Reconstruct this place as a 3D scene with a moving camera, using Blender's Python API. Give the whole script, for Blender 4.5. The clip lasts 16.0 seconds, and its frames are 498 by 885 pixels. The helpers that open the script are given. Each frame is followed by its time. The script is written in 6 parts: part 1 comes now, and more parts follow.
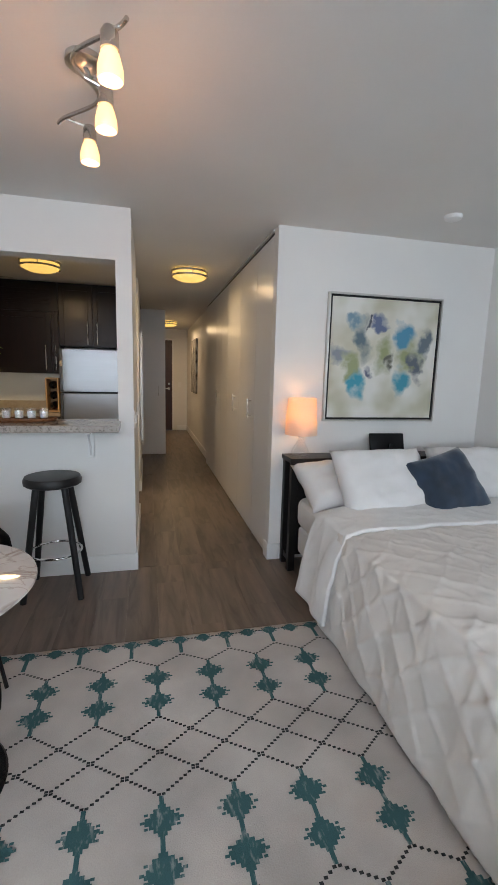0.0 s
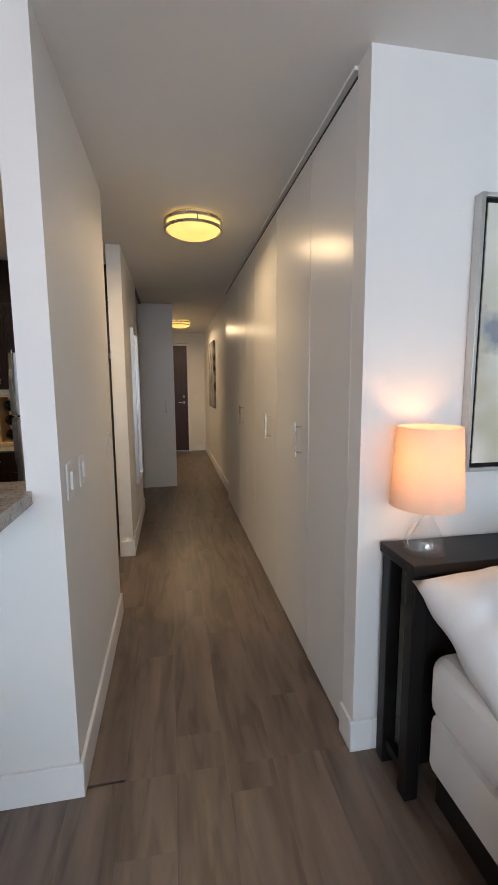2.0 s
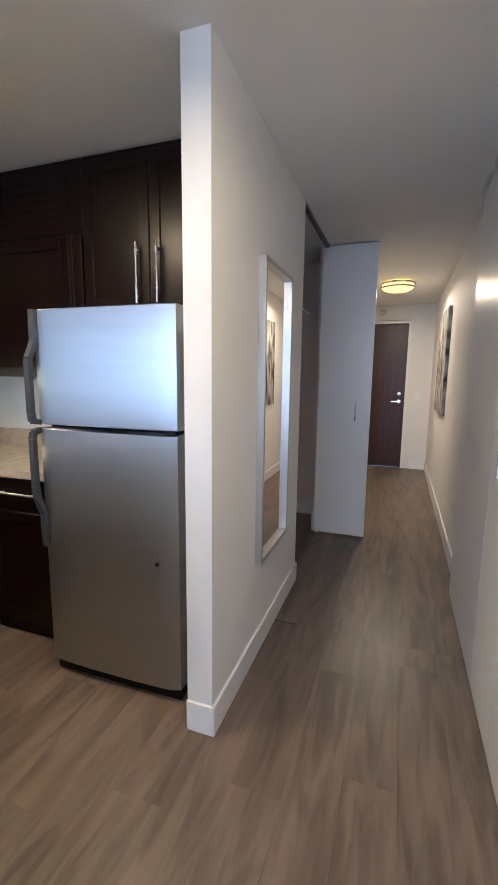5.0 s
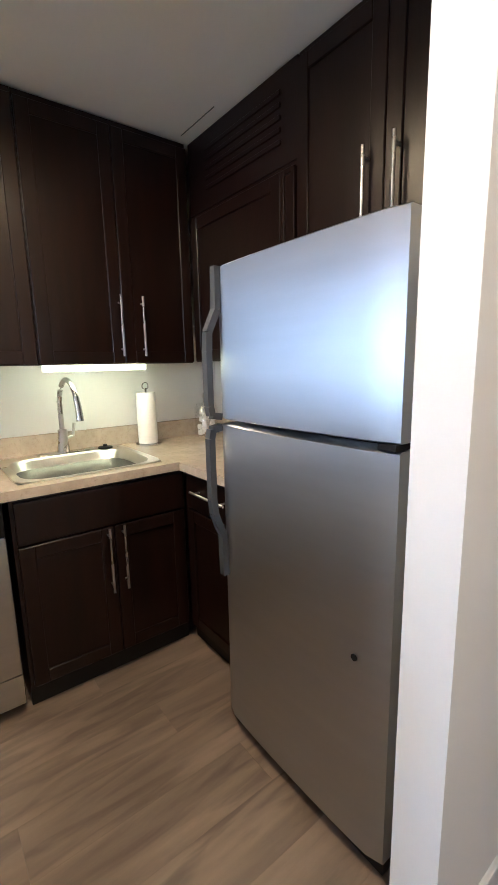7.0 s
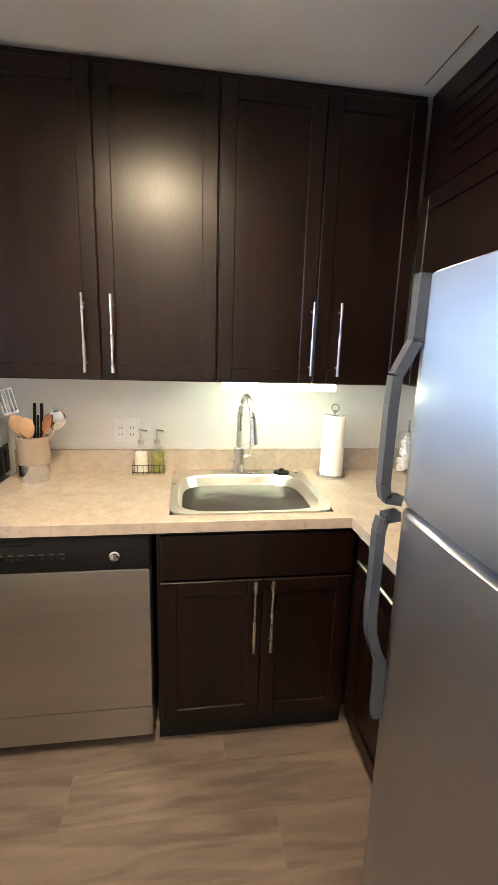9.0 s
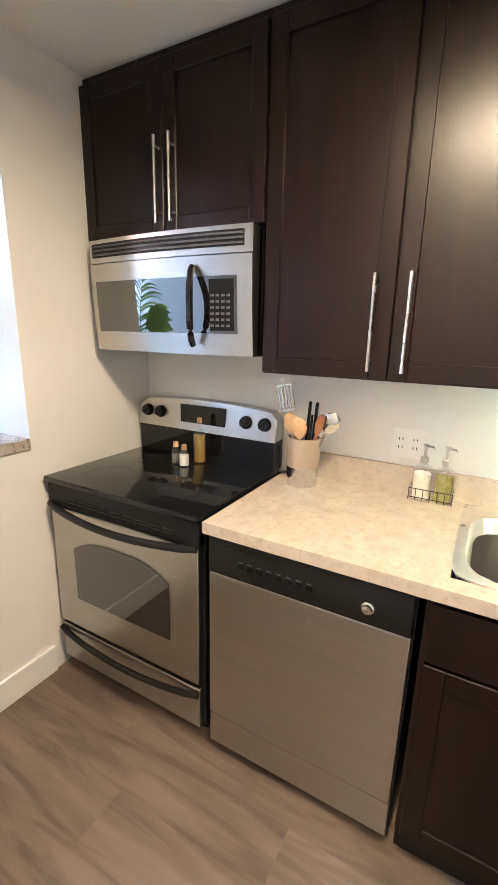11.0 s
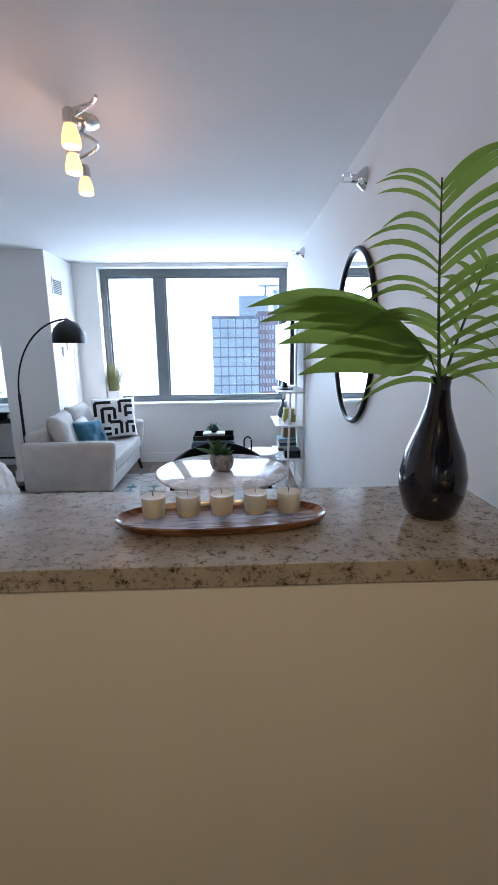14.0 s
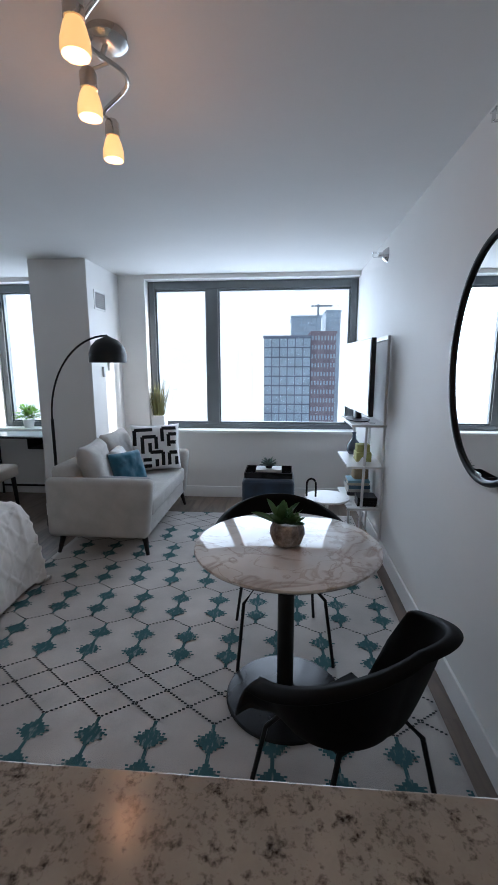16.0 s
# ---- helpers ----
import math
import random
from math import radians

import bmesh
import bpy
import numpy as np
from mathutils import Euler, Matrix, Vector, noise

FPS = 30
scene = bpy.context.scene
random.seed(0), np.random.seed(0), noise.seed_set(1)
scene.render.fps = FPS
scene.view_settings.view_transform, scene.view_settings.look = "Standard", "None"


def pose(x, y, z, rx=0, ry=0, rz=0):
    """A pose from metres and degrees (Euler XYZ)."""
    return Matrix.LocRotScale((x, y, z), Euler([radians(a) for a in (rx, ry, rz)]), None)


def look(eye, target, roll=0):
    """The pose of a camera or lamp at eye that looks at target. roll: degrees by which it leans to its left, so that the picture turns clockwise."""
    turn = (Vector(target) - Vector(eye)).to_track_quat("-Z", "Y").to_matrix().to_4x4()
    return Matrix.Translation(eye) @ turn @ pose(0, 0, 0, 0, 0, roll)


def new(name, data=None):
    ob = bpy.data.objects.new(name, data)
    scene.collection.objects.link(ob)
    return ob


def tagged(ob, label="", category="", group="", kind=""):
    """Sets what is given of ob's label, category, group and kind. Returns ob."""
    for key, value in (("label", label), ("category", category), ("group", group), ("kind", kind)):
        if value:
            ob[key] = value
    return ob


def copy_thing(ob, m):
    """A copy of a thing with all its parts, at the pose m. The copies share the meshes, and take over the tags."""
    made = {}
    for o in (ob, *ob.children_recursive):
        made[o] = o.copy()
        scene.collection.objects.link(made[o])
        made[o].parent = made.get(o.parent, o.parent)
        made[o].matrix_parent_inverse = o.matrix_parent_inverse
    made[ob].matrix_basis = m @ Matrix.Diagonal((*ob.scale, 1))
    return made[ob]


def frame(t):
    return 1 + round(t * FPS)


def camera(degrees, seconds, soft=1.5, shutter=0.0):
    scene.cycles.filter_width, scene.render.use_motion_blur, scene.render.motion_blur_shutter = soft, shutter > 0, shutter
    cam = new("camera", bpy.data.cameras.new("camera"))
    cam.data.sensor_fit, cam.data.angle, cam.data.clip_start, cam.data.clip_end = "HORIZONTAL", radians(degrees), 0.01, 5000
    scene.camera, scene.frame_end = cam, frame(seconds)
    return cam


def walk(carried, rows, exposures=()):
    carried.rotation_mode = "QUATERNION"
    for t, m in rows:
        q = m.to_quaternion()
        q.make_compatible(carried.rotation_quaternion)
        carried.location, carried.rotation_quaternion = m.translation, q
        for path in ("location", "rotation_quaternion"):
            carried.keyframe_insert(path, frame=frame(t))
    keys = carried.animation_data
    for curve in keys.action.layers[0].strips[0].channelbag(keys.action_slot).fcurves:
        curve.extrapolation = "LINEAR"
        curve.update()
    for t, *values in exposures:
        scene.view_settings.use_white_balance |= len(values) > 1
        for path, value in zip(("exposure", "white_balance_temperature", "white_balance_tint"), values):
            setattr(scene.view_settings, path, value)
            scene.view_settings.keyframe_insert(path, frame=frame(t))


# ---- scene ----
cam = camera(60.5, 16.0)
PATH = [
    (0, (0.092, -3.005, 1.408), (0.552, -1.084, 1.094), 1.5),
    (0.5, (0.104, -2.612, 1.4), (0.519, -0.677, 1.11), 0.5),
    (1, (0.172, -2.198, 1.392), (0.562, -0.256, 1.114), 0.2),
    (1.5, (0.255, -1.787, 1.392), (0.627, 0.159, 1.119), 0.2),
    (2, (0.345, -1.373, 1.395), (0.696, 0.577, 1.122), -0.4),
    (2.5, (0.443, -0.951, 1.393), (0.705, 1.013, 1.122), -0.3),
    (3, (0.484, -0.538, 1.376), (0.663, 1.435, 1.101), -0.1),
    (3.2, (0.501, -0.388, 1.405), (0.656, 1.584, 1.111), -0.2),
    (5.3, (0.608, 0.871, 1.365), (-0.185, 2.681, 1.059), 0.1),
    (5.5, (0.591, 0.933, 1.352), (-0.29, 2.703, 1.047), -0.4),
    (6, (0.529, 1.122, 1.326), (-0.601, 2.741, 1.005), 0.2),
    (6.5, (0.426, 1.275, 1.331), (-0.905, 2.727, 0.981), -0.9),
    (7, (0.321, 1.404, 1.339), (-1.241, 2.601, 0.98), -1.2),
    (7.5, (0.266, 1.545, 1.369), (-1.473, 2.459, 0.994), 0.6),
    (8, (0.204, 1.627, 1.417), (-1.615, 2.358, 1.022), 0.2),
    (8.2, (0.166, 1.652, 1.435), (-1.678, 2.316, 1.037), 0.8),
    (10.3, (-0.248, 1.754, 1.499), (-2.122, 1.222, 1.045), 1.3),
    (10.5, (-0.269, 1.737, 1.491), (-2.104, 1.087, 1.03), 1.6),
    (11, (-0.362, 1.674, 1.488), (-2.054, 0.729, 0.994), 1.3),
    (11.5, (-0.459, 1.61, 1.494), (-1.943, 0.376, 0.967), 0.3),
    (12, (-0.531, 1.54, 1.48), (-1.696, 0.004, 0.952), -0.3),
    (12.5, (-0.651, 1.476, 1.483), (-1.446, -0.282, 0.958), 1.4),
    (13, (-0.728, 1.344, 1.47), (-1.176, -0.532, 0.94), 1.2),
    (13.5, (-0.735, 1.1, 1.465), (-0.977, -0.831, 1.018), 1.1),
    (14, (-0.736, 0.84, 1.449), (-0.8, -1.111, 1.012), -0.6),
    (14.5, (-0.71, 0.549, 1.485), (-0.591, -1.407, 1.089), 0.8),
    (15, (-0.667, 0.34, 1.478), (-0.497, -1.619, 1.109), 0.8),
    (15.5, (-0.639, 0.199, 1.472), (-0.46, -1.762, 1.122), 0.1),
    (16, (-0.635, 0.092, 1.47), (-0.474, -1.871, 1.119), -0.1),
]
walk(cam, [(t, look(e, a, r)) for t, e, a, r in PATH],
     exposures=[(0, 1.2, 6300, 10), (0.5, 1.3, 6250, 10), (1, 1.38, 6200, 10), (2, 1.5, 6000, 10), (2.5, 1.62, 5800, 10), (3.2, 1.6, 5500, 10), (5.5, 2.55, 4800, 10), (7, 2.65, 4900, 10), (8, 2.8, 4900, 10), (10.5, 3.75, 4900, 10), (11.5, 3.05, 4700, 10), (12, 2.5, 4800, 10), (13, 1.8, 4800, 10), (13.5, 1.7, 5000, 10), (14, 1.35, 5300, 10), (14.5, 1.15, 5500, 10), (15.5, 0.7, 5600, 10), (16, 0.45, 5700, 10)])
SKY_W = 32      # watts of sky light through the wide window
DOME_E, BULB_E, TUBE_E = 0.42, 0.75, 3.0


# ---- world, sun, exposure ----
world = bpy.data.worlds.new("world")
scene.world = world
world.use_nodes = True
sky = world.node_tree.nodes.new("ShaderNodeTexSky")
sky.sky_type, sky.sun_disc = "NISHITA", False
sky.sun_elevation, sky.sun_rotation = radians(21), radians(251.6)
world.node_tree.nodes["Background"].inputs["Strength"].default_value = 0.15
world.node_tree.links.new(sky.outputs[0], world.node_tree.nodes["Background"].inputs["Color"])
sun = new("sun", bpy.data.lights.new("sun", "SUN"))
sun.data.energy, sun.data.angle, sun.data.color = 4.0, radians(0.5), (1.0, 0.93, 0.84)
sun.matrix_world = look((-30, -10, 12), (0, 0, 0))


def lamp(name, kind, place, energy, color, size, target=None, size_y=None):
    data = bpy.data.lights.new(name, kind)
    data.energy, data.color = energy, color
    if kind == "AREA":
        data.shape, data.size, data.size_y = "RECTANGLE" if size_y else "DISK", size, size_y or size
    else:
        data.shadow_soft_size = size
    ob = new(name, data)
    ob.matrix_world = look(place, target) if target else pose(*place)
    return ob


# sky light in the two window openings
lamp("sky_light", "AREA", (-0.27, -4.86, 1.58), SKY_W, (0.80, 0.90, 1.0), 2.2, (-0.27, 0, 1.05), 1.55)
lamp("sky_light", "AREA", (2.22, -4.86, 1.6), SKY_W * 0.45, (0.80, 0.90, 1.0), 1.0, (2.22, 0, 1.05), 1.45)

# light of the ceiling domes
lamp("dome_lamp", "AREA", (-0.88, 1.58, 2.295), 5.3, (1.0, 0.66, 0.31), 0.30, (-0.88, 1.581, 0))
lamp("dome_lamp", "AREA", (0.515, 1.50, 2.295), 2.3, (1.0, 0.68, 0.35), 0.30, (0.515, 1.501, 0))
lamp("dome_lamp", "AREA", (0.515, 5.95, 2.295), 5.5, (1.0, 0.69, 0.38), 0.30, (0.515, 5.951, 0))

# bulbs of the track light and of the table lamp
for x, y in ((-0.118, -1.063), (-0.035, -1.323), (0.0, -1.592)):
    lamp("track_bulb", "POINT", (x, y, 2.19), 0.75, (1.0, 0.46, 0.22), 0.03)
lamp("table_bulb", "POINT", (1.165, -0.125, 1.145), 0.75, (1.0, 0.50, 0.20), 0.03)

# ---- materials ----


def mat(name, color, rough=0.5, metal=0.0, vary=0.06, scale=6.0, bump=0.0, bscale=60.0, stretch=(1, 1, 1), second=None,
        trans=0.0, emit=None, power=0.0, coat=0.0, rand=0.0, mix=0.5, sheen=0.0, sharp=0.0, ior=1.45, rvary=0.08):
    m = bpy.data.materials.new(name)
    m.use_nodes = True
    n, l = m.node_tree.nodes, m.node_tree.links
    b = n["Principled BSDF"]
    b.inputs["Roughness"].default_value, b.inputs["Metallic"].default_value = rough, metal
    b.inputs["Transmission Weight"].default_value, b.inputs["Coat Weight"].default_value = trans, coat
    b.inputs["Sheen Weight"].default_value, b.inputs["IOR"].default_value = sheen, ior
    tc = n.new("ShaderNodeTexCoord")
    mp = n.new("ShaderNodeMapping")
    mp.inputs["Scale"].default_value = stretch
    l.new(tc.outputs["Object"], mp.inputs["Vector"])
    co = mp.outputs[0]
    if rand:
        oi = n.new("ShaderNodeObjectInfo")
        ad = n.new("ShaderNodeVectorMath")
        ad.operation = "MULTIPLY_ADD"
        l.new(oi.outputs["Random"], ad.inputs[0])
        ad.inputs[1].default_value = (37, 53, 11)
        l.new(co, ad.inputs[2])
        co = ad.outputs[0]
    t1 = n.new("ShaderNodeTexNoise")
    t1.inputs["Scale"].default_value, t1.inputs["Detail"].default_value = scale, 6
    l.new(co, t1.inputs["Vector"])
    t2 = n.new("ShaderNodeTexNoise")
    t2.inputs["Scale"].default_value, t2.inputs["Detail"].default_value = bscale, 4
    l.new(co, t2.inputs["Vector"])
    c = Vector(color)
    c2 = Vector(second) if second else c * (1 - 3 * vary)
    ramp = n.new("ShaderNodeValToRGB")
    ramp.color_ramp.elements[0].position, ramp.color_ramp.elements[1].position = mix - 0.2 + sharp, mix + 0.2 - sharp
    ramp.color_ramp.elements[0].color, ramp.color_ramp.elements[1].color = (*c2, 1), (*c, 1)
    l.new(t1.outputs["Fac"], ramp.inputs[0])
    hv = n.new("ShaderNodeHueSaturation")
    l.new(ramp.outputs[0], hv.inputs["Color"])
    mr = n.new("ShaderNodeMapRange")
    mr.inputs["To Min"].default_value, mr.inputs["To Max"].default_value = 1 - vary, 1 + vary
    l.new(t2.outputs["Fac"], mr.inputs["Value"])
    val = mr.outputs[0]
    if rand:
        mr2 = n.new("ShaderNodeMapRange")
        mr2.inputs["To Min"].default_value, mr2.inputs["To Max"].default_value = 1 - rand, 1 + rand
        l.new(oi.outputs["Random"], mr2.inputs["Value"])
        mu = n.new("ShaderNodeMath")
        mu.operation = "MULTIPLY"
        l.new(val, mu.inputs[0]), l.new(mr2.outputs[0], mu.inputs[1])
        val = mu.outputs[0]
    l.new(val, hv.inputs["Value"])
    l.new(hv.outputs[0], b.inputs["Base Color"])
    rr = n.new("ShaderNodeMapRange")
    rr.inputs["To Min"].default_value, rr.inputs["To Max"].default_value = max(0.0, rough - rvary), min(1.0, rough + rvary)
    l.new(t1.outputs["Fac"], rr.inputs["Value"])
    if not trans:
        l.new(rr.outputs[0], b.inputs["Roughness"])
    if bump:
        bp = n.new("ShaderNodeBump")
        bp.inputs["Strength"].default_value, bp.inputs["Distance"].default_value = bump, 0.004
        l.new(t2.outputs["Fac"], bp.inputs["Height"])
        l.new(bp.outputs[0], b.inputs["Normal"])
    if emit:
        b.inputs["Emission Color"].default_value = (*emit, 1)
        b.inputs["Emission Strength"].default_value = power
    return m


def plank_mat():
    """Grey-brown wood-look vinyl: long soft grain, darker cathedral streaks and small knots, each plank its own."""
    m = mat("plank_vinyl", (0.205, 0.158, 0.124), 0.38, vary=0.10, scale=3.2, bump=0.06, bscale=70, stretch=(6, 0.75, 1), second=(0.140, 0.108, 0.088), rand=0.035)
    n, l = m.node_tree.nodes, m.node_tree.links
    b, hv, add = n["Principled BSDF"], n["Hue/Saturation/Value"], n["Vector Math"]
    wv = n.new("ShaderNodeTexNoise")
    wv.inputs["Scale"].default_value, wv.inputs["Detail"].default_value, wv.inputs["Distortion"].default_value = 2.3, 6, 1.2
    blot = n.new("ShaderNodeTexNoise")
    blot.inputs["Scale"].default_value, blot.inputs["Detail"].default_value = 1.3, 3
    l.new(add.outputs[0], wv.inputs["Vector"]), l.new(add.outputs[0], blot.inputs["Vector"])
    last = hv.outputs[0]
    for source, lo, hi, depth in ((wv.outputs["Fac"], 0.36, 0.52, 0.70), (blot.outputs["Fac"], 0.38, 0.58, 0.80)):
        r = n.new("ShaderNodeMapRange")
        r.inputs["From Min"].default_value, r.inputs["From Max"].default_value = lo, hi
        r.inputs["To Min"].default_value, r.inputs["To Max"].default_value = depth, 1.04
        l.new(source, r.inputs["Value"])
        x = n.new("ShaderNodeVectorMath")
        x.operation = "SCALE"
        l.new(last, x.inputs[0]), l.new(r.outputs[0], x.inputs["Scale"])
        last = x.outputs[0]
    l.new(last, b.inputs["Base Color"])
    return m


def stone_mat(name, base, grey, fleck, rough):
    """Stone-print laminate: cloudy ground, grey drifts and small dark flecks gathered in patches."""
    m = mat(name, base, rough, vary=0.12, scale=14, bscale=120, second=grey, mix=0.47, bump=0.01, rvary=0.03)
    n, l = m.node_tree.nodes, m.node_tree.links
    tc = n["Texture Coordinate"]
    small, patch = n.new("ShaderNodeTexNoise"), n.new("ShaderNodeTexNoise")
    small.inputs["Scale"].default_value, small.inputs["Detail"].default_value, small.inputs["Roughness"].default_value = 120, 6, 0.72
    patch.inputs["Scale"].default_value, patch.inputs["Detail"].default_value = 42, 4
    l.new(tc.outputs["Object"], small.inputs["Vector"]), l.new(tc.outputs["Object"], patch.inputs["Vector"])
    ad = n.new("ShaderNodeMath")
    ad.operation = "MULTIPLY_ADD"
    ad.inputs[1].default_value = 0.6
    l.new(patch.outputs["Fac"], ad.inputs[0]), l.new(small.outputs["Fac"], ad.inputs[2])
    r = n.new("ShaderNodeMapRange")
    r.inputs["From Min"].default_value, r.inputs["From Max"].default_value = 0.80, 1.02
    l.new(ad.outputs[0], r.inputs["Value"])
    mx = n.new("ShaderNodeMix")
    mx.data_type = "RGBA"
    l.new(r.outputs[0], mx.inputs["Factor"]), l.new(n["Hue/Saturation/Value"].outputs[0], mx.inputs["A"])
    mx.inputs["B"].default_value = (*fleck, 1)
    l.new(mx.outputs["Result"], n["Principled BSDF"].inputs["Base Color"])
    return m


def marble_mat():
    """White marble with branching rust-brown veins and grey clouds."""
    m = mat("white_marble", (0.78, 0.76, 0.74), 0.06, vary=0.04, scale=4, bscale=18, second=(0.60, 0.57, 0.55), mix=0.45, rvary=0.02)
    n, l = m.node_tree.nodes, m.node_tree.links
    tc, last = n["Texture Coordinate"], n["Hue/Saturation/Value"].outputs[0]
    for scale, width, tone in ((3.2, 0.030, (0.24, 0.15, 0.11)), (7.5, 0.022, (0.36, 0.27, 0.22))):
        t = n.new("ShaderNodeTexNoise")
        t.inputs["Scale"].default_value, t.inputs["Detail"].default_value, t.inputs["Distortion"].default_value = scale, 5, 0.9
        l.new(tc.outputs["Object"], t.inputs["Vector"])
        d = n.new("ShaderNodeMath")
        d.operation = "SUBTRACT"
        d.inputs[1].default_value = 0.5
        l.new(t.outputs["Fac"], d.inputs[0])
        a = n.new("ShaderNodeMath")
        a.operation = "ABSOLUTE"
        l.new(d.outputs[0], a.inputs[0])
        r = n.new("ShaderNodeMapRange")
        r.inputs["From Min"].default_value, r.inputs["From Max"].default_value = width, 0.0
        r.inputs["To Max"].default_value = 0.5
        l.new(a.outputs[0], r.inputs["Value"])
        mx = n.new("ShaderNodeMix")
        mx.data_type = "RGBA"
        l.new(r.outputs[0], mx.inputs["Factor"]), l.new(last, mx.inputs["A"])
        mx.inputs["B"].default_value = (*tone, 1)
        last = mx.outputs["Result"]
    l.new(last, n["Principled BSDF"].inputs["Base Color"])
    return m


WHITE = mat("white_paint", (0.80, 0.79, 0.77), 0.6, vary=0.015, scale=2, bump=0.08, bscale=180)
CEIL = mat("ceiling_paint", (0.78, 0.77, 0.75), 0.85, vary=0.015, scale=2, bump=0.06, bscale=120)
TRIM = mat("trim_paint", (0.84, 0.84, 0.83), 0.35, vary=0.01, scale=3)
DOORW = mat("closet_lacquer", (0.76, 0.75, 0.73), 0.30, vary=0.008, scale=1, rvary=0.015)
PLANK = plank_mat()
ESPRESSO = mat("espresso_wood", (0.0115, 0.0040, 0.0027), 0.32, vary=0.35, scale=4, bscale=60, stretch=(6, 6, 0.6), second=(0.0050, 0.0020, 0.0015), bump=0.10, rvary=0.05)
BLACKWOOD = mat("black_wood", (0.014, 0.012, 0.012), 0.42, vary=0.15, scale=6, bscale=80, bump=0.06)
STEEL = mat("brushed_steel", (0.50, 0.49, 0.47), 0.30, 1.0, vary=0.03, scale=3, bump=0.02, bscale=120, stretch=(0.4, 0.4, 8), rvary=0.02)
STEELD = mat("brushed_steel_fridge", (0.52, 0.54, 0.57), 0.42, 1.0, vary=0.02, scale=2, bump=0.02, bscale=150, stretch=(1, 1, 12), rvary=0.02)
NICKEL = mat("satin_nickel", (0.62, 0.60, 0.57), 0.28, 1.0, vary=0.03)
CHROME = mat("chrome", (0.75, 0.75, 0.75), 0.12, 1.0, vary=0.02)
BLACKG = mat("black_gloss", (0.008, 0.008, 0.009), 0.06, vary=0.1, rvary=0.03)
TINTED = mat("tinted_oven_glass", (0.010, 0.010, 0.011), 0.03, vary=0.1, rvary=0.01, ior=2.3)
BLACKP = mat("black_plastic", (0.012, 0.012, 0.013), 0.38, vary=0.1, bump=0.05, bscale=200)
GREYP = mat("grey_plastic", (0.10, 0.10, 0.11), 0.4, vary=0.08)
LAMINATE = stone_mat("stone_laminate", (0.50, 0.43, 0.35), (0.42, 0.36, 0.29), (0.36, 0.30, 0.235), 0.22)
GRANITE = stone_mat("bar_laminate", (0.47, 0.43, 0.385), (0.34, 0.305, 0.27), (0.035, 0.028, 0.025), 0.16)
RUG = mat("rug_wool", (0.56, 0.52, 0.485), 0.95, vary=0.10, scale=3, bscale=260, bump=0.5, sheen=0.2)
TEAL = mat("rug_teal", (0.040, 0.115, 0.125), 0.95, vary=0.3, scale=26, bscale=220, bump=0.4, stretch=(3, 1, 1), second=(0.24, 0.28, 0.275), mix=0.37, sharp=0.12)
RUGDARK = mat("rug_dash", (0.05, 0.06, 0.062), 0.95, vary=0.3, scale=60, bscale=220)
FRAMEG = mat("window_frame_grey", (0.15, 0.17, 0.18), 0.4, vary=0.05)
LINEN = mat("white_linen", (0.80, 0.79, 0.78), 0.9, vary=0.03, scale=5, bump=0.25, bscale=320, sheen=0.2)
DUVET = mat("duvet_cotton", (0.74, 0.70, 0.655), 0.9, vary=0.04, scale=5, bump=0.25, bscale=260, sheen=0.2)
NAVY = mat("navy_velvet", (0.02, 0.045, 0.085), 0.75, vary=0.2, scale=8, bump=0.15, bscale=200, sheen=0.5)
SOFAF = mat("oatmeal_fabric", (0.50, 0.48, 0.45), 0.95, vary=0.06, scale=8, bump=0.35, bscale=420, sheen=0.2)
GREYC = mat("grey_fabric", (0.33, 0.33, 0.34), 0.95, vary=0.06, scale=8, bump=0.35, bscale=420)
TEALV = mat("teal_velvet", (0.01, 0.12, 0.19), 0.7, vary=0.15, scale=8, sheen=0.4)
MIRROR = mat("mirror_silver", (0.92, 0.92, 0.92), 0.0, 1.0, vary=0.0, rvary=0.0)
SILVERF = mat("silver_leaf", (0.60, 0.59, 0.56), 0.38, 1.0, vary=0.02, scale=4, rvary=0.02)
DOORRED = mat("mahogany_door", (0.055, 0.020, 0.018), 0.35, vary=0.15, scale=4, stretch=(6, 6, 0.5))
# pink of warm light inside the closet, put into the wall colour
PINKLIT = mat("closet_pink_lit", (0.74, 0.66, 0.62), 0.7, vary=0.02, scale=2)
ACACIA = mat("acacia_wood", (0.26, 0.115, 0.050), 0.28, vary=0.25, scale=7, stretch=(1.2, 14, 6), second=(0.085, 0.032, 0.016), mix=0.46, sharp=0.06, coat=0.3)
MARBLE = marble_mat()

PANE = bpy.data.materials.new("window_pane")
PANE.use_nodes = True
_n, _l = PANE.node_tree.nodes, PANE.node_tree.links
_t, _g, _x = (_n.new(k) for k in ("ShaderNodeBsdfTransparent", "ShaderNodeBsdfGlossy", "ShaderNodeMixShader"))
_x.inputs[0].default_value = 0.05
_g.inputs["Roughness"].default_value = 0.0
_l.new(_t.outputs[0], _x.inputs[1]), _l.new(_g.outputs[0], _x.inputs[2])
_l.new(_x.outputs[0], _n["Material Output"].inputs["Surface"])
GLASS = PANE.copy()
GLASS.name = "clear_glass"
GLASS.node_tree.nodes["Mix Shader"].inputs[0].default_value = 0.13
GLASS.node_tree.nodes["Transparent BSDF"].inputs["Color"].default_value = (0.985, 0.99, 0.99, 1)
GLASS.node_tree.nodes["Glossy BSDF"].inputs["Roughness"].default_value = 0.02
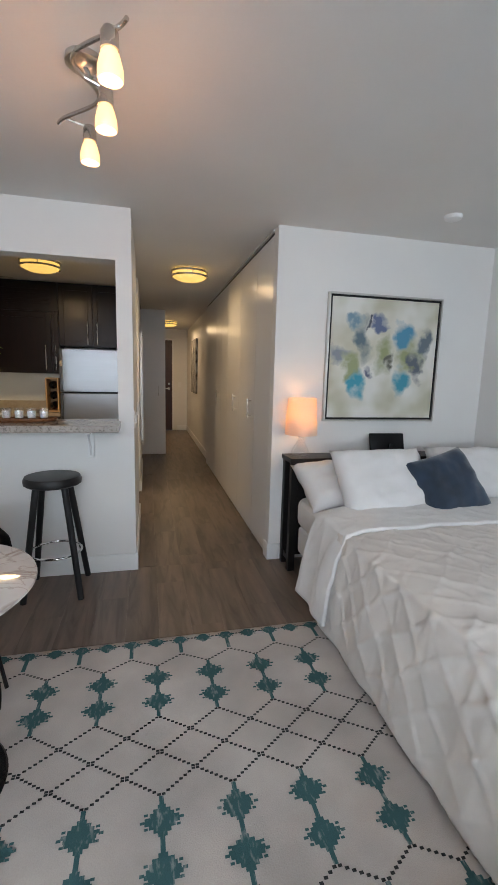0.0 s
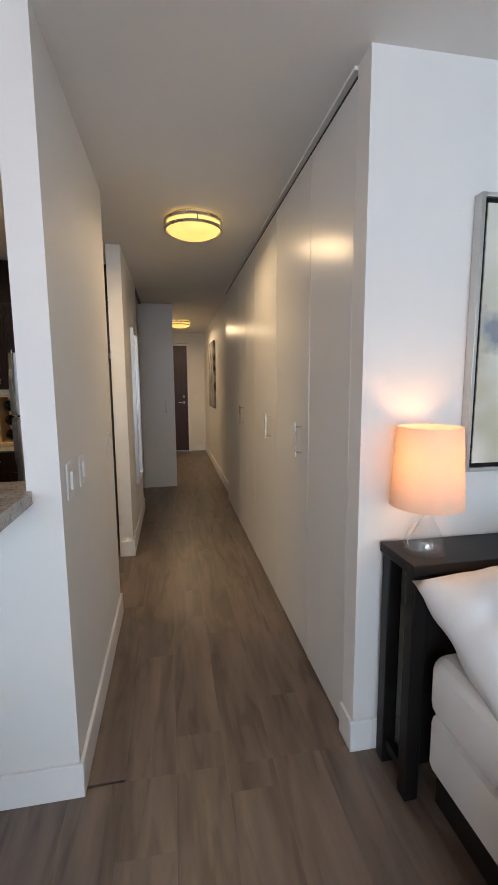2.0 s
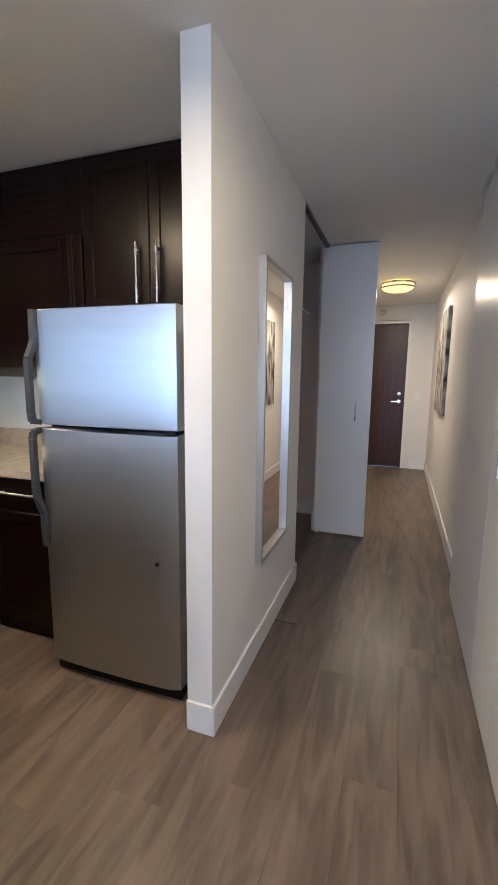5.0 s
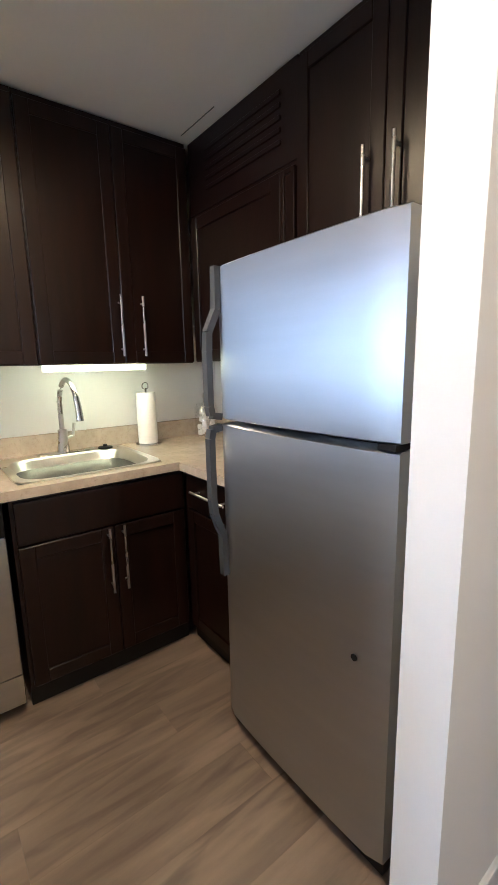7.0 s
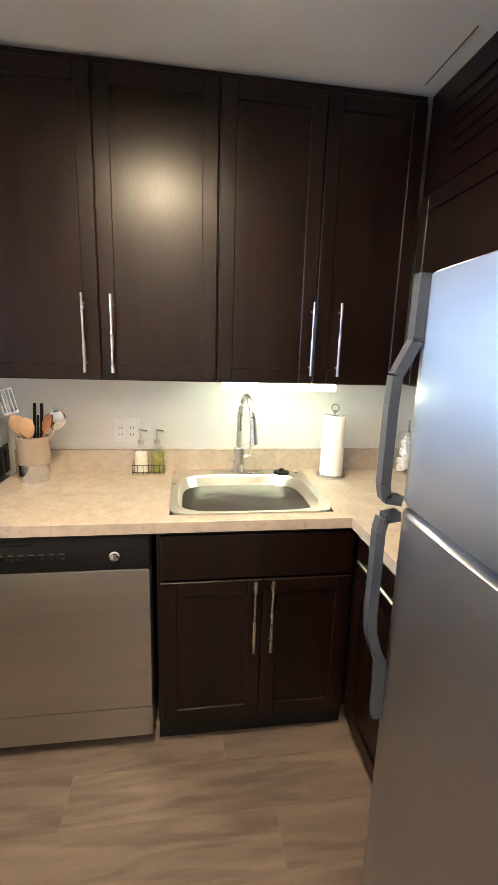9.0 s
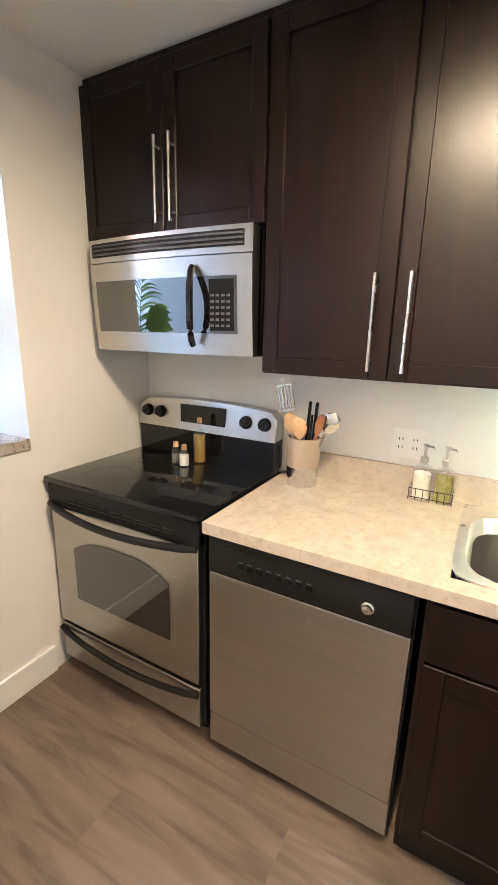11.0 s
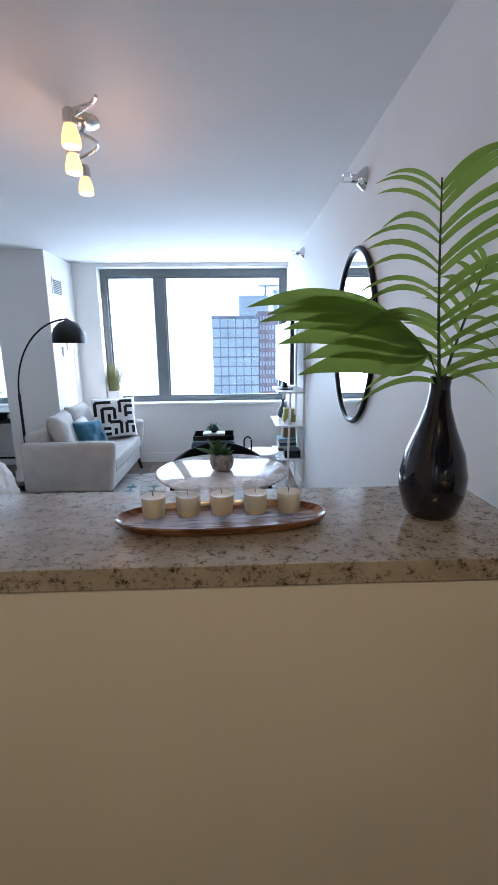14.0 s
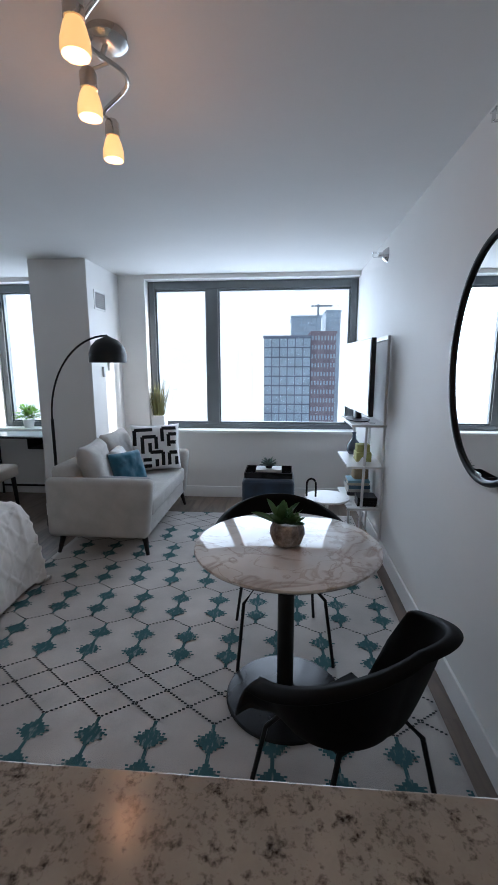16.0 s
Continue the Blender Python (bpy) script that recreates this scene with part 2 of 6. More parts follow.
DOME = mat("lit_dome_glass", (0.9, 0.75, 0.4), 0.4, emit=(1.0, 0.60, 0.13), power=DOME_E)
BULBG = mat("lit_bulb_glass", (0.9, 0.8, 0.6), 0.4, emit=(1.0, 0.52, 0.15), power=BULB_E)
TUBE = mat("lit_tube", (0.9, 0.9, 0.7), 0.4, emit=(1.0, 0.88, 0.44), power=TUBE_E)
SHADE = bpy.data.materials.new("lamp_shade_linen")
SHADE.use_nodes = True
_n, _l = SHADE.node_tree.nodes, SHADE.node_tree.links
_t, _d, _x = (_n.new(k) for k in ("ShaderNodeBsdfTranslucent", "ShaderNodeBsdfDiffuse", "ShaderNodeMixShader"))
_t.inputs["Color"].default_value, _d.inputs["Color"].default_value = (0.85, 0.70, 0.55, 1), (0.85, 0.78, 0.70, 1)
_x.inputs[0].default_value = 0.5
_l.new(_d.outputs[0], _x.inputs[1]), _l.new(_t.outputs[0], _x.inputs[2])
_l.new(_x.outputs[0], _n["Material Output"].inputs["Surface"])

# steel brushed so that it spreads light sideways
STEELD.node_tree.nodes["Principled BSDF"].inputs["Anisotropic"].default_value = 0.85


def leaf_mat(name, color, glow):
    m = mat(name, color, 0.38, vary=0.15, scale=14, second=tuple(c * 0.5 for c in color), bump=0.1)
    n, l = m.node_tree.nodes, m.node_tree.links
    t, x = n.new("ShaderNodeBsdfTranslucent"), n.new("ShaderNodeMixShader")
    t.inputs["Color"].default_value, x.inputs[0].default_value = (*glow, 1), 0.45
    l.new(n["Principled BSDF"].outputs[0], x.inputs[1]), l.new(t.outputs[0], x.inputs[2])
    l.new(x.outputs[0], n["Material Output"].inputs["Surface"])
    return m


ESPRESSO.node_tree.nodes["Principled BSDF"].inputs["Specular IOR Level"].default_value = 0.36
for m in (BLACKP, BLACKWOOD):
    m.node_tree.nodes["Principled BSDF"].inputs["Specular IOR Level"].default_value = 0.25

# ---- mesh helpers ----


def put(name, bm, m, parent=None, smooth=False, loc=None, label=""):
    me = bpy.data.meshes.new(name)
    bmesh.ops.recalc_face_normals(bm, faces=bm.faces)
    bm.to_mesh(me)
    bm.free()
    for k in (m if isinstance(m, (list, tuple)) else [m]):
        me.materials.append(k)
    if smooth:
        for p in me.polygons:
            p.use_smooth = True
        if smooth != "all":
            me.set_sharp_from_angle(angle=radians(20 if smooth == "box" else 35))
    ob = new(name, me)
    if parent:
        ob.parent = parent
    if loc:
        ob.location = loc
    if label:
        ob["label"] = label
    return ob


def add_box(bm, a, b, bev=0.0, seg=2, mi=0):
    lo, hi = [min(p, q) for p, q in zip(a, b)], [max(p, q) for p, q in zip(a, b)]
    r = bmesh.ops.create_cube(bm, size=1)
    for v in r["verts"]:
        v.co = Vector([lo[i] + (v.co[i] + 0.5) * (hi[i] - lo[i]) for i in range(3)])
    if bev:
        es = list({e for v in r["verts"] for e in v.link_edges})
        out = bmesh.ops.bevel(bm, geom=es, offset=bev, segments=seg, profile=0.5, affect="EDGES")
        fs = out["faces"]
    if mi:
        for f in (fs if bev else {f for v in r["verts"] for f in v.link_faces}):
            f.material_index = mi
    return r


def box(name, a, b, m, parent=None, bev=0.0, seg=2, label=""):
    bm = bmesh.new()
    add_box(bm, a, b, bev, seg)
    return put(name, bm, m, parent, smooth="box" if bev else False, label=label)


def boxes(name, items, m, parent=None, bev=0.0, label=""):
    bm = bmesh.new()
    for a, b in items:
        add_box(bm, a, b, bev)
    return put(name, bm, m, parent, smooth="box" if bev else False, label=label)


def lathe_bm(bm, profile, center=(0, 0, 0), n=32, fx=1.0, fy=1.0):
    rings = []
    for r, z in profile:
        rings.append([bm.verts.new((center[0] + fx * r * math.cos(2 * math.pi * i / n), center[1] + fy * r * math.sin(2 * math.pi * i / n), center[2] + z))
                      if r > 1e-6 or i == 0 else None for i in range(n)])
    for p, q in zip(rings, rings[1:]):
        for i in range(n):
            j = (i + 1) % n
            a, b, c, d = p[i], p[j], q[j], q[i]
            if p[1] is None:
                vs = [p[0], c, d]
            elif q[1] is None:
                vs = [a, b, q[0]]
            else:
                vs = [a, b, c, d]
            if p[1] is None and q[1] is None:
                continue
            bm.faces.new(vs)


def lathe(name, profile, m, parent=None, center=(0, 0, 0), n=32, fx=1.0, fy=1.0, label=""):
    bm = bmesh.new()
    lathe_bm(bm, profile, center, n, fx, fy)
    return put(name, bm, m, parent, smooth=True, label=label)


def tube_bm(bm, pts, r, n=10, r2=None):
    pts = [Vector(p) for p in pts]
    rings = []
    for i, p in enumerate(pts):
        d = (pts[min(i + 1, len(pts) - 1)] - pts[max(i - 1, 0)]).normalized()
        u = d.cross(Vector((0, 0, 1)) if abs(d.z) < 0.9 else Vector((1, 0, 0))).normalized()
        w = d.cross(u)
        rr = r if r2 is None else r + (r2 - r) * i / (len(pts) - 1)
        rings.append([bm.verts.new(p + rr * (u * math.cos(2 * math.pi * k / n) + w * math.sin(2 * math.pi * k / n))) for k in range(n)])
    for a, b in zip(rings, rings[1:]):
        for k in range(n):
            bm.faces.new((a[k], a[(k + 1) % n], b[(k + 1) % n], b[k]))
    bm.faces.new(rings[0])
    bm.faces.new(rings[-1][::-1])


def tube(name, pts, r, m, parent=None, n=10, r2=None, label=""):
    bm = bmesh.new()
    tube_bm(bm, pts, r, n, r2)
    return put(name, bm, m, parent, smooth=True, label=label)


def thing(name, loc, label, category, group="", rz=0.0, rx=0.0, ry=0.0):
    ob = new(name)
    ob.matrix_basis = pose(*loc, rx, ry, rz)
    ob.empty_display_size = 0.05
    return tagged(ob, label, category, group)


def struct(name, a, b, m, label, category, bev=0.0):
    return tagged(box(name, a, b, m, None, bev), label, category, kind="structure")


def grid_surface(name, f, nu, nv, m, parent=None, thick=0.0, label=""):
    bm = bmesh.new()
    vs = [[bm.verts.new(f(i / nu, j / nv)) for j in range(nv + 1)] for i in range(nu + 1)]
    for i in range(nu):
        for j in range(nv):
            bm.faces.new((vs[i][j], vs[i + 1][j], vs[i + 1][j + 1], vs[i][j + 1]))
    ob = put(name, bm, m, parent, smooth="all", label=label)
    if thick:
        md = ob.modifiers.new("thickness", "SOLIDIFY")
        md.thickness, md.offset = thick, 0
    return ob


# ---- structure ----
C = 2.43          # ceiling height
XL, XR = -1.405, 2.75   # living room's side walls
YW = -4.58        # wall under the windows
XK, YK = -2.03, 2.94    # kitchen's back walls
YB = 0.145        # kitchen face of the bar wall
HX = 0.985        # closet side of the hall
WL, WC = "white painted plaster wall", "wall"

struct("floor", (-2.2, -5.0, -0.12), (3.0, 7.9, -0.012), BLACKP, "grey-brown wood-look plank floor", "floor")
struct("ceiling", (-2.2, -5.0, C), (3.0, 7.9, C + 0.12), CEIL, "smooth white painted ceiling", "ceiling")
struct("wall_tv_side", (XL - 0.15, -5.0, 0), (XL, 0, C), WHITE, WL, WC)
struct("wall_bed_side", (XR, -5.0, 0), (XR + 0.15, 0.15, C), WHITE, WL, WC)
# bar wall with its pass-through
tagged(boxes("wall_bar", [((XK - 0.12, 0, 0), (-1.35, YB, C)), ((-1.35, 0, 0), (-0.10, YB, 1.03)), ((-1.35, 0, 2.11), (-0.10, YB, C)), ((-0.10, 0, 0), (0, YB, C))], WHITE),
       "white half wall with a wide pass-through opening", "wall", kind="structure")
struct("wall_hall_kitchen", (-0.11, YB, 0), (0, 1.195, C), WHITE, WL, WC)
struct("wall_kitchen_west", (XK - 0.12, YB, 0), (XK, YK + 0.1, C), WHITE, WL, WC)
struct("wall_kitchen_north", (XK, YK, 0), (-0.105, YK + 0.1, C), WHITE, WL, WC)
struct("wall_fridge", (-0.105, 2.10, 0), (0, 3.48, C), WHITE, "white painted end wall beside the fridge", WC)
tagged(boxes("wall_pantry", [((-0.72, 3.40, 0), (-0.105, 3.48, C)), ((-0.72, 3.48, 0), (-0.64, 5.0, C)), ((-0.64, 4.92, 0), (0, 5.0, C)), ((-0.08, 4.46, 0), (0, 4.92, C))], PINKLIT),
       "wall inside an open hall closet, pink warm light in its colour", WC, kind="structure")
struct("wall_entry_side", (-0.42, 5.0, 0), (-0.30, 7.64, C), WHITE, WL, WC)
tagged(boxes("wall_entry", [((-0.30, 7.64, 0), (-0.22, 7.78, C)), ((0.72, 7.64, 0), (1.2, 7.78, C)), ((-0.22, 7.64, 2.22), (0.72, 7.78, C)), ((-0.22, 7.74, 0), (0.72, 7.78, 2.22))], WHITE), WL, WC, kind="structure")
struct("wall_bed_head", (HX, 0, 0), (XR, 0.10, C), WHITE, WL, WC)
struct("wall_hall_closets", (1.06, 0.10, 0), (1.20, 3.62, C), WHITE, WL, WC)
struct("wall_hall_far", (1.04, 3.62, 0), (1.20, 7.64, C), WHITE, WL, WC)
struct("closet_header", (HX - 0.012, 0.10, 2.418), (1.06, 3.62, C), TRIM, "white closet door header with a dark track gap", "trim")
struct("closet_track", (HX + 0.009, 0.10, 2.396), (1.06, 3.62, 2.418), BLACKP, "dark closet door track", "trim")
# window wall
tagged(boxes("wall_window", [((XL, -4.86, 0), (0.873, YW, 0.745)), ((XL, -4.86, 2.385), (0.873, YW, C)), ((0.875, -4.86, 0), (1.164, YW - 0.02, C)),
                             ((1.71, -4.86, 0), (XR, YW, 0.745)), ((1.71, -4.86, 2.385), (XR, YW, C)), ((2.66, -4.86, 0.745), (XR, YW, 2.385))], WHITE),
       "white wall with two wide window openings", WC, kind="structure")
struct("column", (1.164, -4.86, 0), (1.71, -3.84, C), WHITE, "boxed white structural column", "column", 0.004)
struct("window_sill", (XL, -4.80, 0.745), (0.875, YW + 0.04, 0.772), TRIM, "white painted deep window sill", "sill", 0.004)
struct("window_sill", (1.71, -4.80, 0.745), (2.66, YW + 0.04, 0.772), TRIM, "white painted deep window sill", "sill", 0.004)


def window(name, x0, x1, z0, z1, mull):
    w = tagged(new(name), "grey aluminium framed fixed window", "window", kind="structure")
    y0, y1 = -4.80, -4.72
    bars = [((x0, y0, z0), (x0 + 0.07, y1, z1)), ((x1 - 0.07, y0, z0), (x1, y1, z1)), ((x0 + 0.07, y0, z0), (x1 - 0.07, y1, z0 + 0.055)), ((x0 + 0.07, y0, z1 - 0.085), (x1 - 0.07, y1, z1))]
    edges = [x0 + 0.07]
    for c in mull:
        bars.append(((c - 0.06, y0 + 0.002, z0 + 0.055), (c + 0.06, y1 - 0.002, z1 - 0.085)))
        edges += [c - 0.06, c + 0.06]
    edges.append(x1 - 0.07)
    boxes("frame", bars, FRAMEG, w, 0.004)
    for a, b in zip(edges[::2], edges[1::2]):
        boxes("sash", [((a, y0 + 0.01, z0 + 0.055), (a + 0.02, y1 - 0.02, z1 - 0.085)), ((b - 0.02, y0 + 0.01, z0 + 0.055), (b, y1 - 0.02, z1 - 0.085)),
                       ((a + 0.02, y0 + 0.01, z0 + 0.055), (b - 0.02, y1 - 0.02, z0 + 0.075)), ((a + 0.02, y0 + 0.01, z1 - 0.105), (b - 0.02, y1 - 0.02, z1 - 0.085))], FRAMEG, w)
        p = box("pane", (a + 0.01, -4.775, z0 + 0.06), (b - 0.01, -4.769, z1 - 0.09), PANE, w)
        p.visible_shadow = False


window("window_1", XL + 0.002, 0.873, 0.773, 2.384, [0.16])
window("window_2", 1.712, 2.658, 0.773, 2.384, [1.95])


def base(a, b):
    bm = bmesh.new()
    add_box(bm, (a[0], a[1], 0), (b[0], b[1], 0.125), 0.004)
    return tagged(put("baseboard", bm, TRIM, smooth="box"), "white painted baseboard", "baseboard", kind="structure")


T = 0.014
for a, b in [((XL, -4.56), (XL + T, -T)), ((XL, -T), (T, 0)), ((0, 0), (T, 1.195 + T)), ((-0.11, 1.195), (0, 1.195 + T)), ((-1.36, YB), (-0.11, YB + T)), ((-0.11 - T, YB + T), (-0.11, 1.195)),
             ((0, 2.10 - T), (T, 3.48)), ((-0.105, 2.10 - T), (0, 2.10)), ((HX - T, -T), (1.06, 0)), ((1.06, -T), (XR, 0)), ((HX - T, 0), (HX, 0.10)), ((1.04 - T, 3.62), (1.04, 7.64)),
             ((0.80, 7.64 - T), (1.04 - T, 7.64)), ((-0.64, 4.92 - T), (-0.05, 4.92)), ((-0.64, 3.48), (-0.64 + T, 4.92 - T)), ((XL + T, YW), (0.87, YW + T)), ((1.164 - T, YW + T), (1.164, -3.84)),
             ((1.164 - T, -3.84), (1.71 + T, -3.84 + T)), ((1.71, YW + T), (1.71 + T, -3.84)), ((1.71 + T, YW), (XR, YW + T)), ((XR - T, YW + T), (XR, -T))]:
    base(a, b)

# ---- kitchen ----


def bar_handle(parent, p, q, out, r=0.006):
    """A round bar pull between p and q standing off along out."""
    p, q, out = Vector(p), Vector(q), Vector(out)
    bm = bmesh.new()
    tube_bm(bm, [p + out, q + out], r, 10)
    for f in (0.12, 0.88):
        c = p.lerp(q, f)
        tube_bm(bm, [c, c + out], r * 0.8, 8)
    return put("handle", bm, NICKEL, parent, smooth=True, label="brushed nickel bar handle")


def shaker(name, parent, a, b, axis, m=ESPRESSO, rail=0.055, t=0.02):
    """A framed panel door between corners a and b; axis is the way that its front faces (+x or -y)."""
    bm = bmesh.new()
    (u0, z0), (u1, z1) = a[:2], b[:2]
    face = a[2]

    def P(u, d, z):
        return (face + d, u, z) if axis == "x" else (u, face - d, z)
    for (p0, p1, q0, q1, d) in [(u0, u0 + rail, z0, z1, t), (u1 - rail, u1, z0, z1, t), (u0 + rail, u1 - rail, z0, z0 + rail, t), (u0 + rail, u1 - rail, z1 - rail, z1, t), (u0 + rail, u1 - rail, z0 + rail, z1 - rail, t - 0.009)]:
        add_box(bm, P(p0, 0, q0), P(p1, d, q1), 0.0025 if d == t else 0, 1)
    return put(name, bm, m, parent, smooth="box")


def slab_front(name, parent, a, b, axis, t=0.02, m=ESPRESSO):
    (u0, z0, face), (u1, z1, _) = a, b
    if axis == "x":
        return box(name, (face, u0, z0), (face + t, u1, z1), m, parent, 0.003)
    return box(name, (u0, face - t, z0), (u1, face, z1), m, parent, 0.003)


FX, FY = -1.72, 2.62   # faces of the hung cabinets


def upper_west(y0, y1, z0, handles, hz, label):
    c = thing("wall_cabinet", (0, 0, 0), label, "cabinet", "dark kitchen cabinets")
    box("body", (XK + 0.002, y0 + 0.001, z0), (FX, y1 - 0.001, C - 0.012), ESPRESSO, c)
    mid = (y0 + y1) / 2
    for u0, u1, hy in ((y0 + 0.004, mid - 0.002, handles[0]), (mid + 0.002, y1 - 0.004, handles[1])):
        d = shaker("door", c, (u0, z0 + 0.004, FX), (u1, C - 0.04, FX), "x")
        bar_handle(d, (FX + 0.02, hy, hz[0]), (FX + 0.02, hy, hz[1]), (0.03, 0, 0))
    return c


upper_west(0.135, 0.965, 1.835, (0.535, 0.60), (1.87, 2.15), "espresso wood two-door cabinet above the microwave")
upper_west(0.967, 1.83, 1.355, (1.345, 1.445), (1.385, 1.665), "tall espresso wood two-door wall cabinet with bar handles")
upper_west(1.832, 2.60, 1.355, (2.20, 2.31), (1.39, 1.67), "espresso wood corner wall cabinet above the sink")

c = thing("wall_cabinet", (0, 0, 0), "espresso wood wall cabinet under a slotted vent panel", "cabinet", "dark kitchen cabinets")
box("body", (-1.715, FY, 1.36), (-0.93, YK - 0.002, 2.08), ESPRESSO, c)
for u0, u1, hx in ((-1.69, -1.015, -1.075), (-1.011, -0.934, -0.965)):
    d = shaker("door", c, (u0, 1.364, FY), (u1, 2.06, FY), "y", rail=0.055 if u1 - u0 > 0.2 else 0.02)
    bar_handle(d, (hx, FY - 0.02, 1.405), (hx, FY - 0.02, 1.69), (0, -0.03, 0))
box("vent_panel", (-1.715, FY - 0.004, 2.082), (-0.93, YK - 0.002, C - 0.012), ESPRESSO, c, 0.003)
bm = bmesh.new()
for k in range(5):
    z = 2.16 + k * 0.042
    add_box(bm, (-1.55, FY - 0.012, z), (-1.02, FY - 0.004, z + 0.018), 0.002, 1)
put("vent_slat", bm, ESPRESSO, c, smooth="box")
c = thing("wall_cabinet", (0, 0, 0), "espresso wood two-door cabinet above the fridge", "cabinet", "dark kitchen cabinets")
box("body", (-0.925, FY, 1.69), (-0.11, YK - 0.002, C - 0.012), ESPRESSO, c)
for u0, u1, hx in ((-0.92, -0.545, -0.60), (-0.541, -0.115, -0.49)):
    d = shaker("door", c, (u0, 1.694, FY), (u1, C - 0.04, FY), "y")
    bar_handle(d, (hx, FY - 0.02, 1.715), (hx, FY - 0.02, 1.99), (0, -0.03, 0))

# base run with the sink
BX = -1.405
c = thing("base_cabinet", (0, 0, 0), "espresso wood sink base cabinet with two doors", "cabinet", "dark kitchen cabinets")
box("body", (XK + 0.002, 1.612, 0.09), (BX, 2.335, 0.868), ESPRESSO, c)
box("toe_kick", (XK + 0.01, 1.612, 0), (BX - 0.02, 2.335, 0.09), BLACKP, c)
slab_front("false_drawer", c, (1.625, 0.69, BX), (2.32, 0.855, BX), "x")
for u0, u1, hy in ((1.625, 1.985, 1.957), (1.989, 2.32, 2.02)):
    d = shaker("door", c, (u0, 0.10, BX), (u1, 0.68, BX), "x")
    bar_handle(d, (BX + 0.02, hy, 0.40), (BX + 0.02, hy, 0.685), (0.03, 0, 0))
c = thing("base_cabinet", (0, 0, 0), "espresso wood drawer base cabinet beside the fridge", "cabinet", "dark kitchen cabinets")
box("body", (BX + 0.002, 2.345, 0.09), (-0.90, YK - 0.002, 0.868), ESPRESSO, c)
box("toe_kick", (BX + 0.002, 2.37, 0), (-0.90, YK - 0.002, 0.09), BLACKP, c)
d = slab_front("drawer", c, (-1.36, 0.70, 2.345), (-0.905, 0.86, 2.345), "y")
bar_handle(d, (-1.28, 2.325, 0.79), (-1.02, 2.325, 0.79), (0, -0.03, 0))
shaker("door", c, (-1.36, 0.10, 2.345), (-0.905, 0.69, 2.345), "y")

# counter, with the cut-out for the sink
c = tagged(boxes("countertop", [((XK + 0.022, 0.945, 0.872), (-1.375, 1.655, 0.91)), ((XK + 0.022, 1.655, 0.872), (-1.985, 2.255, 0.91)), ((-1.44, 1.655, 0.872), (-1.375, 2.255, 0.91)),
                                ((XK + 0.022, 2.255, 0.872), (-1.375, YK - 0.022, 0.91)), ((-1.375, 2.30, 0.872), (-0.895, YK - 0.022, 0.91))], LAMINATE), "beige stone-look laminate counter top", "countertop")
boxes("backsplash", [((XK + 0.002, 0.945, 0.872), (XK + 0.022, YK - 0.002, 1.012)), ((XK + 0.022, YK - 0.022, 0.872), (-0.895, YK - 0.002, 1.012))], LAMINATE, c)

# sink
s = thing("kitchen_sink", (-1.715, 1.955, 0.91), "stainless steel drop-in single bowl sink", "sink")
SIN = mat("sink_steel", (0.80, 0.78, 0.73), 0.30, 1.0, vary=0.04, scale=5)


def superell(r, a, b, z, n=48, p=5):
    out = []
    for i in range(n):
        t = 2 * math.pi * i / n
        ct, st = math.cos(t), math.sin(t)
        k = (abs(ct) ** p + abs(st) ** p) ** (-1 / p)
        out.append((a * k * ct, b * k * st, z))
    return out


def loft(name, rings, m, parent, cap=True, label="", n_mats=None):
    bm = bmesh.new()
    rr = [[bm.verts.new(v) for v in ring] for ring in rings]
    for p, q in zip(rr, rr[1:]):
        for i in range(len(p)):
            j = (i + 1) % len(p)
            bm.faces.new((p[i], p[j], q[j], q[i]))
    if cap:
        bm.faces.new(rr[-1])
    return put(name, bm, m, parent, smooth=True, label=label)


def shifted(ring, dx):
    return [(x + dx, y, z) for x, y, z in ring]


loft("bowl", [superell(0, 0.28, 0.305, 0.001, p=12), superell(0, 0.28, 0.305, 0.006, p=12), shifted(superell(0, 0.228, 0.276, 0.004, p=5), 0.03), shifted(superell(0, 0.219, 0.267, -0.006, p=5), 0.03),
              shifted(superell(0, 0.197, 0.240, -0.125, p=4), 0.03), shifted(superell(0, 0.17, 0.212, -0.152, p=4), 0.03), shifted(superell(0, 0.12, 0.16, -0.166, p=3), 0.03), shifted(superell(0, 0.03, 0.03, -0.172, p=2), 0.03)], SIN, s)
lathe("drain", [(0.0, 0.004), (0.03, 0.004), (0.042, 0.0)], CHROME, s, (0.03, 0, -0.172))
f = thing("kitchen_faucet", (-1.945, 1.955, 0.916), "brushed nickel gooseneck faucet with pull-down spray", "faucet")
boxes("deck_plate", [((-0.03, -0.12, 0), (0.03, 0.12, 0.006))], NICKEL, f, 0.002)
lathe("base", [(0.028, 0.006), (0.028, 0.02), (0.024, 0.06), (0.022, 0.12), (0.0, 0.125)], NICKEL, f)
arc = [(0, 0, 0.12), (0, 0, 0.26)] + [(0.085 - 0.085 * math.cos(a), 0.012 * a, 0.26 + 0.11 * math.sin(a)) for a in [math.pi * k / 12 for k in range(1, 12)]]
tube("spout", arc, 0.0125, NICKEL, f, 12)
tube("spray_head", [arc[-1], (0.172, 0.04, 0.235), (0.178, 0.042, 0.175)], 0.0145, NICKEL, f, 12, 0.018)
tube("lever", [(0, 0.02, 0.075), (0, 0.05, 0.085), (0.005, 0.06, 0.15)], 0.008, NICKEL, f, 8)
g = thing("sink_stopper", (-1.93, 2.16, 0.916), "black rubber sink stopper on the sink ledge", "stopper")
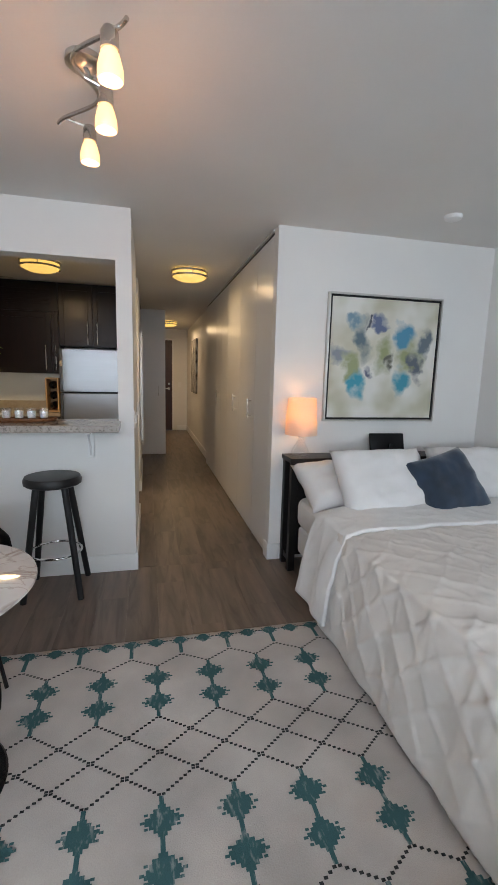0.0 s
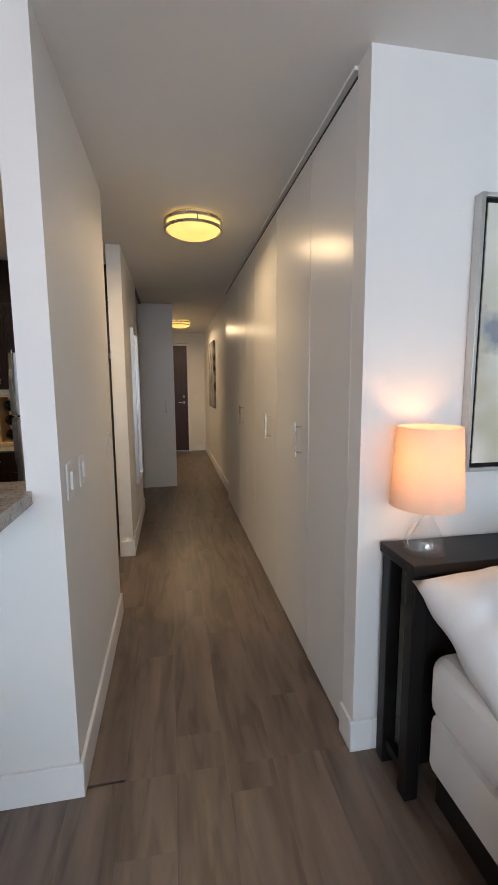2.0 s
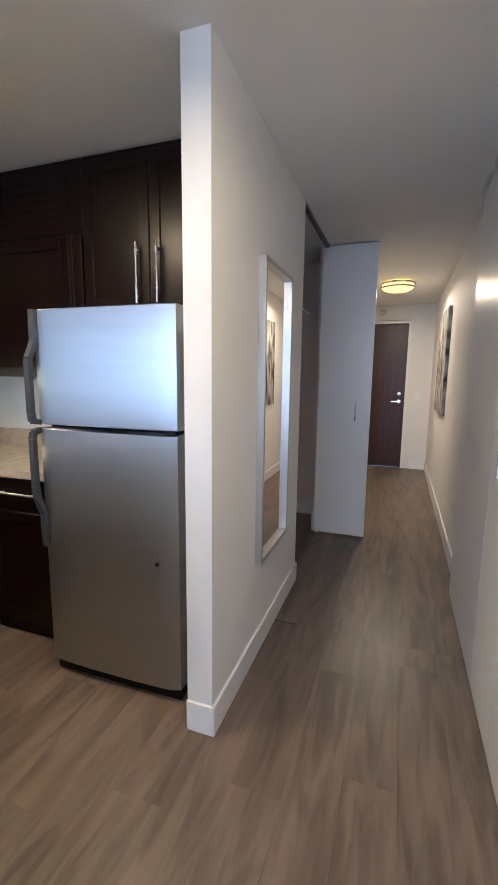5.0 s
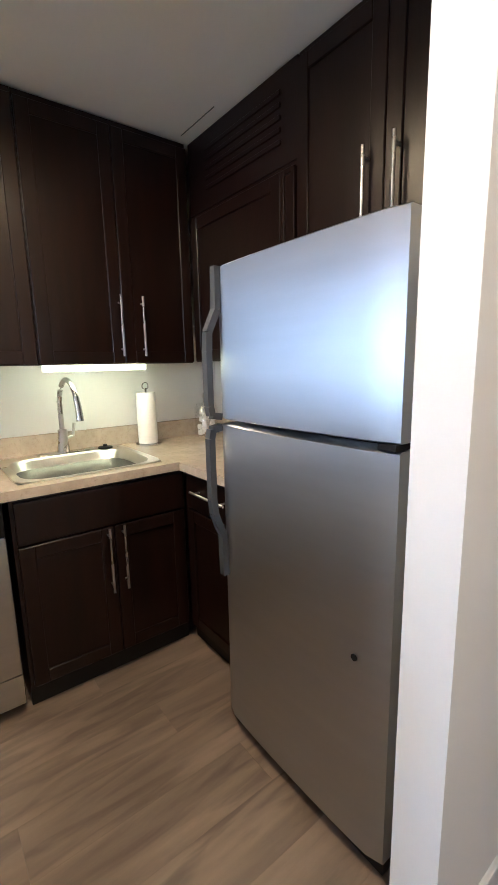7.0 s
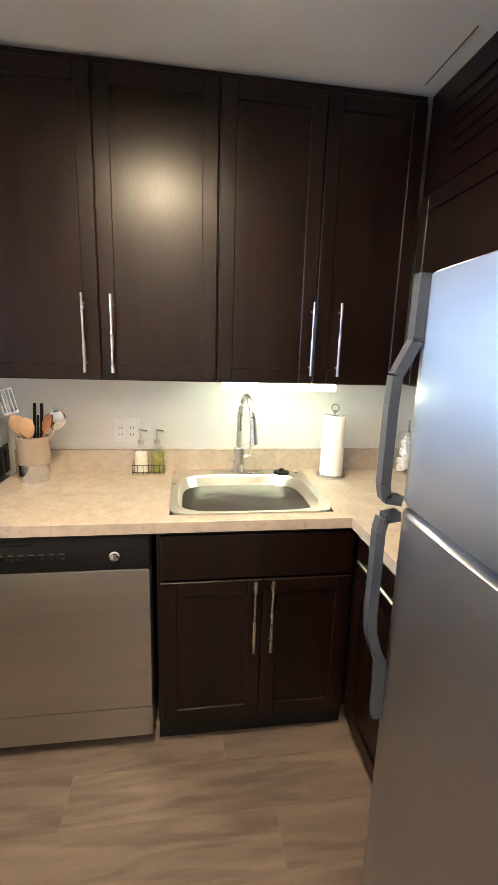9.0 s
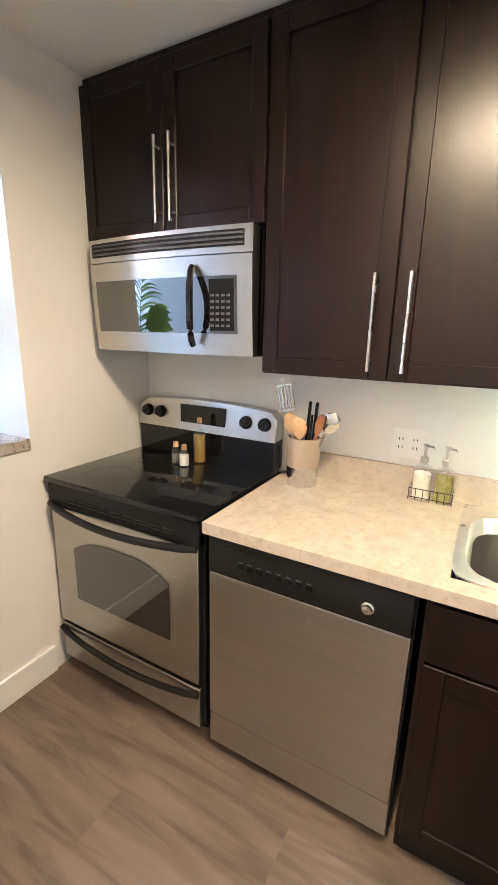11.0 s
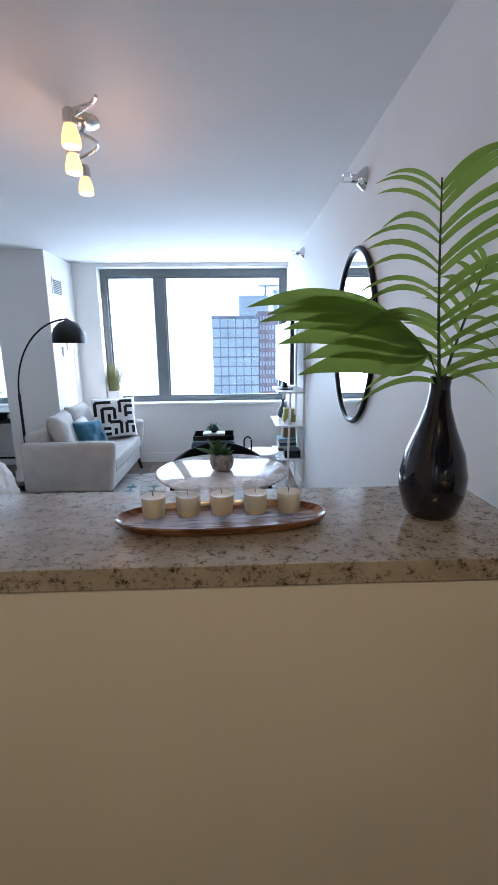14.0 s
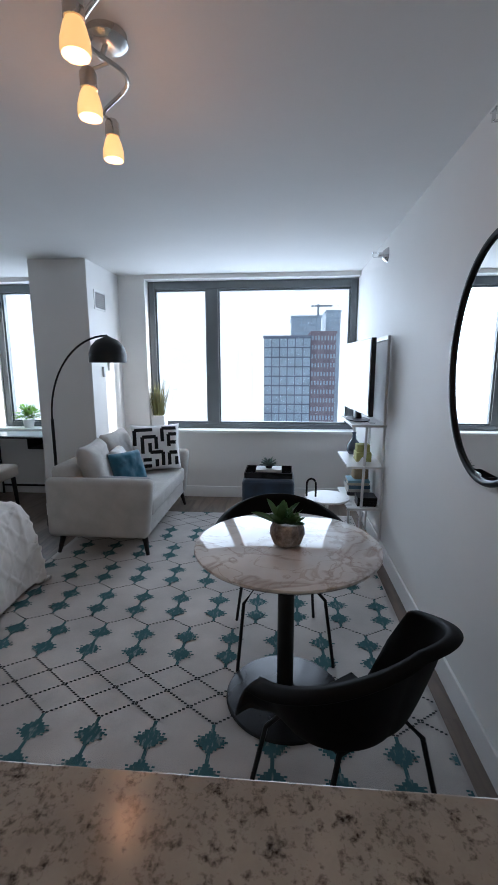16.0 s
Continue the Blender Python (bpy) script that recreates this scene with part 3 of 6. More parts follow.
lathe("cap", [(0.0, 0.022), (0.01, 0.022), (0.012, 0.012), (0.036, 0.008), (0.038, 0.0), (0.0, 0.0)], BLACKP, g)

tagged(box("under_cabinet_light", (-1.80, 1.86, 1.325), (-1.73, 2.33, 1.352), TUBE, None, 0.004), "lit warm white tube light under the cabinet", "lamp")

# paper towels
t = thing("paper_towel_holder", (-1.89, 2.39, 0.91), "white paper towel roll on a chrome stand", "towel holder")
lathe("stand", [(0.0, 0.0), (0.07, 0.0), (0.07, 0.008), (0.006, 0.012), (0.006, 0.315), (0.0, 0.315)], CHROME, t)
tube("loop", [(0.0, 0.018 * math.sin(a), 0.325 - 0.018 * math.cos(a)) for a in [2 * math.pi * k / 16 for k in range(17)]], 0.003, CHROME, t, 6)
lathe("paper_roll", [(0.02, 0.013), (0.052, 0.013), (0.053, 0.02), (0.053, 0.285), (0.052, 0.292), (0.02, 0.292)], mat("paper", (0.85, 0.85, 0.84), 0.95, vary=0.02, bump=0.3, bscale=150), t)

# soap dispensers in a wire caddy
CREAM = mat("cream_soap", (0.80, 0.77, 0.68), 0.4, vary=0.02)
OIL = mat("golden_soap", (0.50, 0.47, 0.10), 0.25, vary=0.05, trans=0.4)
for y, liquid, lab in ((1.505, CREAM, "clear glass pump bottle of cream soap in a caddy"), (1.578, OIL, "clear glass pump bottle of yellow-green soap")):
    b = thing("soap_dispenser", (-1.975, y, 0.911), lab, "soap bottle", "soap bottles beside the sink")
    lathe("bottle", [(0, 0), (0.031, 0), (0.033, 0.008), (0.033, 0.10), (0.026, 0.122), (0.012, 0.132), (0.012, 0.14), (0, 0.14)], GLASS, b, n=20)
    lathe("liquid", [(0, 0.004), (0.0295, 0.004), (0.0295, 0.098), (0.0, 0.1)], liquid, b, n=20)
    bm = bmesh.new()
    lathe_bm(bm, [(0.014, 0.138), (0.014, 0.158), (0.005, 0.160), (0.005, 0.195), (0.009, 0.197), (0.009, 0.206), (0, 0.206)], n=12)
    tube_bm(bm, [(0, 0, 0.20), (0.02, 0.025, 0.203), (0.026, 0.034, 0.196)], 0.004, 8)
    put("pump", bm, NICKEL, b, smooth=True)
cad = thing("wire_caddy", (-1.975, 1.541, 0.911), "black wire caddy round the soap bottles", "caddy")
bm = bmesh.new()
for z in (0.012, 0.045):
    tube_bm(bm, [(-0.037, -0.073, z), (0.037, -0.073, z), (0.037, 0.073, z), (-0.037, 0.073, z), (-0.037, -0.073, z)], 0.0016, 6)
for k in range(7):
    tube_bm(bm, [(0.037, -0.073 + k * 0.0243, 0.0015), (0.037, -0.073 + k * 0.0243, 0.045)], 0.0013, 6)
put("wire", bm, BLACKP, cad, smooth=True)

# wall outlet
o = thing("wall_outlet", (XK, 1.435, 1.10), "white double wall outlet above the backsplash", "outlet")
box("plate", (0.0005, -0.058, -0.058), (0.006, 0.058, 0.058), TRIM, o, 0.002)
for y in (-0.026, 0.026):
    box("socket", (0.006, y - 0.017, -0.034), (0.008, y + 0.017, 0.034), TRIM, o, 0.001)
    tagged(boxes("slot", [((0.008, y - 0.008, z), (0.0085, y - 0.005, z + 0.01)) for z in (0.01, -0.022)] + [((0.008, y + 0.005, z), (0.0085, y + 0.008, z + 0.01)) for z in (0.01, -0.022)], BLACKP, o), kind="stuff")

# utensil crock
u = thing("utensil_crock", (-1.885, 1.07, 0.911), "taupe ceramic utensil crock with a steel band", "utensil holder")
lathe("pot", [(0, 0.008), (0.047, 0.008), (0.061, 0.0), (0.062, 0.075)], CHROME, u)
lathe("band", [(0.062, 0.075), (0.064, 0.077), (0.066, 0.19), (0.060, 0.192), (0.058, 0.08), (0.0, 0.07)], mat("taupe_ceramic", (0.34, 0.27, 0.21), 0.55, vary=0.04), u)
BIRCH = mat("birch_wood", (0.58, 0.38, 0.20), 0.6, vary=0.08, scale=12, stretch=(4, 4, 1))


def utensil(name, x, y, lean, tip, head, m, label, hw):
    ob = thing(name, (-1.885 + x, 1.07 + y, 0.99), label, "utensil", "utensils in the crock", rx=lean[0], ry=lean[1])
    bm = bmesh.new()
    tube_bm(bm, [(0, 0, 0), (0, 0, tip)], 0.006, 8, 0.005)
    if head == "spoon":
        lathe_bm(bm, [(0.001, tip - 0.02), (hw * 0.7, tip), (hw, tip + 0.03), (hw * 0.8, tip + 0.06), (0.001, tip + 0.075)], n=14, fx=0.28)
    elif head == "spatula":
        for k in range(5):
            add_box(bm, (-0.002, -hw + k * hw * 0.45, tip), (0.002, -hw + k * hw * 0.45 + hw * 0.2, tip + 0.09), 0.001, 1)
        add_box(bm, (-0.002, -hw, tip - 0.012), (0.002, hw, tip), 0.001, 1)
        add_box(bm, (-0.002, -hw, tip + 0.09), (0.002, hw, tip + 0.098), 0.001, 1)
    elif head == "tongs":
        add_box(bm, (-0.008, -0.02, 0.02), (0.004, -0.008, tip + 0.05), 0.003, 1)
        add_box(bm, (-0.008, 0.008, 0.02), (0.004, 0.02, tip + 0.05), 0.003, 1)
    put("shaft", bm, m, ob, smooth=True)


utensil("slotted_spatula", 0.0, -0.028, (14, -4), 0.22, "spatula", CHROME, "slotted steel spatula standing in a crock", 0.032)
utensil("wooden_spoon", 0.015, -0.015, (10, 6), 0.14, "spoon", BIRCH, "pale wooden spoon standing in a crock", 0.03)
utensil("wooden_spoon", 0.025, 0.004, (2, 10), 0.13, "spoon", BIRCH, "pale wooden spoon standing in a crock", 0.033)
utensil("tongs", -0.01, 0.012, (-3, -2), 0.20, "tongs", BLACKP, "black handled kitchen tongs in a crock", 0.02)
utensil("steel_ladle", -0.005, 0.026, (-24, 6), 0.17, "spoon", CHROME, "steel ladle leaning in a crock", 0.036)
utensil("wooden_spoon", 0.02, 0.02, (-16, 3), 0.15, "spoon", mat("dark_birch", (0.36, 0.16, 0.07), 0.6, vary=0.1), "reddish wooden spoon standing in a crock", 0.018)

# stove
st = thing("electric_range", (0, 0.545, 0), "stainless and black glass-top electric range", "stove")
W = 0.378
box("body", (XK + 0.02, -W, 0.06), (-1.425, W, 0.895), BLACKP, st, 0.004)
box("foot", (XK + 0.06, -W + 0.02, 0), (-1.46, W - 0.02, 0.06), BLACKP, st)
box("cooktop", (-1.955, -W - 0.004, 0.895), (-1.375, W + 0.004, 0.918), BLACKG, st, 0.008, 3, label="black glass cooktop")
bm = bmesh.new()
for x, y, r in ((-1.53, -0.17, 0.10), (-1.53, 0.18, 0.085), (-1.80, -0.17, 0.075), (-1.80, 0.18, 0.10)):
    lathe_bm(bm, [(r, 0.9184), (r + 0.0025, 0.9184)], (x, y, 0), 40)
tagged(put("burner_ring", bm, mat("burner_print", (0.035, 0.035, 0.037), 0.2), st), kind="stuff")
box("oven_door", (-1.425, -W + 0.006, 0.255), (-1.392, W - 0.006, 0.795), STEEL, st, 0.006)
bm = bmesh.new()
wr = []
for i in range(21):
    y = -0.245 + 0.49 * i / 20
    wr.append((y, 0.685 - 0.055 * (abs(y) / 0.245) ** 3))
pts = [(-1.3905, y, z) for y, z in wr] + [(-1.3905, 0.245, 0.40), (-1.3905, -0.245, 0.40)]
bm.faces.new([bm.verts.new(p) for p in pts])
ext = bmesh.ops.extrude_face_region(bm, geom=bm.faces[:])
for v in ext["geom"]:
    if isinstance(v, bmesh.types.BMVert):
        v.co.x += 0.003
put("oven_window", bm, TINTED, st, label="dark oven window")
box("vent_trim", (-1.425, -W, 0.80), (-1.39, W, 0.893), BLACKP, st, 0.006)
boxes("vent_slot", [((-1.391, -0.27 + k * 0.062, 0.825), (-1.387, -0.22 + k * 0.062, 0.83)) for k in range(9)] + [((-1.391, -0.27 + k * 0.062, 0.84), (-1.387, -0.22 + k * 0.062, 0.845)) for k in range(9)], BLACKG, st)


def bowed(z, a, out, n=14):
    return [(-1.39 + out * math.sin(math.pi * min(1, max(0, (k / n)))) ** 0.6, -a + 2 * a * k / n, z - 0.02 * math.sin(math.pi * k / n)) for k in range(n + 1)]


tube("oven_handle", bowed(0.80, W - 0.01, 0.045), 0.014, BLACKP, st, 10, label="black bowed oven handle")
box("drawer", (-1.425, -W + 0.006, 0.065), (-1.395, W - 0.006, 0.235), STEEL, st, 0.006)
tube("drawer_handle", bowed(0.215, W - 0.01, 0.03), 0.012, BLACKP, st, 10)
bm = bmesh.new()
n = 24
for i in range(n):
    y0, y1 = -W + 2 * W * i / n, -W + 2 * W * (i + 1) / n

    def top(y):
        return 1.165 + 0.022 * (1 - (y / W) ** 2) - (0.03 * max(0, (abs(y) - W + 0.03) / 0.03) ** 2 if abs(y) > W - 0.03 else 0)
    for ya, yb in ((y0, y1),):
        v = [bm.verts.new(p) for p in ((XK + 0.02, ya, 1.05), (-1.925, ya, 1.045), (-1.945, ya, top(ya)), (XK + 0.02, ya, top(ya)),
                                       (XK + 0.02, yb, 1.05), (-1.925, yb, 1.045), (-1.945, yb, top(yb)), (XK + 0.02, yb, top(yb)))]
        for q in ((0, 1, 5, 4), (1, 2, 6, 5), (2, 3, 7, 6), (3, 0, 4, 7)):
            bm.faces.new([v[k] for k in q])
        if i in (0, n - 1):
            bm.faces.new(v[0:4] if i == 0 else v[4:8])
bmesh.ops.remove_doubles(bm, verts=bm.verts, dist=1e-5)
put("control_panel", bm, STEEL, st, smooth=True, label="curved stainless control panel")
box("back_riser", (XK + 0.02, -W, 0.918), (-1.935, W, 1.048), BLACKG, st, 0.004)
box("display", (-1.937, -0.12, 1.075), (-1.93, 0.13, 1.165), BLACKG, st, 0.003)
for y in (-0.32, -0.24, 0.235, 0.325):
    bm = bmesh.new()
    lathe_bm(bm, [(0.030, 0.0), (0.029, 0.012), (0.024, 0.026), (0.0, 0.027)], n=20)
    add_box(bm, (-0.004, -0.024, 0.02), (0.004, 0.024, 0.032), 0.002, 1)
    k = put("knob", bm, BLACKP, st, smooth=True)
    k.matrix_basis = pose(-1.94, y, 1.115, 0, 82, 0) @ pose(0, 0, 0, 0, 0, 40)

# bottles on the cooktop
def flask(x, y, prof, liquid, top, lab, name="glass_bottle", fx=1.0):
    b = thing(name, (x, y, 0.9185), lab, "bottle", "bottles on the cooktop")
    lathe("bottle", prof, GLASS, b, n=20, fx=fx, fy=fx)
    lathe("contents", [(0, 0.005), (prof[1][0] - 0.004, 0.005), (prof[1][0] - 0.004, top), (0, top)], liquid, b, n=20)
    zt = prof[-1][1]
    lathe("cork", [(0, zt + 0.018), (0.011, zt + 0.018), (0.012, zt - 0.004), (0, zt - 0.004)], BIRCH, b, n=12)


OILM = mat("olive_oil", (0.62, 0.42, 0.04), 0.15, vary=0.03, trans=0.6)
SALT = mat("white_salt", (0.85, 0.84, 0.80), 0.9, vary=0.03, bump=0.4)
PEPPER = mat("peppercorns", (0.09, 0.07, 0.05), 0.8, vary=0.3, scale=120, bump=0.8, bscale=150)
flask(-1.875, 0.575, [(0, 0), (0.030, 0), (0.031, 0.12), (0.028, 0.135), (0.013, 0.155), (0.013, 0.185)], OILM, 0.125, "square corked glass bottle of golden oil on the cooktop")
flask(-1.80, 0.50, [(0, 0), (0.022, 0), (0.022, 0.06), (0.016, 0.072), (0.016, 0.082)], PEPPER, 0.05, "small corked glass jar of pepper")
flask(-1.79, 0.553, [(0, 0), (0.024, 0), (0.024, 0.055), (0.017, 0.068), (0.017, 0.078)], SALT, 0.05, "small corked glass jar of white salt")

# microwave
mw = thing("microwave", (0, 0.575, 1.41), "stainless over-the-range microwave with a black handle", "microwave")
W = 0.375
box("body", (XK + 0.002, -W, 0), (-1.70, W, 0.42), BLACKP, mw, 0.003)


def curved_front(name, y0, y1, z0, z1, m, d=0.0, n=10, lab=""):
    bm = bmesh.new()

    def xx(y, z):
        return -1.655 + d + 0.022 * (1 - (y / W) ** 2) - 0.02 * (1 - z / 0.42) ** 2
    rows = []
    for i in range(n + 1):
        y = y0 + (y1 - y0) * i / n
        rows.append([bm.verts.new((xx(y, z), y, z)) for z in (z0, (z0 + z1) / 2, z1)] + [bm.verts.new((-1.72, y, z1)), bm.verts.new((-1.72, y, z0))])
    for a, b in zip(rows, rows[1:]):
        for k in range(5):
            bm.faces.new((a[k], a[(k + 1) % 5], b[(k + 1) % 5], b[k]))
    bm.faces.new(rows[0]), bm.faces.new(rows[-1][::-1])
    return put(name, bm, m, mw, smooth=True, label=lab)


curved_front("fascia", -W, W, 0.335, 0.42, STEEL)
curved_front("door", -W, W, 0.0, 0.331, STEEL, 0.004)
curved_front("vent", -W + 0.02, W - 0.03, 0.355, 0.405, BLACKP, 0.004)
for k in range(3):
    curved_front("vent_louver", -W + 0.022, W - 0.032, 0.361 + 0.015 * k, 0.367 + 0.015 * k, GREYP, 0.008)
curved_front("door_window", -W + 0.03, W - 0.055, 0.075, 0.265, TINTED, 0.006, lab="dark reflective microwave window")
curved_front("keypad", 0.215, 0.31, 0.085, 0.255, BLACKP, 0.0075)
bm = bmesh.new()
for i in range(4):
    for j in range(6):
        add_box(bm, (-1.6325 - 0.003 * i, 0.226 + 0.02 * i, 0.098 + 0.02 * j), (-1.6305 - 0.003 * i, 0.239 + 0.02 * i, 0.106 + 0.02 * j))
put("key", bm, mat("key_print", (0.13, 0.13, 0.14), 0.5), mw)
tube("handle", [(-1.625 + 0.045 * math.sin(math.pi * k / 14) ** 0.7, 0.155 + 0.02 * math.sin(math.pi * k / 14), 0.035 + 0.26 * k / 14) for k in range(15)], 0.012, BLACKG, mw, 10)

# dishwasher
dw = thing("dishwasher", (0, 1.275, 0), "stainless dishwasher with a black control strip", "dishwasher")
W = 0.318
box("body", (XK + 0.03, -W, 0.05), (-1.42, W, 0.868), BLACKP, dw)
box("door", (-1.42, -W + 0.004, 0.175), (-1.392, W - 0.004, 0.735), STEEL, dw, 0.004)
box("kick_panel", (-1.425, -W + 0.004, 0.045), (-1.396, W - 0.004, 0.17), STEEL, dw, 0.003)
box("foot", (-1.9, -W + 0.02, 0), (-1.46, W - 0.02, 0.05), BLACKP, dw)
box("control_strip", (-1.42, -W + 0.004, 0.738), (-1.384, W - 0.004, 0.866), BLACKP, dw, 0.008, 3)
box("latch_groove", (-1.3845, -0.24, 0.838), (-1.382, -0.06, 0.844), BLACKG, dw)
boxes("button", [((-1.3845, -0.20 + 0.032 * k, 0.785), (-1.381, -0.18 + 0.032 * k, 0.797)) for k in range(8)], BLACKG, dw, 0.001)
boxes("print", [((-1.3842, -0.20 + 0.032 * k, 0.803), (-1.3835, -0.184 + 0.032 * k, 0.806)) for k in range(8)], mat("print_grey", (0.12, 0.12, 0.12), 0.6), dw)
k = lathe("dial", [(0.018, 0), (0.018, 0.005), (0.013, 0.007), (0.012, 0.016), (0, 0.017)], CHROME, dw, n=24)
k.matrix_basis = pose(-1.384, 0.20, 0.792, 0, 90, 0)

# fridge
fr = thing("refrigerator", (-0.522, 2.185, 0), "stainless top-freezer refrigerator with black handles", "refrigerator")
W = 0.335
box("body", (-W, 0.075, 0.03), (W, 0.70, 1.63), BLACKP, fr, 0.006)
box("base_grille", (-W + 0.01, 0.03, 0.0), (W - 0.01, 0.10, 0.05), BLACKP, fr)


def fr_door(name, z0, z1):
    bm = bmesh.new()
    n, rows = 16, []
    for i in range(n + 1):
        x = -W + 2 * W * i / n
        y = -0.010 * (1 - abs(x / W) ** 2.5) + (0.012 * max(0, (abs(x) - W + 0.02) / 0.02) ** 2 if abs(x) > W - 0.02 else 0)
        rows.append([bm.verts.new((x, y, z0 + 0.004)), bm.verts.new((x, y, z1 - 0.004)), bm.verts.new((x, y + 0.006, z1)), bm.verts.new((x, 0.068, z1)), bm.verts.new((x, 0.068, z0)), bm.verts.new((x, y + 0.006, z0))])
    for a, b in zip(rows, rows[1:]):
        for k in range(6):
            bm.faces.new((a[k], a[(k + 1) % 6], b[(k + 1) % 6], b[k]))
    bm.faces.new(rows[0]), bm.faces.new(rows[-1][::-1])
    return put(name, bm, STEELD, fr, smooth=True, label="brushed stainless steel door")


d1, d2 = fr_door("freezer_door", 1.165, 1.64), fr_door("fridge_door", 0.06, 1.148)
box("hinge", (W - 0.05, 0.0, 1.149), (W - 0.004, 0.06, 1.164), BLACKP, fr, 0.002)
HG = mat("handle_graphite", (0.060, 0.066, 0.078), 0.38, vary=0.05)


def fr_handle(parent, run):
    """A moulded handle through (stand-off, height) points: flush plate, bow, short return."""
    pts = [(-W + 0.018, -y, z) for y, z in run]
    bm = bmesh.new()
    for p, q in zip(pts, pts[1:]):
        a, b = Vector(p), Vector(q)
        n = (b - a).normalized().cross(Vector((1, 0, 0))) * 0.011
        vs = [bm.verts.new(w + s * n + Vector((x, 0, 0))) for w in (a, b) for s in (-1, 1) for x in (-0.013, 0.013)]
        bmesh.ops.convex_hull(bm, input=vs)
    put("handle", bm, HG, parent, smooth=True, label="dark grey moulded handle")


fr_handle(d1, [(0.010, 1.638), (0.013, 1.51), (0.030, 1.475), (0.047, 1.44), (0.050, 1.38), (0.050, 1.21), (0.044, 1.180), (0.008, 1.174)])
fr_handle(d2, [(0.008, 1.140), (0.044, 1.134), (0.050, 1.105), (0.050, 0.90), (0.045, 0.85), (0.028, 0.80), (0.013, 0.77), (0.010, 0.62)])
k = lathe("badge", [(0.009, 0), (0.009, 0.003), (0, 0.004)], BLACKP, fr, n=12)
k.matrix_basis = pose(0.245, -0.008, 0.62, 90, 0, 0)

# wine rack and jar on the counter
wr = thing("wine_rack", (-1.0, 2.62, 0.91), "pale wooden countertop wine rack holding three dark bottles", "wine rack")
boxes("frame", [((-0.085, -0.12, 0), (-0.07, 0.12, 0.40)), ((0.045, -0.12, 0), (0.06, 0.12, 0.40)), ((-0.07, -0.12, 0), (0.045, 0.12, 0.012)), ((-0.07, -0.12, 0.388), (0.045, 0.12, 0.40)), ((-0.07, 0.10, 0.012), (0.045, 0.12, 0.388))], BIRCH, wr)
for k in range(3):
    b = lathe("bottle", [(0, 0), (0.045, 0.0), (0.045, 0.15), (0.02, 0.19), (0.015, 0.235), (0, 0.235)], BLACKG, wr, n=16)
    b.matrix_basis = pose(-0.0125, 0.10, 0.068 + 0.123 * k, 90, 0, 0)
j = thing("marshmallow_jar", (-1.93, 2.80, 0.911), "clear glass jar of white marshmallows with a metal clasp", "jar")
lathe("jar", [(0, 0), (0.07, 0), (0.072, 0.01), (0.072, 0.17), (0.06, 0.19), (0.06, 0.20), (0, 0.20)], GLASS, j, n=24)
bm = bmesh.new()
rnd = random.Random(4)
for k in range(26):
    x, y, z = rnd.uniform(-0.04, 0.04), rnd.uniform(-0.04, 0.04), 0.02 + 0.15 * k / 26
    lathe_bm(bm, [(0, -0.016), (0.015, -0.015), (0.017, 0), (0.015, 0.015), (0, 0.016)], (x, y, z), 10)
put("marshmallow", bm, LINEN, j, smooth=True)
for cx in (-0.03, 0.02):
    boxes("clasp", [((cx, -0.005, 0.2), (cx + 0.012, 0.005, 0.26))], CHROME, j, 0.002)


# ceiling lights
def dome_light(x, y, r, lab):
    d = thing("ceiling_light", (x, y, C), lab, "ceiling lamp", "flush dome ceiling lights")
    lathe("pan", [(0, -0.001), (r - 0.03, -0.001), (r - 0.03, -0.03), (0, -0.03)], NICKEL, d)
    lathe("ring", [(r - 0.012, -0.022), (r, -0.022), (r, -0.04), (r - 0.012, -0.04), (r - 0.012, -0.022)], NICKEL, d, n=40, label="brushed nickel ring")
    lathe("ring", [(r - 0.012, -0.066), (r, -0.066), (r, -0.08), (r - 0.012, -0.08), (r - 0.012, -0.066)], NICKEL, d, n=40)
    for a in (0.6, 2.7, 4.8):
        cx, cy = math.cos(a), math.sin(a)
        box("strut", (r * cx - 0.014 * cx - 0.004, r * cy - 0.014 * cy - 0.004, -0.07), (r * cx + 0.002, r * cy + 0.002, -0.035), NICKEL, d)
    lathe("glass", [(r - 0.02, -0.012), (r - 0.016, -0.07), (r - 0.03, -0.088), (r * 0.6, -0.108), (r * 0.3, -0.117), (0, -0.12)], DOME, d, n=40, label="lit amber glass dome")


dome_light(0.515, 1.50, 0.185, "lit amber dome ceiling light with nickel rings in the hall")
dome_light(0.515, 5.95, 0.185, "lit amber dome ceiling light with nickel rings in the hall")
dome_light(-0.88, 1.58, 0.185, "lit amber dome ceiling light with nickel rings in the kitchen")

# smoke detector above the pass-through, on the kitchen side
sp = thing("smoke_detector", (-1.066, YB + 0.001, 2.315), "small dark smoke detector on the kitchen wall", "detector")
k = lathe("housing", [(0.035, 0), (0.035, 0.02), (0.02, 0.05), (0, 0.055)], GREYP, sp, n=20)
k.matrix_basis = pose(0, 0, 0, -90, 0, 0)
tagged(box("ceiling_hatch", (-1.675, 2.558, C - 0.003), (-1.385, 2.562, C - 0.0005), GREYP), "thin seam of a ceiling access hatch", "hatch", kind="structure")

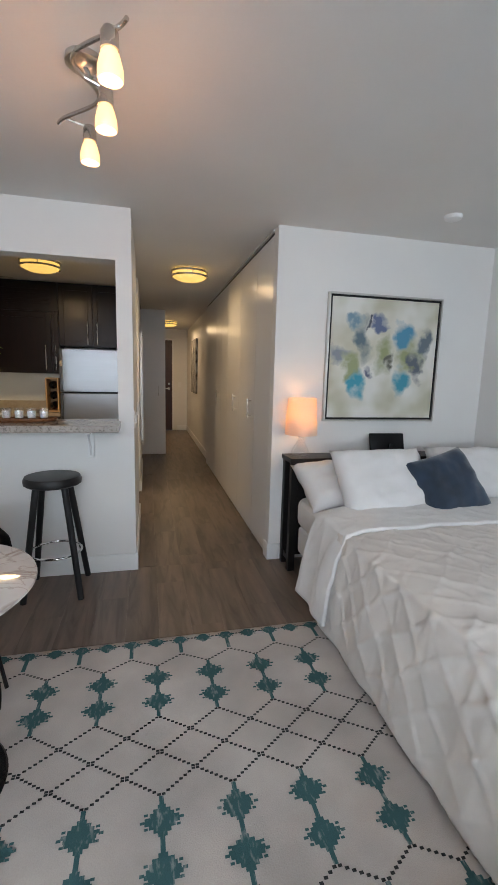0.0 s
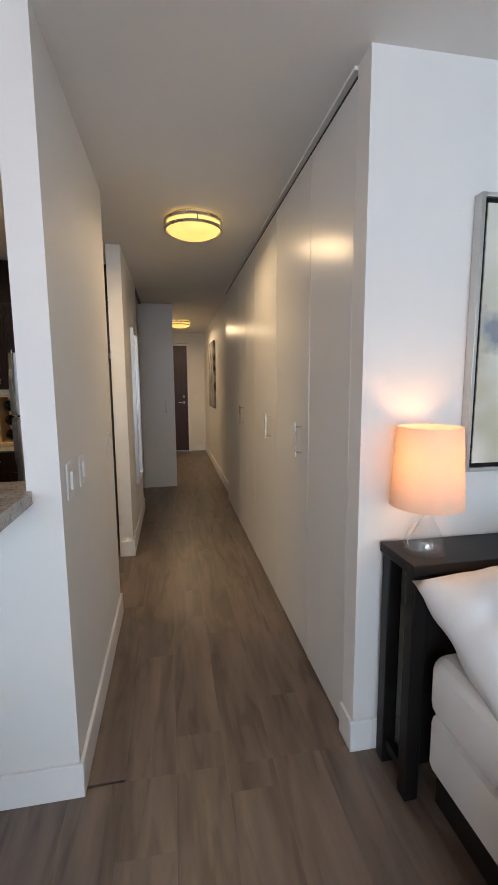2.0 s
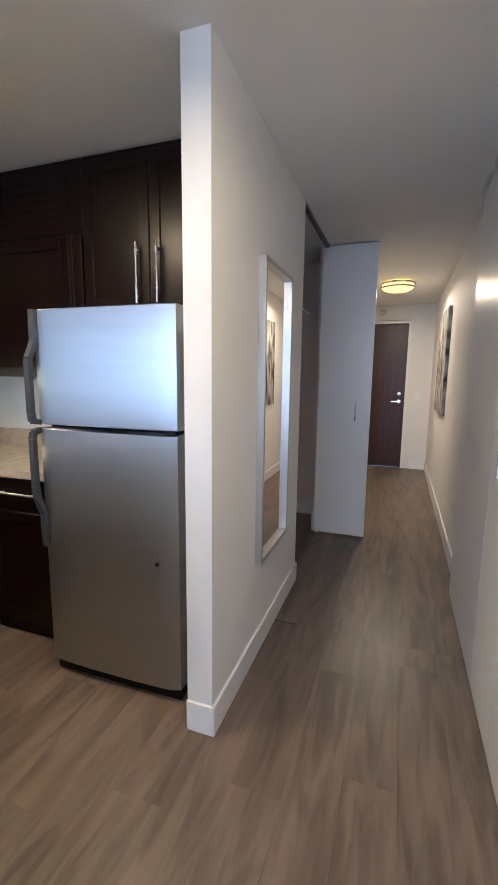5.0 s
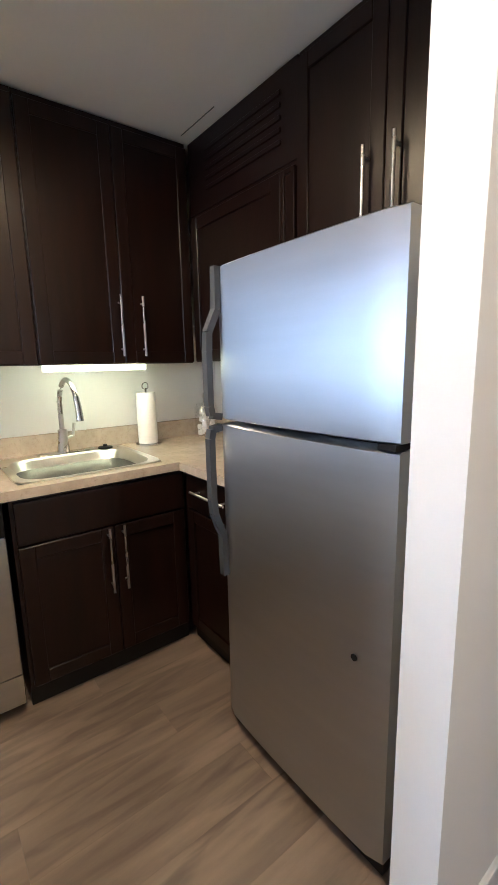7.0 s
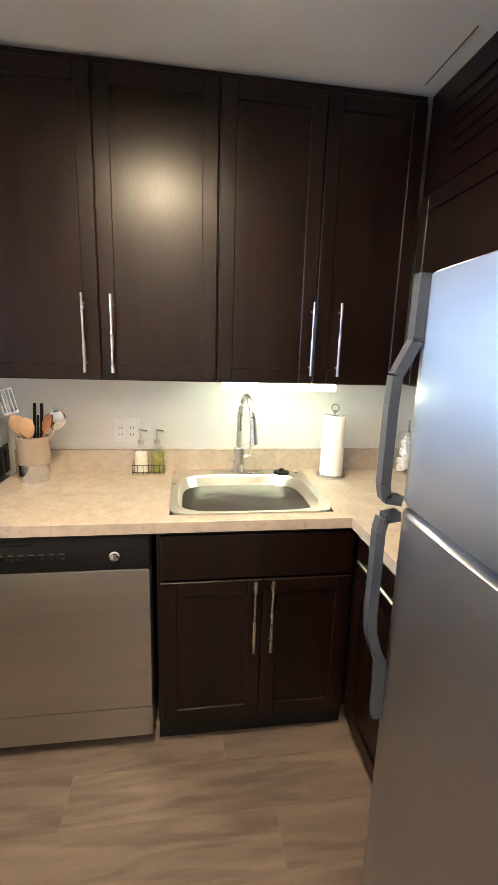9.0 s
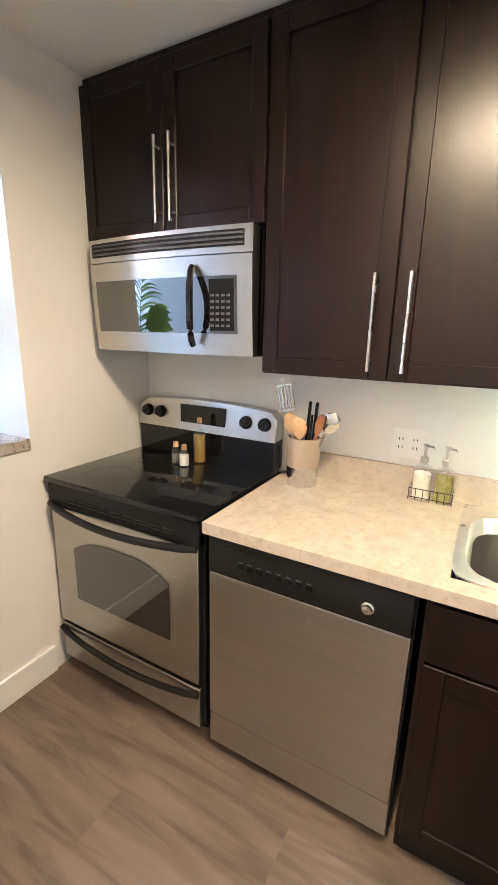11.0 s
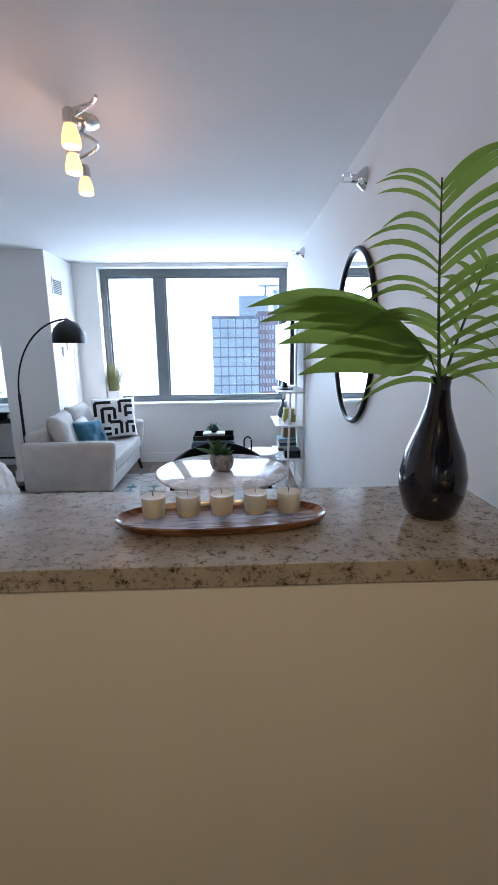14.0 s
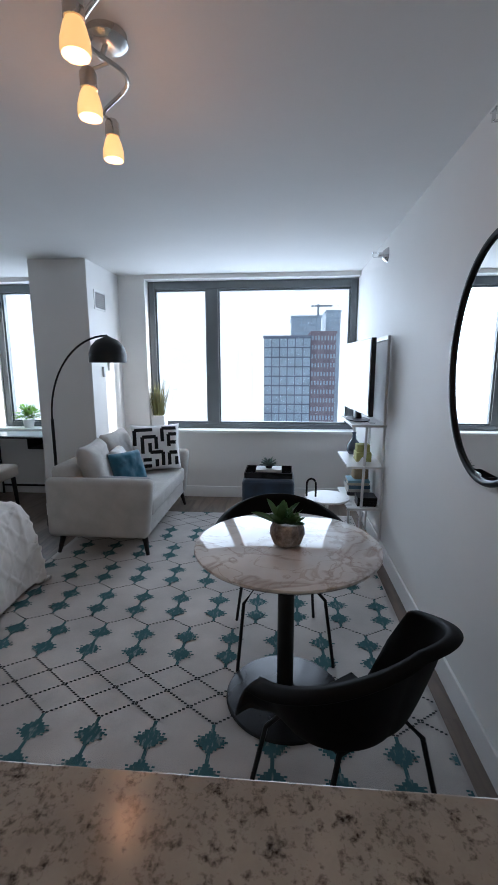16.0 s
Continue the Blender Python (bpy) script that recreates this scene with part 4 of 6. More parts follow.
# feeding stand on the floor
pf = thing("pet_feeder", (-0.28, 0.36, 0), "cream bowl in a black wire feeding stand", "pet bowl")
lathe("bowl", [(0, 0.06), (0.07, 0.062), (0.098, 0.105), (0.105, 0.13), (0.100, 0.13), (0.09, 0.105), (0.06, 0.075), (0, 0.074)], mat("cream_enamel", (0.78, 0.72, 0.58), 0.3, vary=0.03), pf)
bm = bmesh.new()
for s in (-1, 1):
    tube_bm(bm, [(s * 0.12, -0.12, 0), (s * 0.12, -0.12, 0.12), (s * 0.12, 0.12, 0.12), (s * 0.12, 0.12, 0)], 0.006, 8)
tube_bm(bm, [(-0.12, -0.12, 0.115), (0.12, -0.12, 0.115)], 0.006, 8)
tube_bm(bm, [(-0.12, 0.12, 0.115), (0.12, 0.12, 0.115)], 0.006, 8)
put("stand", bm, BLACKP, pf, smooth=True)
tagged(box("floor_mat", (-0.53, 0.30, 0.0), (-0.41, 0.62, 0.03), BLACKP, None, 0.012, 3), "black rubber floor mat beside the bowl", "mat")

# ---- bar and living room ----
bm = bmesh.new()
add_box(bm, (-1.348, -0.26, 1.031), (-0.085, YB + 0.008, 1.074), 0.0025, 2)
bar = tagged(put("bar_counter", bm, GRANITE, smooth="box"), "speckled stone-look bar counter on the half wall", "bar counter")
for x in (-0.28, -1.0):
    b = thing("shelf_bracket", (x, 0, 1.03), "white painted bracket under the bar counter", "bracket", "brackets under the bar")
    boxes("arm", [((-0.02, -0.20, -0.022), (0.02, 0.0, -0.001)), ((-0.02, -0.022, -0.20), (0.02, -0.001, -0.022))], TRIM, b, 0.003)
    tube("brace", [(0, -0.15, -0.02), (0, -0.10, -0.06), (0, -0.05, -0.12), (0, -0.02, -0.18)], 0.007, TRIM, b, 8)

# tray with candles
tr = thing("serving_tray", (-0.705, -0.034, 1.0745), "long oval acacia wood serving tray", "tray", rz=2.5)
loft("dish", [[(0.228 * k, 0.080 * l, z) for k, l in [((abs(math.cos(t)) ** 0.75) * math.copysign(1, math.cos(t)) * f, (abs(math.sin(t)) ** 0.85) * math.copysign(1, math.sin(t)) * f) for t in [2 * math.pi * i / 56 for i in range(56)]]]
              for f, z in ((0.0, 0.0), (0.82, 0.0), (0.95, 0.008), (1.0, 0.020), (0.985, 0.023), (0.95, 0.018), (0.90, 0.009), (0.0, 0.008))][1:-1] + [], ACACIA, tr)
loft("dish_floor", [[(0.228 * f * math.copysign(abs(math.cos(t)) ** 0.75, math.cos(t)), 0.080 * f * math.copysign(abs(math.sin(t)) ** 0.85, math.sin(t)), z) for t in [2 * math.pi * i / 56 for i in range(56)]] for f, z in ((0.92, 0.012), (0.5, 0.0085), (0.02, 0.008))], ACACIA, tr)
WAX = mat("candle_wax", (0.92, 0.91, 0.89), 0.5, vary=0.02)
WAX.node_tree.nodes["Principled BSDF"].inputs["Subsurface Weight"].default_value = 0.6
WAX.node_tree.nodes["Principled BSDF"].inputs["Subsurface Radius"].default_value = (0.02, 0.017, 0.014)
WAX.node_tree.nodes["Principled BSDF"].inputs["Subsurface Scale"].default_value = 1.0
for k in range(5):
    x, y = -0.560 - 0.0725 * k, -0.024 - 0.0035 * k
    cd = thing("candle_glass", (x, y, 1.0832), "white votive candle in a clear glass", "candle", "candles on the tray")
    lathe("glass", [(0, 0), (0.0225, 0), (0.0240, 0.003), (0.0290, 0.078), (0.0283, 0.0795), (0.0273, 0.078), (0.0238, 0.016), (0, 0.013)], GLASS, cd, n=36).visible_shadow = False
    lathe("wax", [(0, 0.0165), (0.0222, 0.0168), (0.0234, 0.020), (0.0258, 0.060), (0.024, 0.0588), (0, 0.0582)], WAX, cd, n=36)
    tube("wick", [(0, 0, 0.06), (0.001, 0, 0.068), (0.003, 0.001, 0.072)], 0.001, BLACKP, cd, 6)

# vase with palm fronds
va = thing("vase", (-1.175, -0.06, 1.0745), "glossy dark navy bottle vase", "vase")
lathe("body", [(0, 0), (0.045, 0), (0.058, 0.012), (0.071, 0.06), (0.072, 0.095), (0.062, 0.145), (0.040, 0.20), (0.026, 0.245), (0.020, 0.285), (0.022, 0.31), (0.018, 0.31), (0.016, 0.285), (0.0, 0.26)], mat("navy_glaze", (0.012, 0.014, 0.03), 0.1, vary=0.1, coat=0.5), va, n=40)
LEAF = leaf_mat("palm_leaf", (0.085, 0.17, 0.035), (0.42, 0.55, 0.10))
STEM = mat("palm_stem", (0.05, 0.09, 0.02), 0.5, vary=0.1)


def strip_leaf(bm, base_p, direction, length, width, droop, up=Vector((0, 0, 1)), n=7, fold=0.15):
    d = direction.normalized()
    side = d.cross(up).normalized()
    rows = []
    for i in range(n + 1):
        f = i / n
        c = base_p + d * length * f - Vector((0, 0, 1)) * droop * length * f * f
        w = width * (math.sin(math.pi * min(1, 0.12 + 0.88 * f)) ** 0.7) * (1 - 0.25 * f) + 0.0006
        if i == n:
            w = 0.0006
        rows.append([bm.verts.new(c - side * w + Vector((0, 0, fold * w))), bm.verts.new(c - Vector((0, 0, fold * w))), bm.verts.new(c + side * w + Vector((0, 0, fold * w)))])
    for a, b in zip(rows, rows[1:]):
        bm.faces.new((a[0], a[1], b[1], b[0]))
        bm.faces.new((a[1], a[2], b[2], b[1]))


# feathered fronds
rnd = random.Random(7)


def frond(label, rach, pairs, reach, width, first, spread):
    """A frond along the stem points rach; reach gives the leaflets' length on each side."""
    fd = thing("palm_frond", (-1.175, -0.06, 1.345), label, "palm leaf", "greenery in the vase")
    tube("stem", rach, 0.0042, STEM, fd, 8, 0.0015)
    last = len(rach) - 1
    for k in range(pairs):
        f = first + (1 - first) * k / (pairs - 1)
        i = min(last - 1, int(f * last))
        p, axis = rach[i], (rach[i + 1] - rach[i]).normalized()
        for s, long in zip((-1, 1), reach):
            across = axis.cross(Vector((0, 1, 0))).normalized() * -s
            ln = long * (0.30 + 0.70 * math.sin(math.pi * (0.22 + 0.66 * f)) ** 0.9) * rnd.uniform(0.88, 1.08)
            dr = across + axis * (0.50 + 0.55 * f + rnd.uniform(-0.08, 0.08)) + Vector((0, spread + rnd.uniform(-0.18, 0.18), 0))
            bm = bmesh.new()
            strip_leaf(bm, p, dr, ln, width * rnd.uniform(0.85, 1.1), 0.50 + rnd.uniform(-0.08, 0.14), up=Vector((0.1 * s, 0.75, 0.65)), n=9, fold=0.18)
            put("leaflet", bm, LEAF, fd, smooth="all")


frond("green feathered palm frond standing in a vase", [Vector((0.012 * math.sin(3 * f) + 0.055 * f * f, 0.004 + 0.05 * f * f, -0.03 + 0.43 * f)) for f in [k / 24 for k in range(25)]],
      15, (0.35, 0.25), 0.0090, 0.13, 0.25)
frond("green feathered palm frond leaning from a vase", [Vector((-0.14 * f, -0.02 - 0.09 * f, -0.03 + 0.38 * f - 0.06 * f * f)) for f in [k / 20 for k in range(21)]],
      10, (0.15, 0.20), 0.0080, 0.22, 0.0)

# broad split leaf reaching sideways
ml = thing("split_leaf", (-1.175, -0.055, 1.345), "broad glossy green split leaf leaning from a vase", "palm leaf", "greenery in the vase")
tube("stem", [(0, 0, -0.03), (0.012, 0.012, 0.03), (0.045, 0.03, 0.085)], 0.004, STEM, ml, 8)
heart, lateral = Vector((0.045, 0.03, 0.085)), Vector((0.05, 0.62, -0.78))
LOBES, ROWS = 7, 14
for k in range(LOBES):
    c = -0.075 + 0.15 * k / (LOBES - 1)
    length = 0.37 - 0.10 * (k / (LOBES - 1)) ** 1.2 - 0.03 * (k % 2)
    bm = bmesh.new()
    rows = []
    for i in range(ROWS + 1):
        f = i / ROWS
        open_out = math.sin(math.pi / 2 * min(1, f / 0.42)) ** 0.8
        taper = 1.0 if f < 0.66 else max(0.02, 1 - ((f - 0.66) / 0.34) ** 1.4)
        half = 0.0235 * open_out * taper + 0.0006
        mid = heart + Vector((length * f, 0.02 * math.sin(2.6 * f), 0.075 * math.sin(1.9 * f) - 0.020 * f * f)) + lateral * (c * open_out * (1 + 0.12 * f))
        sag = Vector((0, 0, -0.25 * abs(c) * f))
        rows.append([bm.verts.new(mid + sag - lateral * half + Vector((0, 0, 0.003 * taper))), bm.verts.new(mid + sag), bm.verts.new(mid + sag + lateral * half + Vector((0, 0, 0.003 * taper)))])
    for p, q in zip(rows, rows[1:]):
        bm.faces.new((p[0], p[1], q[1], q[0]))
        bm.faces.new((p[1], p[2], q[2], q[1]))
    put("lobe", bm, LEAF, ml, smooth="all")

# bar stool
ST = mat("stool_black", (0.012, 0.012, 0.013), 0.4, vary=0.1)
so = thing("bar_stool", (-0.49, -0.20, 0), "black round-topped wooden bar stool with a chrome foot ring", "stool")
lathe("seat", [(0, 0.70), (0.155, 0.70), (0.168, 0.71), (0.170, 0.735), (0.160, 0.755), (0.145, 0.758), (0, 0.752)], ST, so, n=40)
for sx in (-1, 1):
    for sy in (-1, 1):
        tube("leg", [(sx * 0.165, sy * 0.165, 0), (sx * 0.08, sy * 0.08, 0.705)], 0.019, ST, so, 12, 0.021)
tube("foot_ring", [(0.155 * math.cos(a), 0.155 * math.sin(a), 0.265) for a in [2 * math.pi * k / 40 for k in range(41)]], 0.007, CHROME, so, 8, label="chrome foot ring")

# track light
tl = thing("track_light", (-0.10, -1.315, C), "brushed nickel wave track light with three lit glass shades", "ceiling lamp")
lathe("canopy", [(0, 0), (0.06, 0), (0.062, -0.02), (0.05, -0.026), (0, -0.028)], NICKEL, tl)
wave = [(0.005 - 0.10 * s + 0.065 * math.sin(4.4 * s) * (1 - 0.3 * s * s), s * 0.30, -0.062) for s in [-1 + 2 * k / 40 for k in range(41)]]
tube("rail", wave, 0.007, NICKEL, tl, 8)
tube("stem", [(0.0, 0, -0.02), (0.02, 0, -0.062)], 0.008, NICKEL, tl, 8)
for bx, by in ((-0.118, -1.063), (-0.035, -1.323), (0.0, -1.592)):
    x, y = bx + 0.10, by + 1.315
    w = min(wave, key=lambda p: abs(p[1] - y))
    tube("arm", [(w[0], w[1], -0.062), (x, y, -0.085)], 0.005, NICKEL, tl, 8)
    lathe("socket", [(0, -0.078), (0.018, -0.08), (0.025, -0.092), (0.026, -0.135), (0.0, -0.137)], NICKEL, tl, (x, y, 0), 20)
    lathe("shade", [(0.020, -0.134), (0.028, -0.15), (0.036, -0.18), (0.037, -0.205), (0.034, -0.212), (0, -0.213)], BULBG, tl, (x, y, 0), 24, label="lit frosted glass shade")

# rug
RX0, RX1, RY0, RY1 = -1.315, 1.15, -4.0, -0.885
rg = tagged(new("area_rug"), "cream wool rug with teal diamond lattice pattern", "rug")


def rug_f(u, v):
    x, y = RX0 + (RX1 - RX0) * u, RY0 + (RY1 - RY0) * v
    return (x, y, 0.010 + 0.0025 * noise.noise((x * 2.2, y * 1.1, 3)) * min(1, 12 * min(u, 1 - u, v, 1 - v)))


grid_surface("pile", rug_f, 60, 70, RUG, rg, 0.009)
dk, tl_b = bmesh.new(), bmesh.new()


def quad(bm, x0, y0, x1, y1, lift=0.0):
    x0, x1 = max(RX0 + 0.01, x0), min(RX1 - 0.01, x1)
    y0, y1 = max(RY0 + 0.01, y0), min(RY1 - 0.01, y1)
    if x1 <= x0 or y1 <= y0:
        return
    vs = []
    for x, y in ((x0, y0), (x1, y0), (x1, y1), (x0, y1)):
        z = rug_f((x - RX0) / (RX1 - RX0), (y - RY0) / (RY1 - RY0))[2] + 0.0068 + lift
        vs.append(bm.verts.new((x, y, z)))
    bm.faces.new(vs)


def dashes(x0, y0, x1, y1):
    n = max(2, int(math.hypot(x1 - x0, y1 - y0) / 0.0185))
    for k in range(n):
        f = (k + 0.5) / n
        x, y = x0 + (x1 - x0) * f, y0 + (y1 - y0) * f
        quad(dk, x - 0.0062, y - 0.0045, x + 0.0062, y + 0.0045)


def diamond(x, y, s=1.0):
    for k, w in enumerate((0.014, 0.030, 0.042, 0.052, 0.052, 0.042, 0.030, 0.014)):
        j = rnd.uniform(0.90, 1.08)
        yy = y + (k - 3.5) * 0.0125 * s
        quad(tl_b, x - w * s * j, yy - 0.0063 * s, x + w * s * j, yy + 0.0063 * s, 0.0006)
    for side in (-1, 1):
        quad(tl_b, x + side * 0.054 * s, y - 0.0045 * s, x + side * 0.068 * s, y + 0.0045 * s, 0.0006) if side > 0 else quad(tl_b, x - 0.068 * s, y - 0.0045 * s, x - 0.054 * s, y + 0.0045 * s, 0.0006)
        for dy in (-0.022, 0.022):
            quad(tl_b, x + side * 0.050 * s - 0.006 * s, y + dy * s - 0.004 * s, x + side * 0.050 * s + 0.006 * s, y + dy * s + 0.004 * s, 0.0012)


P, X0 = 0.2435, 0.122
cols = range(-7, 6)
for k in range(-13, 11):
    diamond(X0 + P * k / 2, RY1 - 0.040, 0.72)
for k in cols:
    quad(tl_b, X0 + P * (k + 0.5) - 0.009, -1.03, X0 + P * (k + 0.5) + 0.009, -0.935)
    for s in (-0.5, 0.5):
        dashes(X0 + P * (k + 0.5), -1.04, X0 + P * (k + 0.5 + s), -1.11)
dashes(RX0, RY1 - 0.035, RX1, RY1 - 0.035)
y, off, lattice = -1.11, 0.0, True
while y > RY0:
    for k in cols:
        x = X0 + P * (k + off)
        quad(tl_b, x - 0.0075, y - 0.31, x + 0.0075, y)
        diamond(x, y - 0.08)
        diamond(x, y - 0.225)
    y -= 0.31
    for k in cols:
        x = X0 + P * (k + off)
        for s in ((-2, 2) if lattice else (-0.5, 0.5)):
            dashes(x, y, x + P * s, y - (0.34 if lattice else 0.07))
    y -= 0.34 if lattice else 0.07
    off, lattice = (off if lattice else 0.5 - off), y < RY0 + 1.0 and not lattice
for name, b, m in (("dash_pattern", dk, RUGDARK), ("diamond_pattern", tl_b, TEAL)):
    put(name, b, m, rg)
RT = 0.0165  # top of the rug

# round table
tb = thing("round_table", (-0.655, -1.605, 0), "round white marble table on a black pedestal", "table")
lathe("top", [(0, 0.742), (0.375, 0.742), (0.386, 0.738), (0.388, 0.730), (0.380, 0.722), (0, 0.72)], MARBLE, tb, n=64)
lathe("under_plate", [(0, 0.719), (0.16, 0.719), (0.16, 0.705), (0.03, 0.695), (0, 0.695)], BLACKP, tb)
lathe("column", [(0.036, 0.697), (0.036, 0.04), (0.06, 0.035)], BLACKP, tb, n=28)
lathe("base", [(0.06, 0.040), (0.20, 0.032), (0.255, 0.026), (0.262, 0.019), (0.262, RT), (0, RT)], mat("black_steel", (0.015, 0.015, 0.017), 0.25, 0.4, vary=0.1), tb, n=48)

SUC = mat("succulent_green", (0.05, 0.14, 0.045), 0.5, vary=0.12, scale=20, second=(0.10, 0.20, 0.08))


def rosette(parent, cx, cy, z, n, ln, w, tilt, seed, m=SUC):
    r = random.Random(seed)
    for k in range(n):
        a = 2.4 * k
        bm = bmesh.new()
        e = tilt + 0.9 * k / n
        d = Vector((math.cos(a) * math.cos(e), math.sin(a) * math.cos(e), math.sin(e)))
        strip_leaf(bm, Vector((cx, cy, z)) + d * 0.005, d, ln * r.uniform(0.8, 1.15), w, 0.1, n=5, fold=0.5)
        put("leaf", bm, m, parent, smooth="all")


pt = thing("succulent_pot", (-0.655, -1.59, 0.7425), "green succulents in a ribbed bronze ceramic pot", "potted plant")
bm = bmesh.new()
n = 48
prof = [(0.035, 0), (0.058, 0.012), (0.070, 0.045), (0.068, 0.075), (0.058, 0.095), (0.052, 0.097), (0.05, 0.085), (0.001, 0.08)]
rings = [[bm.verts.new((r * (1 + 0.035 * (math.cos(14 * 2 * math.pi * i / n) if 0 < q < 5 else 0)) * math.cos(2 * math.pi * i / n), r * (1 + 0.035 * (math.cos(14 * 2 * math.pi * i / n) if 0 < q < 5 else 0)) * math.sin(2 * math.pi * i / n), z)) for i in range(n)] for q, (r, z) in enumerate(prof)]
for p, q in zip(rings, rings[1:]):
    for i in range(n):
        bm.faces.new((p[i], p[(i + 1) % n], q[(i + 1) % n], q[i]))
put("pot", bm, mat("ribbed_ceramic", (0.42, 0.36, 0.32), 0.35, 0.3, vary=0.3, scale=30, second=(0.12, 0.09, 0.08)), pt, smooth=True)
rosette(pt, -0.025, 0.01, 0.09, 12, 0.055, 0.012, 0.3, 1)
rosette(pt, 0.03, -0.01, 0.085, 8, 0.115, 0.022, 0.45, 2)
rosette(pt, -0.01, -0.02, 0.09, 16, 0.075, 0.004, 0.6, 3)


# moulded armchairs
SHELL = mat("black_shell", (0.004, 0.004, 0.0045), 0.62, vary=0.1, bump=0.03, bscale=300)
SHELL.node_tree.nodes["Principled BSDF"].inputs["Specular IOR Level"].default_value = 0.12


def armchair():
    ch = thing("armchair", (0, 0, 0), "black moulded plastic tub armchair on metal legs", "chair", "chairs round the table")

    def f(u, v):
        # u runs round the open front from arm to arm, v from the seat's middle to the rim
        a = math.pi * (-0.09 + 1.18 * u)           # 0..pi is the back half, front is at -y
        back = max(0.0, math.sin(a)) ** 1.3
        side = abs(math.cos(a))
        rim = 0.635 + 0.12 * back
        if math.sin(a) < 0:
            rim = 0.635 - 0.25 * min(1, (-math.sin(a) / 0.43)) ** 1.1
        R = 0.205 + 0.035 * side + 0.02 * back
        ex, ey = math.cos(a) * 1.06, math.sin(a) * 0.95
        if v < 0.42:
            k = v / 0.42
            r, z = R * 0.82 * k, 0.415 - 0.012 * math.sin(k * 3.1) + 0.02 * k ** 4
        elif v < 0.9:
            k = (v - 0.42) / 0.48
            r, z = R * (0.82 + 0.20 * math.sin(k * math.pi / 2)) + 0.04 * k * k, 0.435 + (rim - 0.44) * k ** 1.25
        else:
            k = (v - 0.9) / 0.1
            r, z = R * 1.02 + 0.04 + (0.028 + 0.018 * side) * k, rim - 0.005 - 0.016 * k * k
        return (ex * r, ey * r - 0.02, z)
    grid_surface("shell", f, 56, 30, SHELL, ch, 0.006)
    for sx in (-1, 1):
        tube("leg", [(sx * 0.12, -0.10, 0.405), (sx * 0.20, -0.15, 0.32), (sx * 0.235, -0.21, 0.0)], 0.0085, BLACKP, ch, 8)
        tube("leg", [(sx * 0.12, 0.10, 0.405), (sx * 0.19, 0.14, 0.32), (sx * 0.225, 0.215, 0.0)], 0.0085, BLACKP, ch, 8)
    boxes("mount", [((-0.13, -0.11, 0.392), (0.13, 0.11, 0.408))], BLACKP, ch, 0.004)
    return ch


ac = armchair()
ac.matrix_basis = pose(-0.840, -1.09, RT, 0, 0, 36)
copy_thing(ac, pose(-0.63, -1.98, RT, 0, 0, 188))

# oval wall mirror
mi = thing("oval_mirror", (XL, -1.56, 1.49), "tall oval wall mirror in a thin black frame", "mirror")
A, B = 0.375, 0.455
k = lathe("glass", [(0, 0.012), (1.0, 0.012)], MIRROR, mi, n=64)
k.matrix_basis = pose(0, 0, 0, 0, 90, 0) @ Matrix.Diagonal((B, A, 1, 1))
bm = bmesh.new()
NR, NT = 10, 96
hoop = []
for q in range(NT):
    t = 2 * math.pi * q / NT
    hoop.append([bm.verts.new((0.014 + 0.013 * math.sin(p), (A + 0.013 * math.cos(p)) * math.cos(t), (B + 0.013 * math.cos(p)) * math.sin(t))) for p in [2 * math.pi * i / NR for i in range(NR)]])
for q in range(NT):
    for i in range(NR):
        bm.faces.new((hoop[q][i], hoop[(q + 1) % NT][i], hoop[(q + 1) % NT][(i + 1) % NR], hoop[q][(i + 1) % NR]))
put("frame", bm, BLACKP, mi, smooth=True)
k = lathe("backing", [(0, 0.002), (1.0, 0.002), (1.0, 0.008), (0, 0.008)], BLACKP, mi, n=64)
k.matrix_basis = pose(0, 0, 0, 0, 90, 0) @ Matrix.Diagonal((B, A, 1, 1))

# sprinklers
for y, z in ((-1.50, 2.26), (-3.42, 2.30)):
    sp = thing("sprinkler_head", (XL, y, z), "chrome sidewall fire sprinkler head", "sprinkler", "sidewall sprinklers")
    k = lathe("escutcheon", [(0.055, 0.001), (0.050, 0.012), (0.03, 0.035), (0.022, 0.04), (0.02, 0.07), (0, 0.072)], CHROME, sp, n=24)
    k.matrix_basis = pose(0, 0, 0, 0, 90, 0)
    boxes("deflector", [((0.075, -0.022, 0.016), (0.115, 0.022, 0.020)), ((0.07, -0.004, -0.018), (0.11, 0.004, -0.012)), ((0.108, -0.012, -0.014), (0.112, 0.012, 0.018))], CHROME, sp, 0.001)

# tower shelf with things
SHW = mat("shelf_white", (0.75, 0.75, 0.75), 0.3, vary=0.02)
sh = thing("ladder_shelf", (XL + 0.004, -3.42, 0), "white four-tier leaning wall shelf with slim metal posts", "shelf")
for y in (-0.27, 0.27):
    tube("post", [(0.012, y, 0), (0.012, y, 1.68)], 0.011, SHW, sh, 8)
    tube("post", [(0.17, y, 0), (0.14, y, 1.02)], 0.011, SHW, sh, 8)
box("top_bar", (0.002, -0.27, 1.66), (0.02, 0.27, 1.69), SHW, sh, 0.003)
for z, d in ((1.02, 0.26), (0.70, 0.28), (0.37, 0.27)):
    box("board", (0.0, -0.30, z), (d, 0.30, z + 0.018), SHW, sh, 0.003)


def simple(name, prof, m, loc, lab, cat, **k):
    t = thing(name, loc, lab, cat, **k)
    lathe("body", prof, m, t, n=28)
    return t


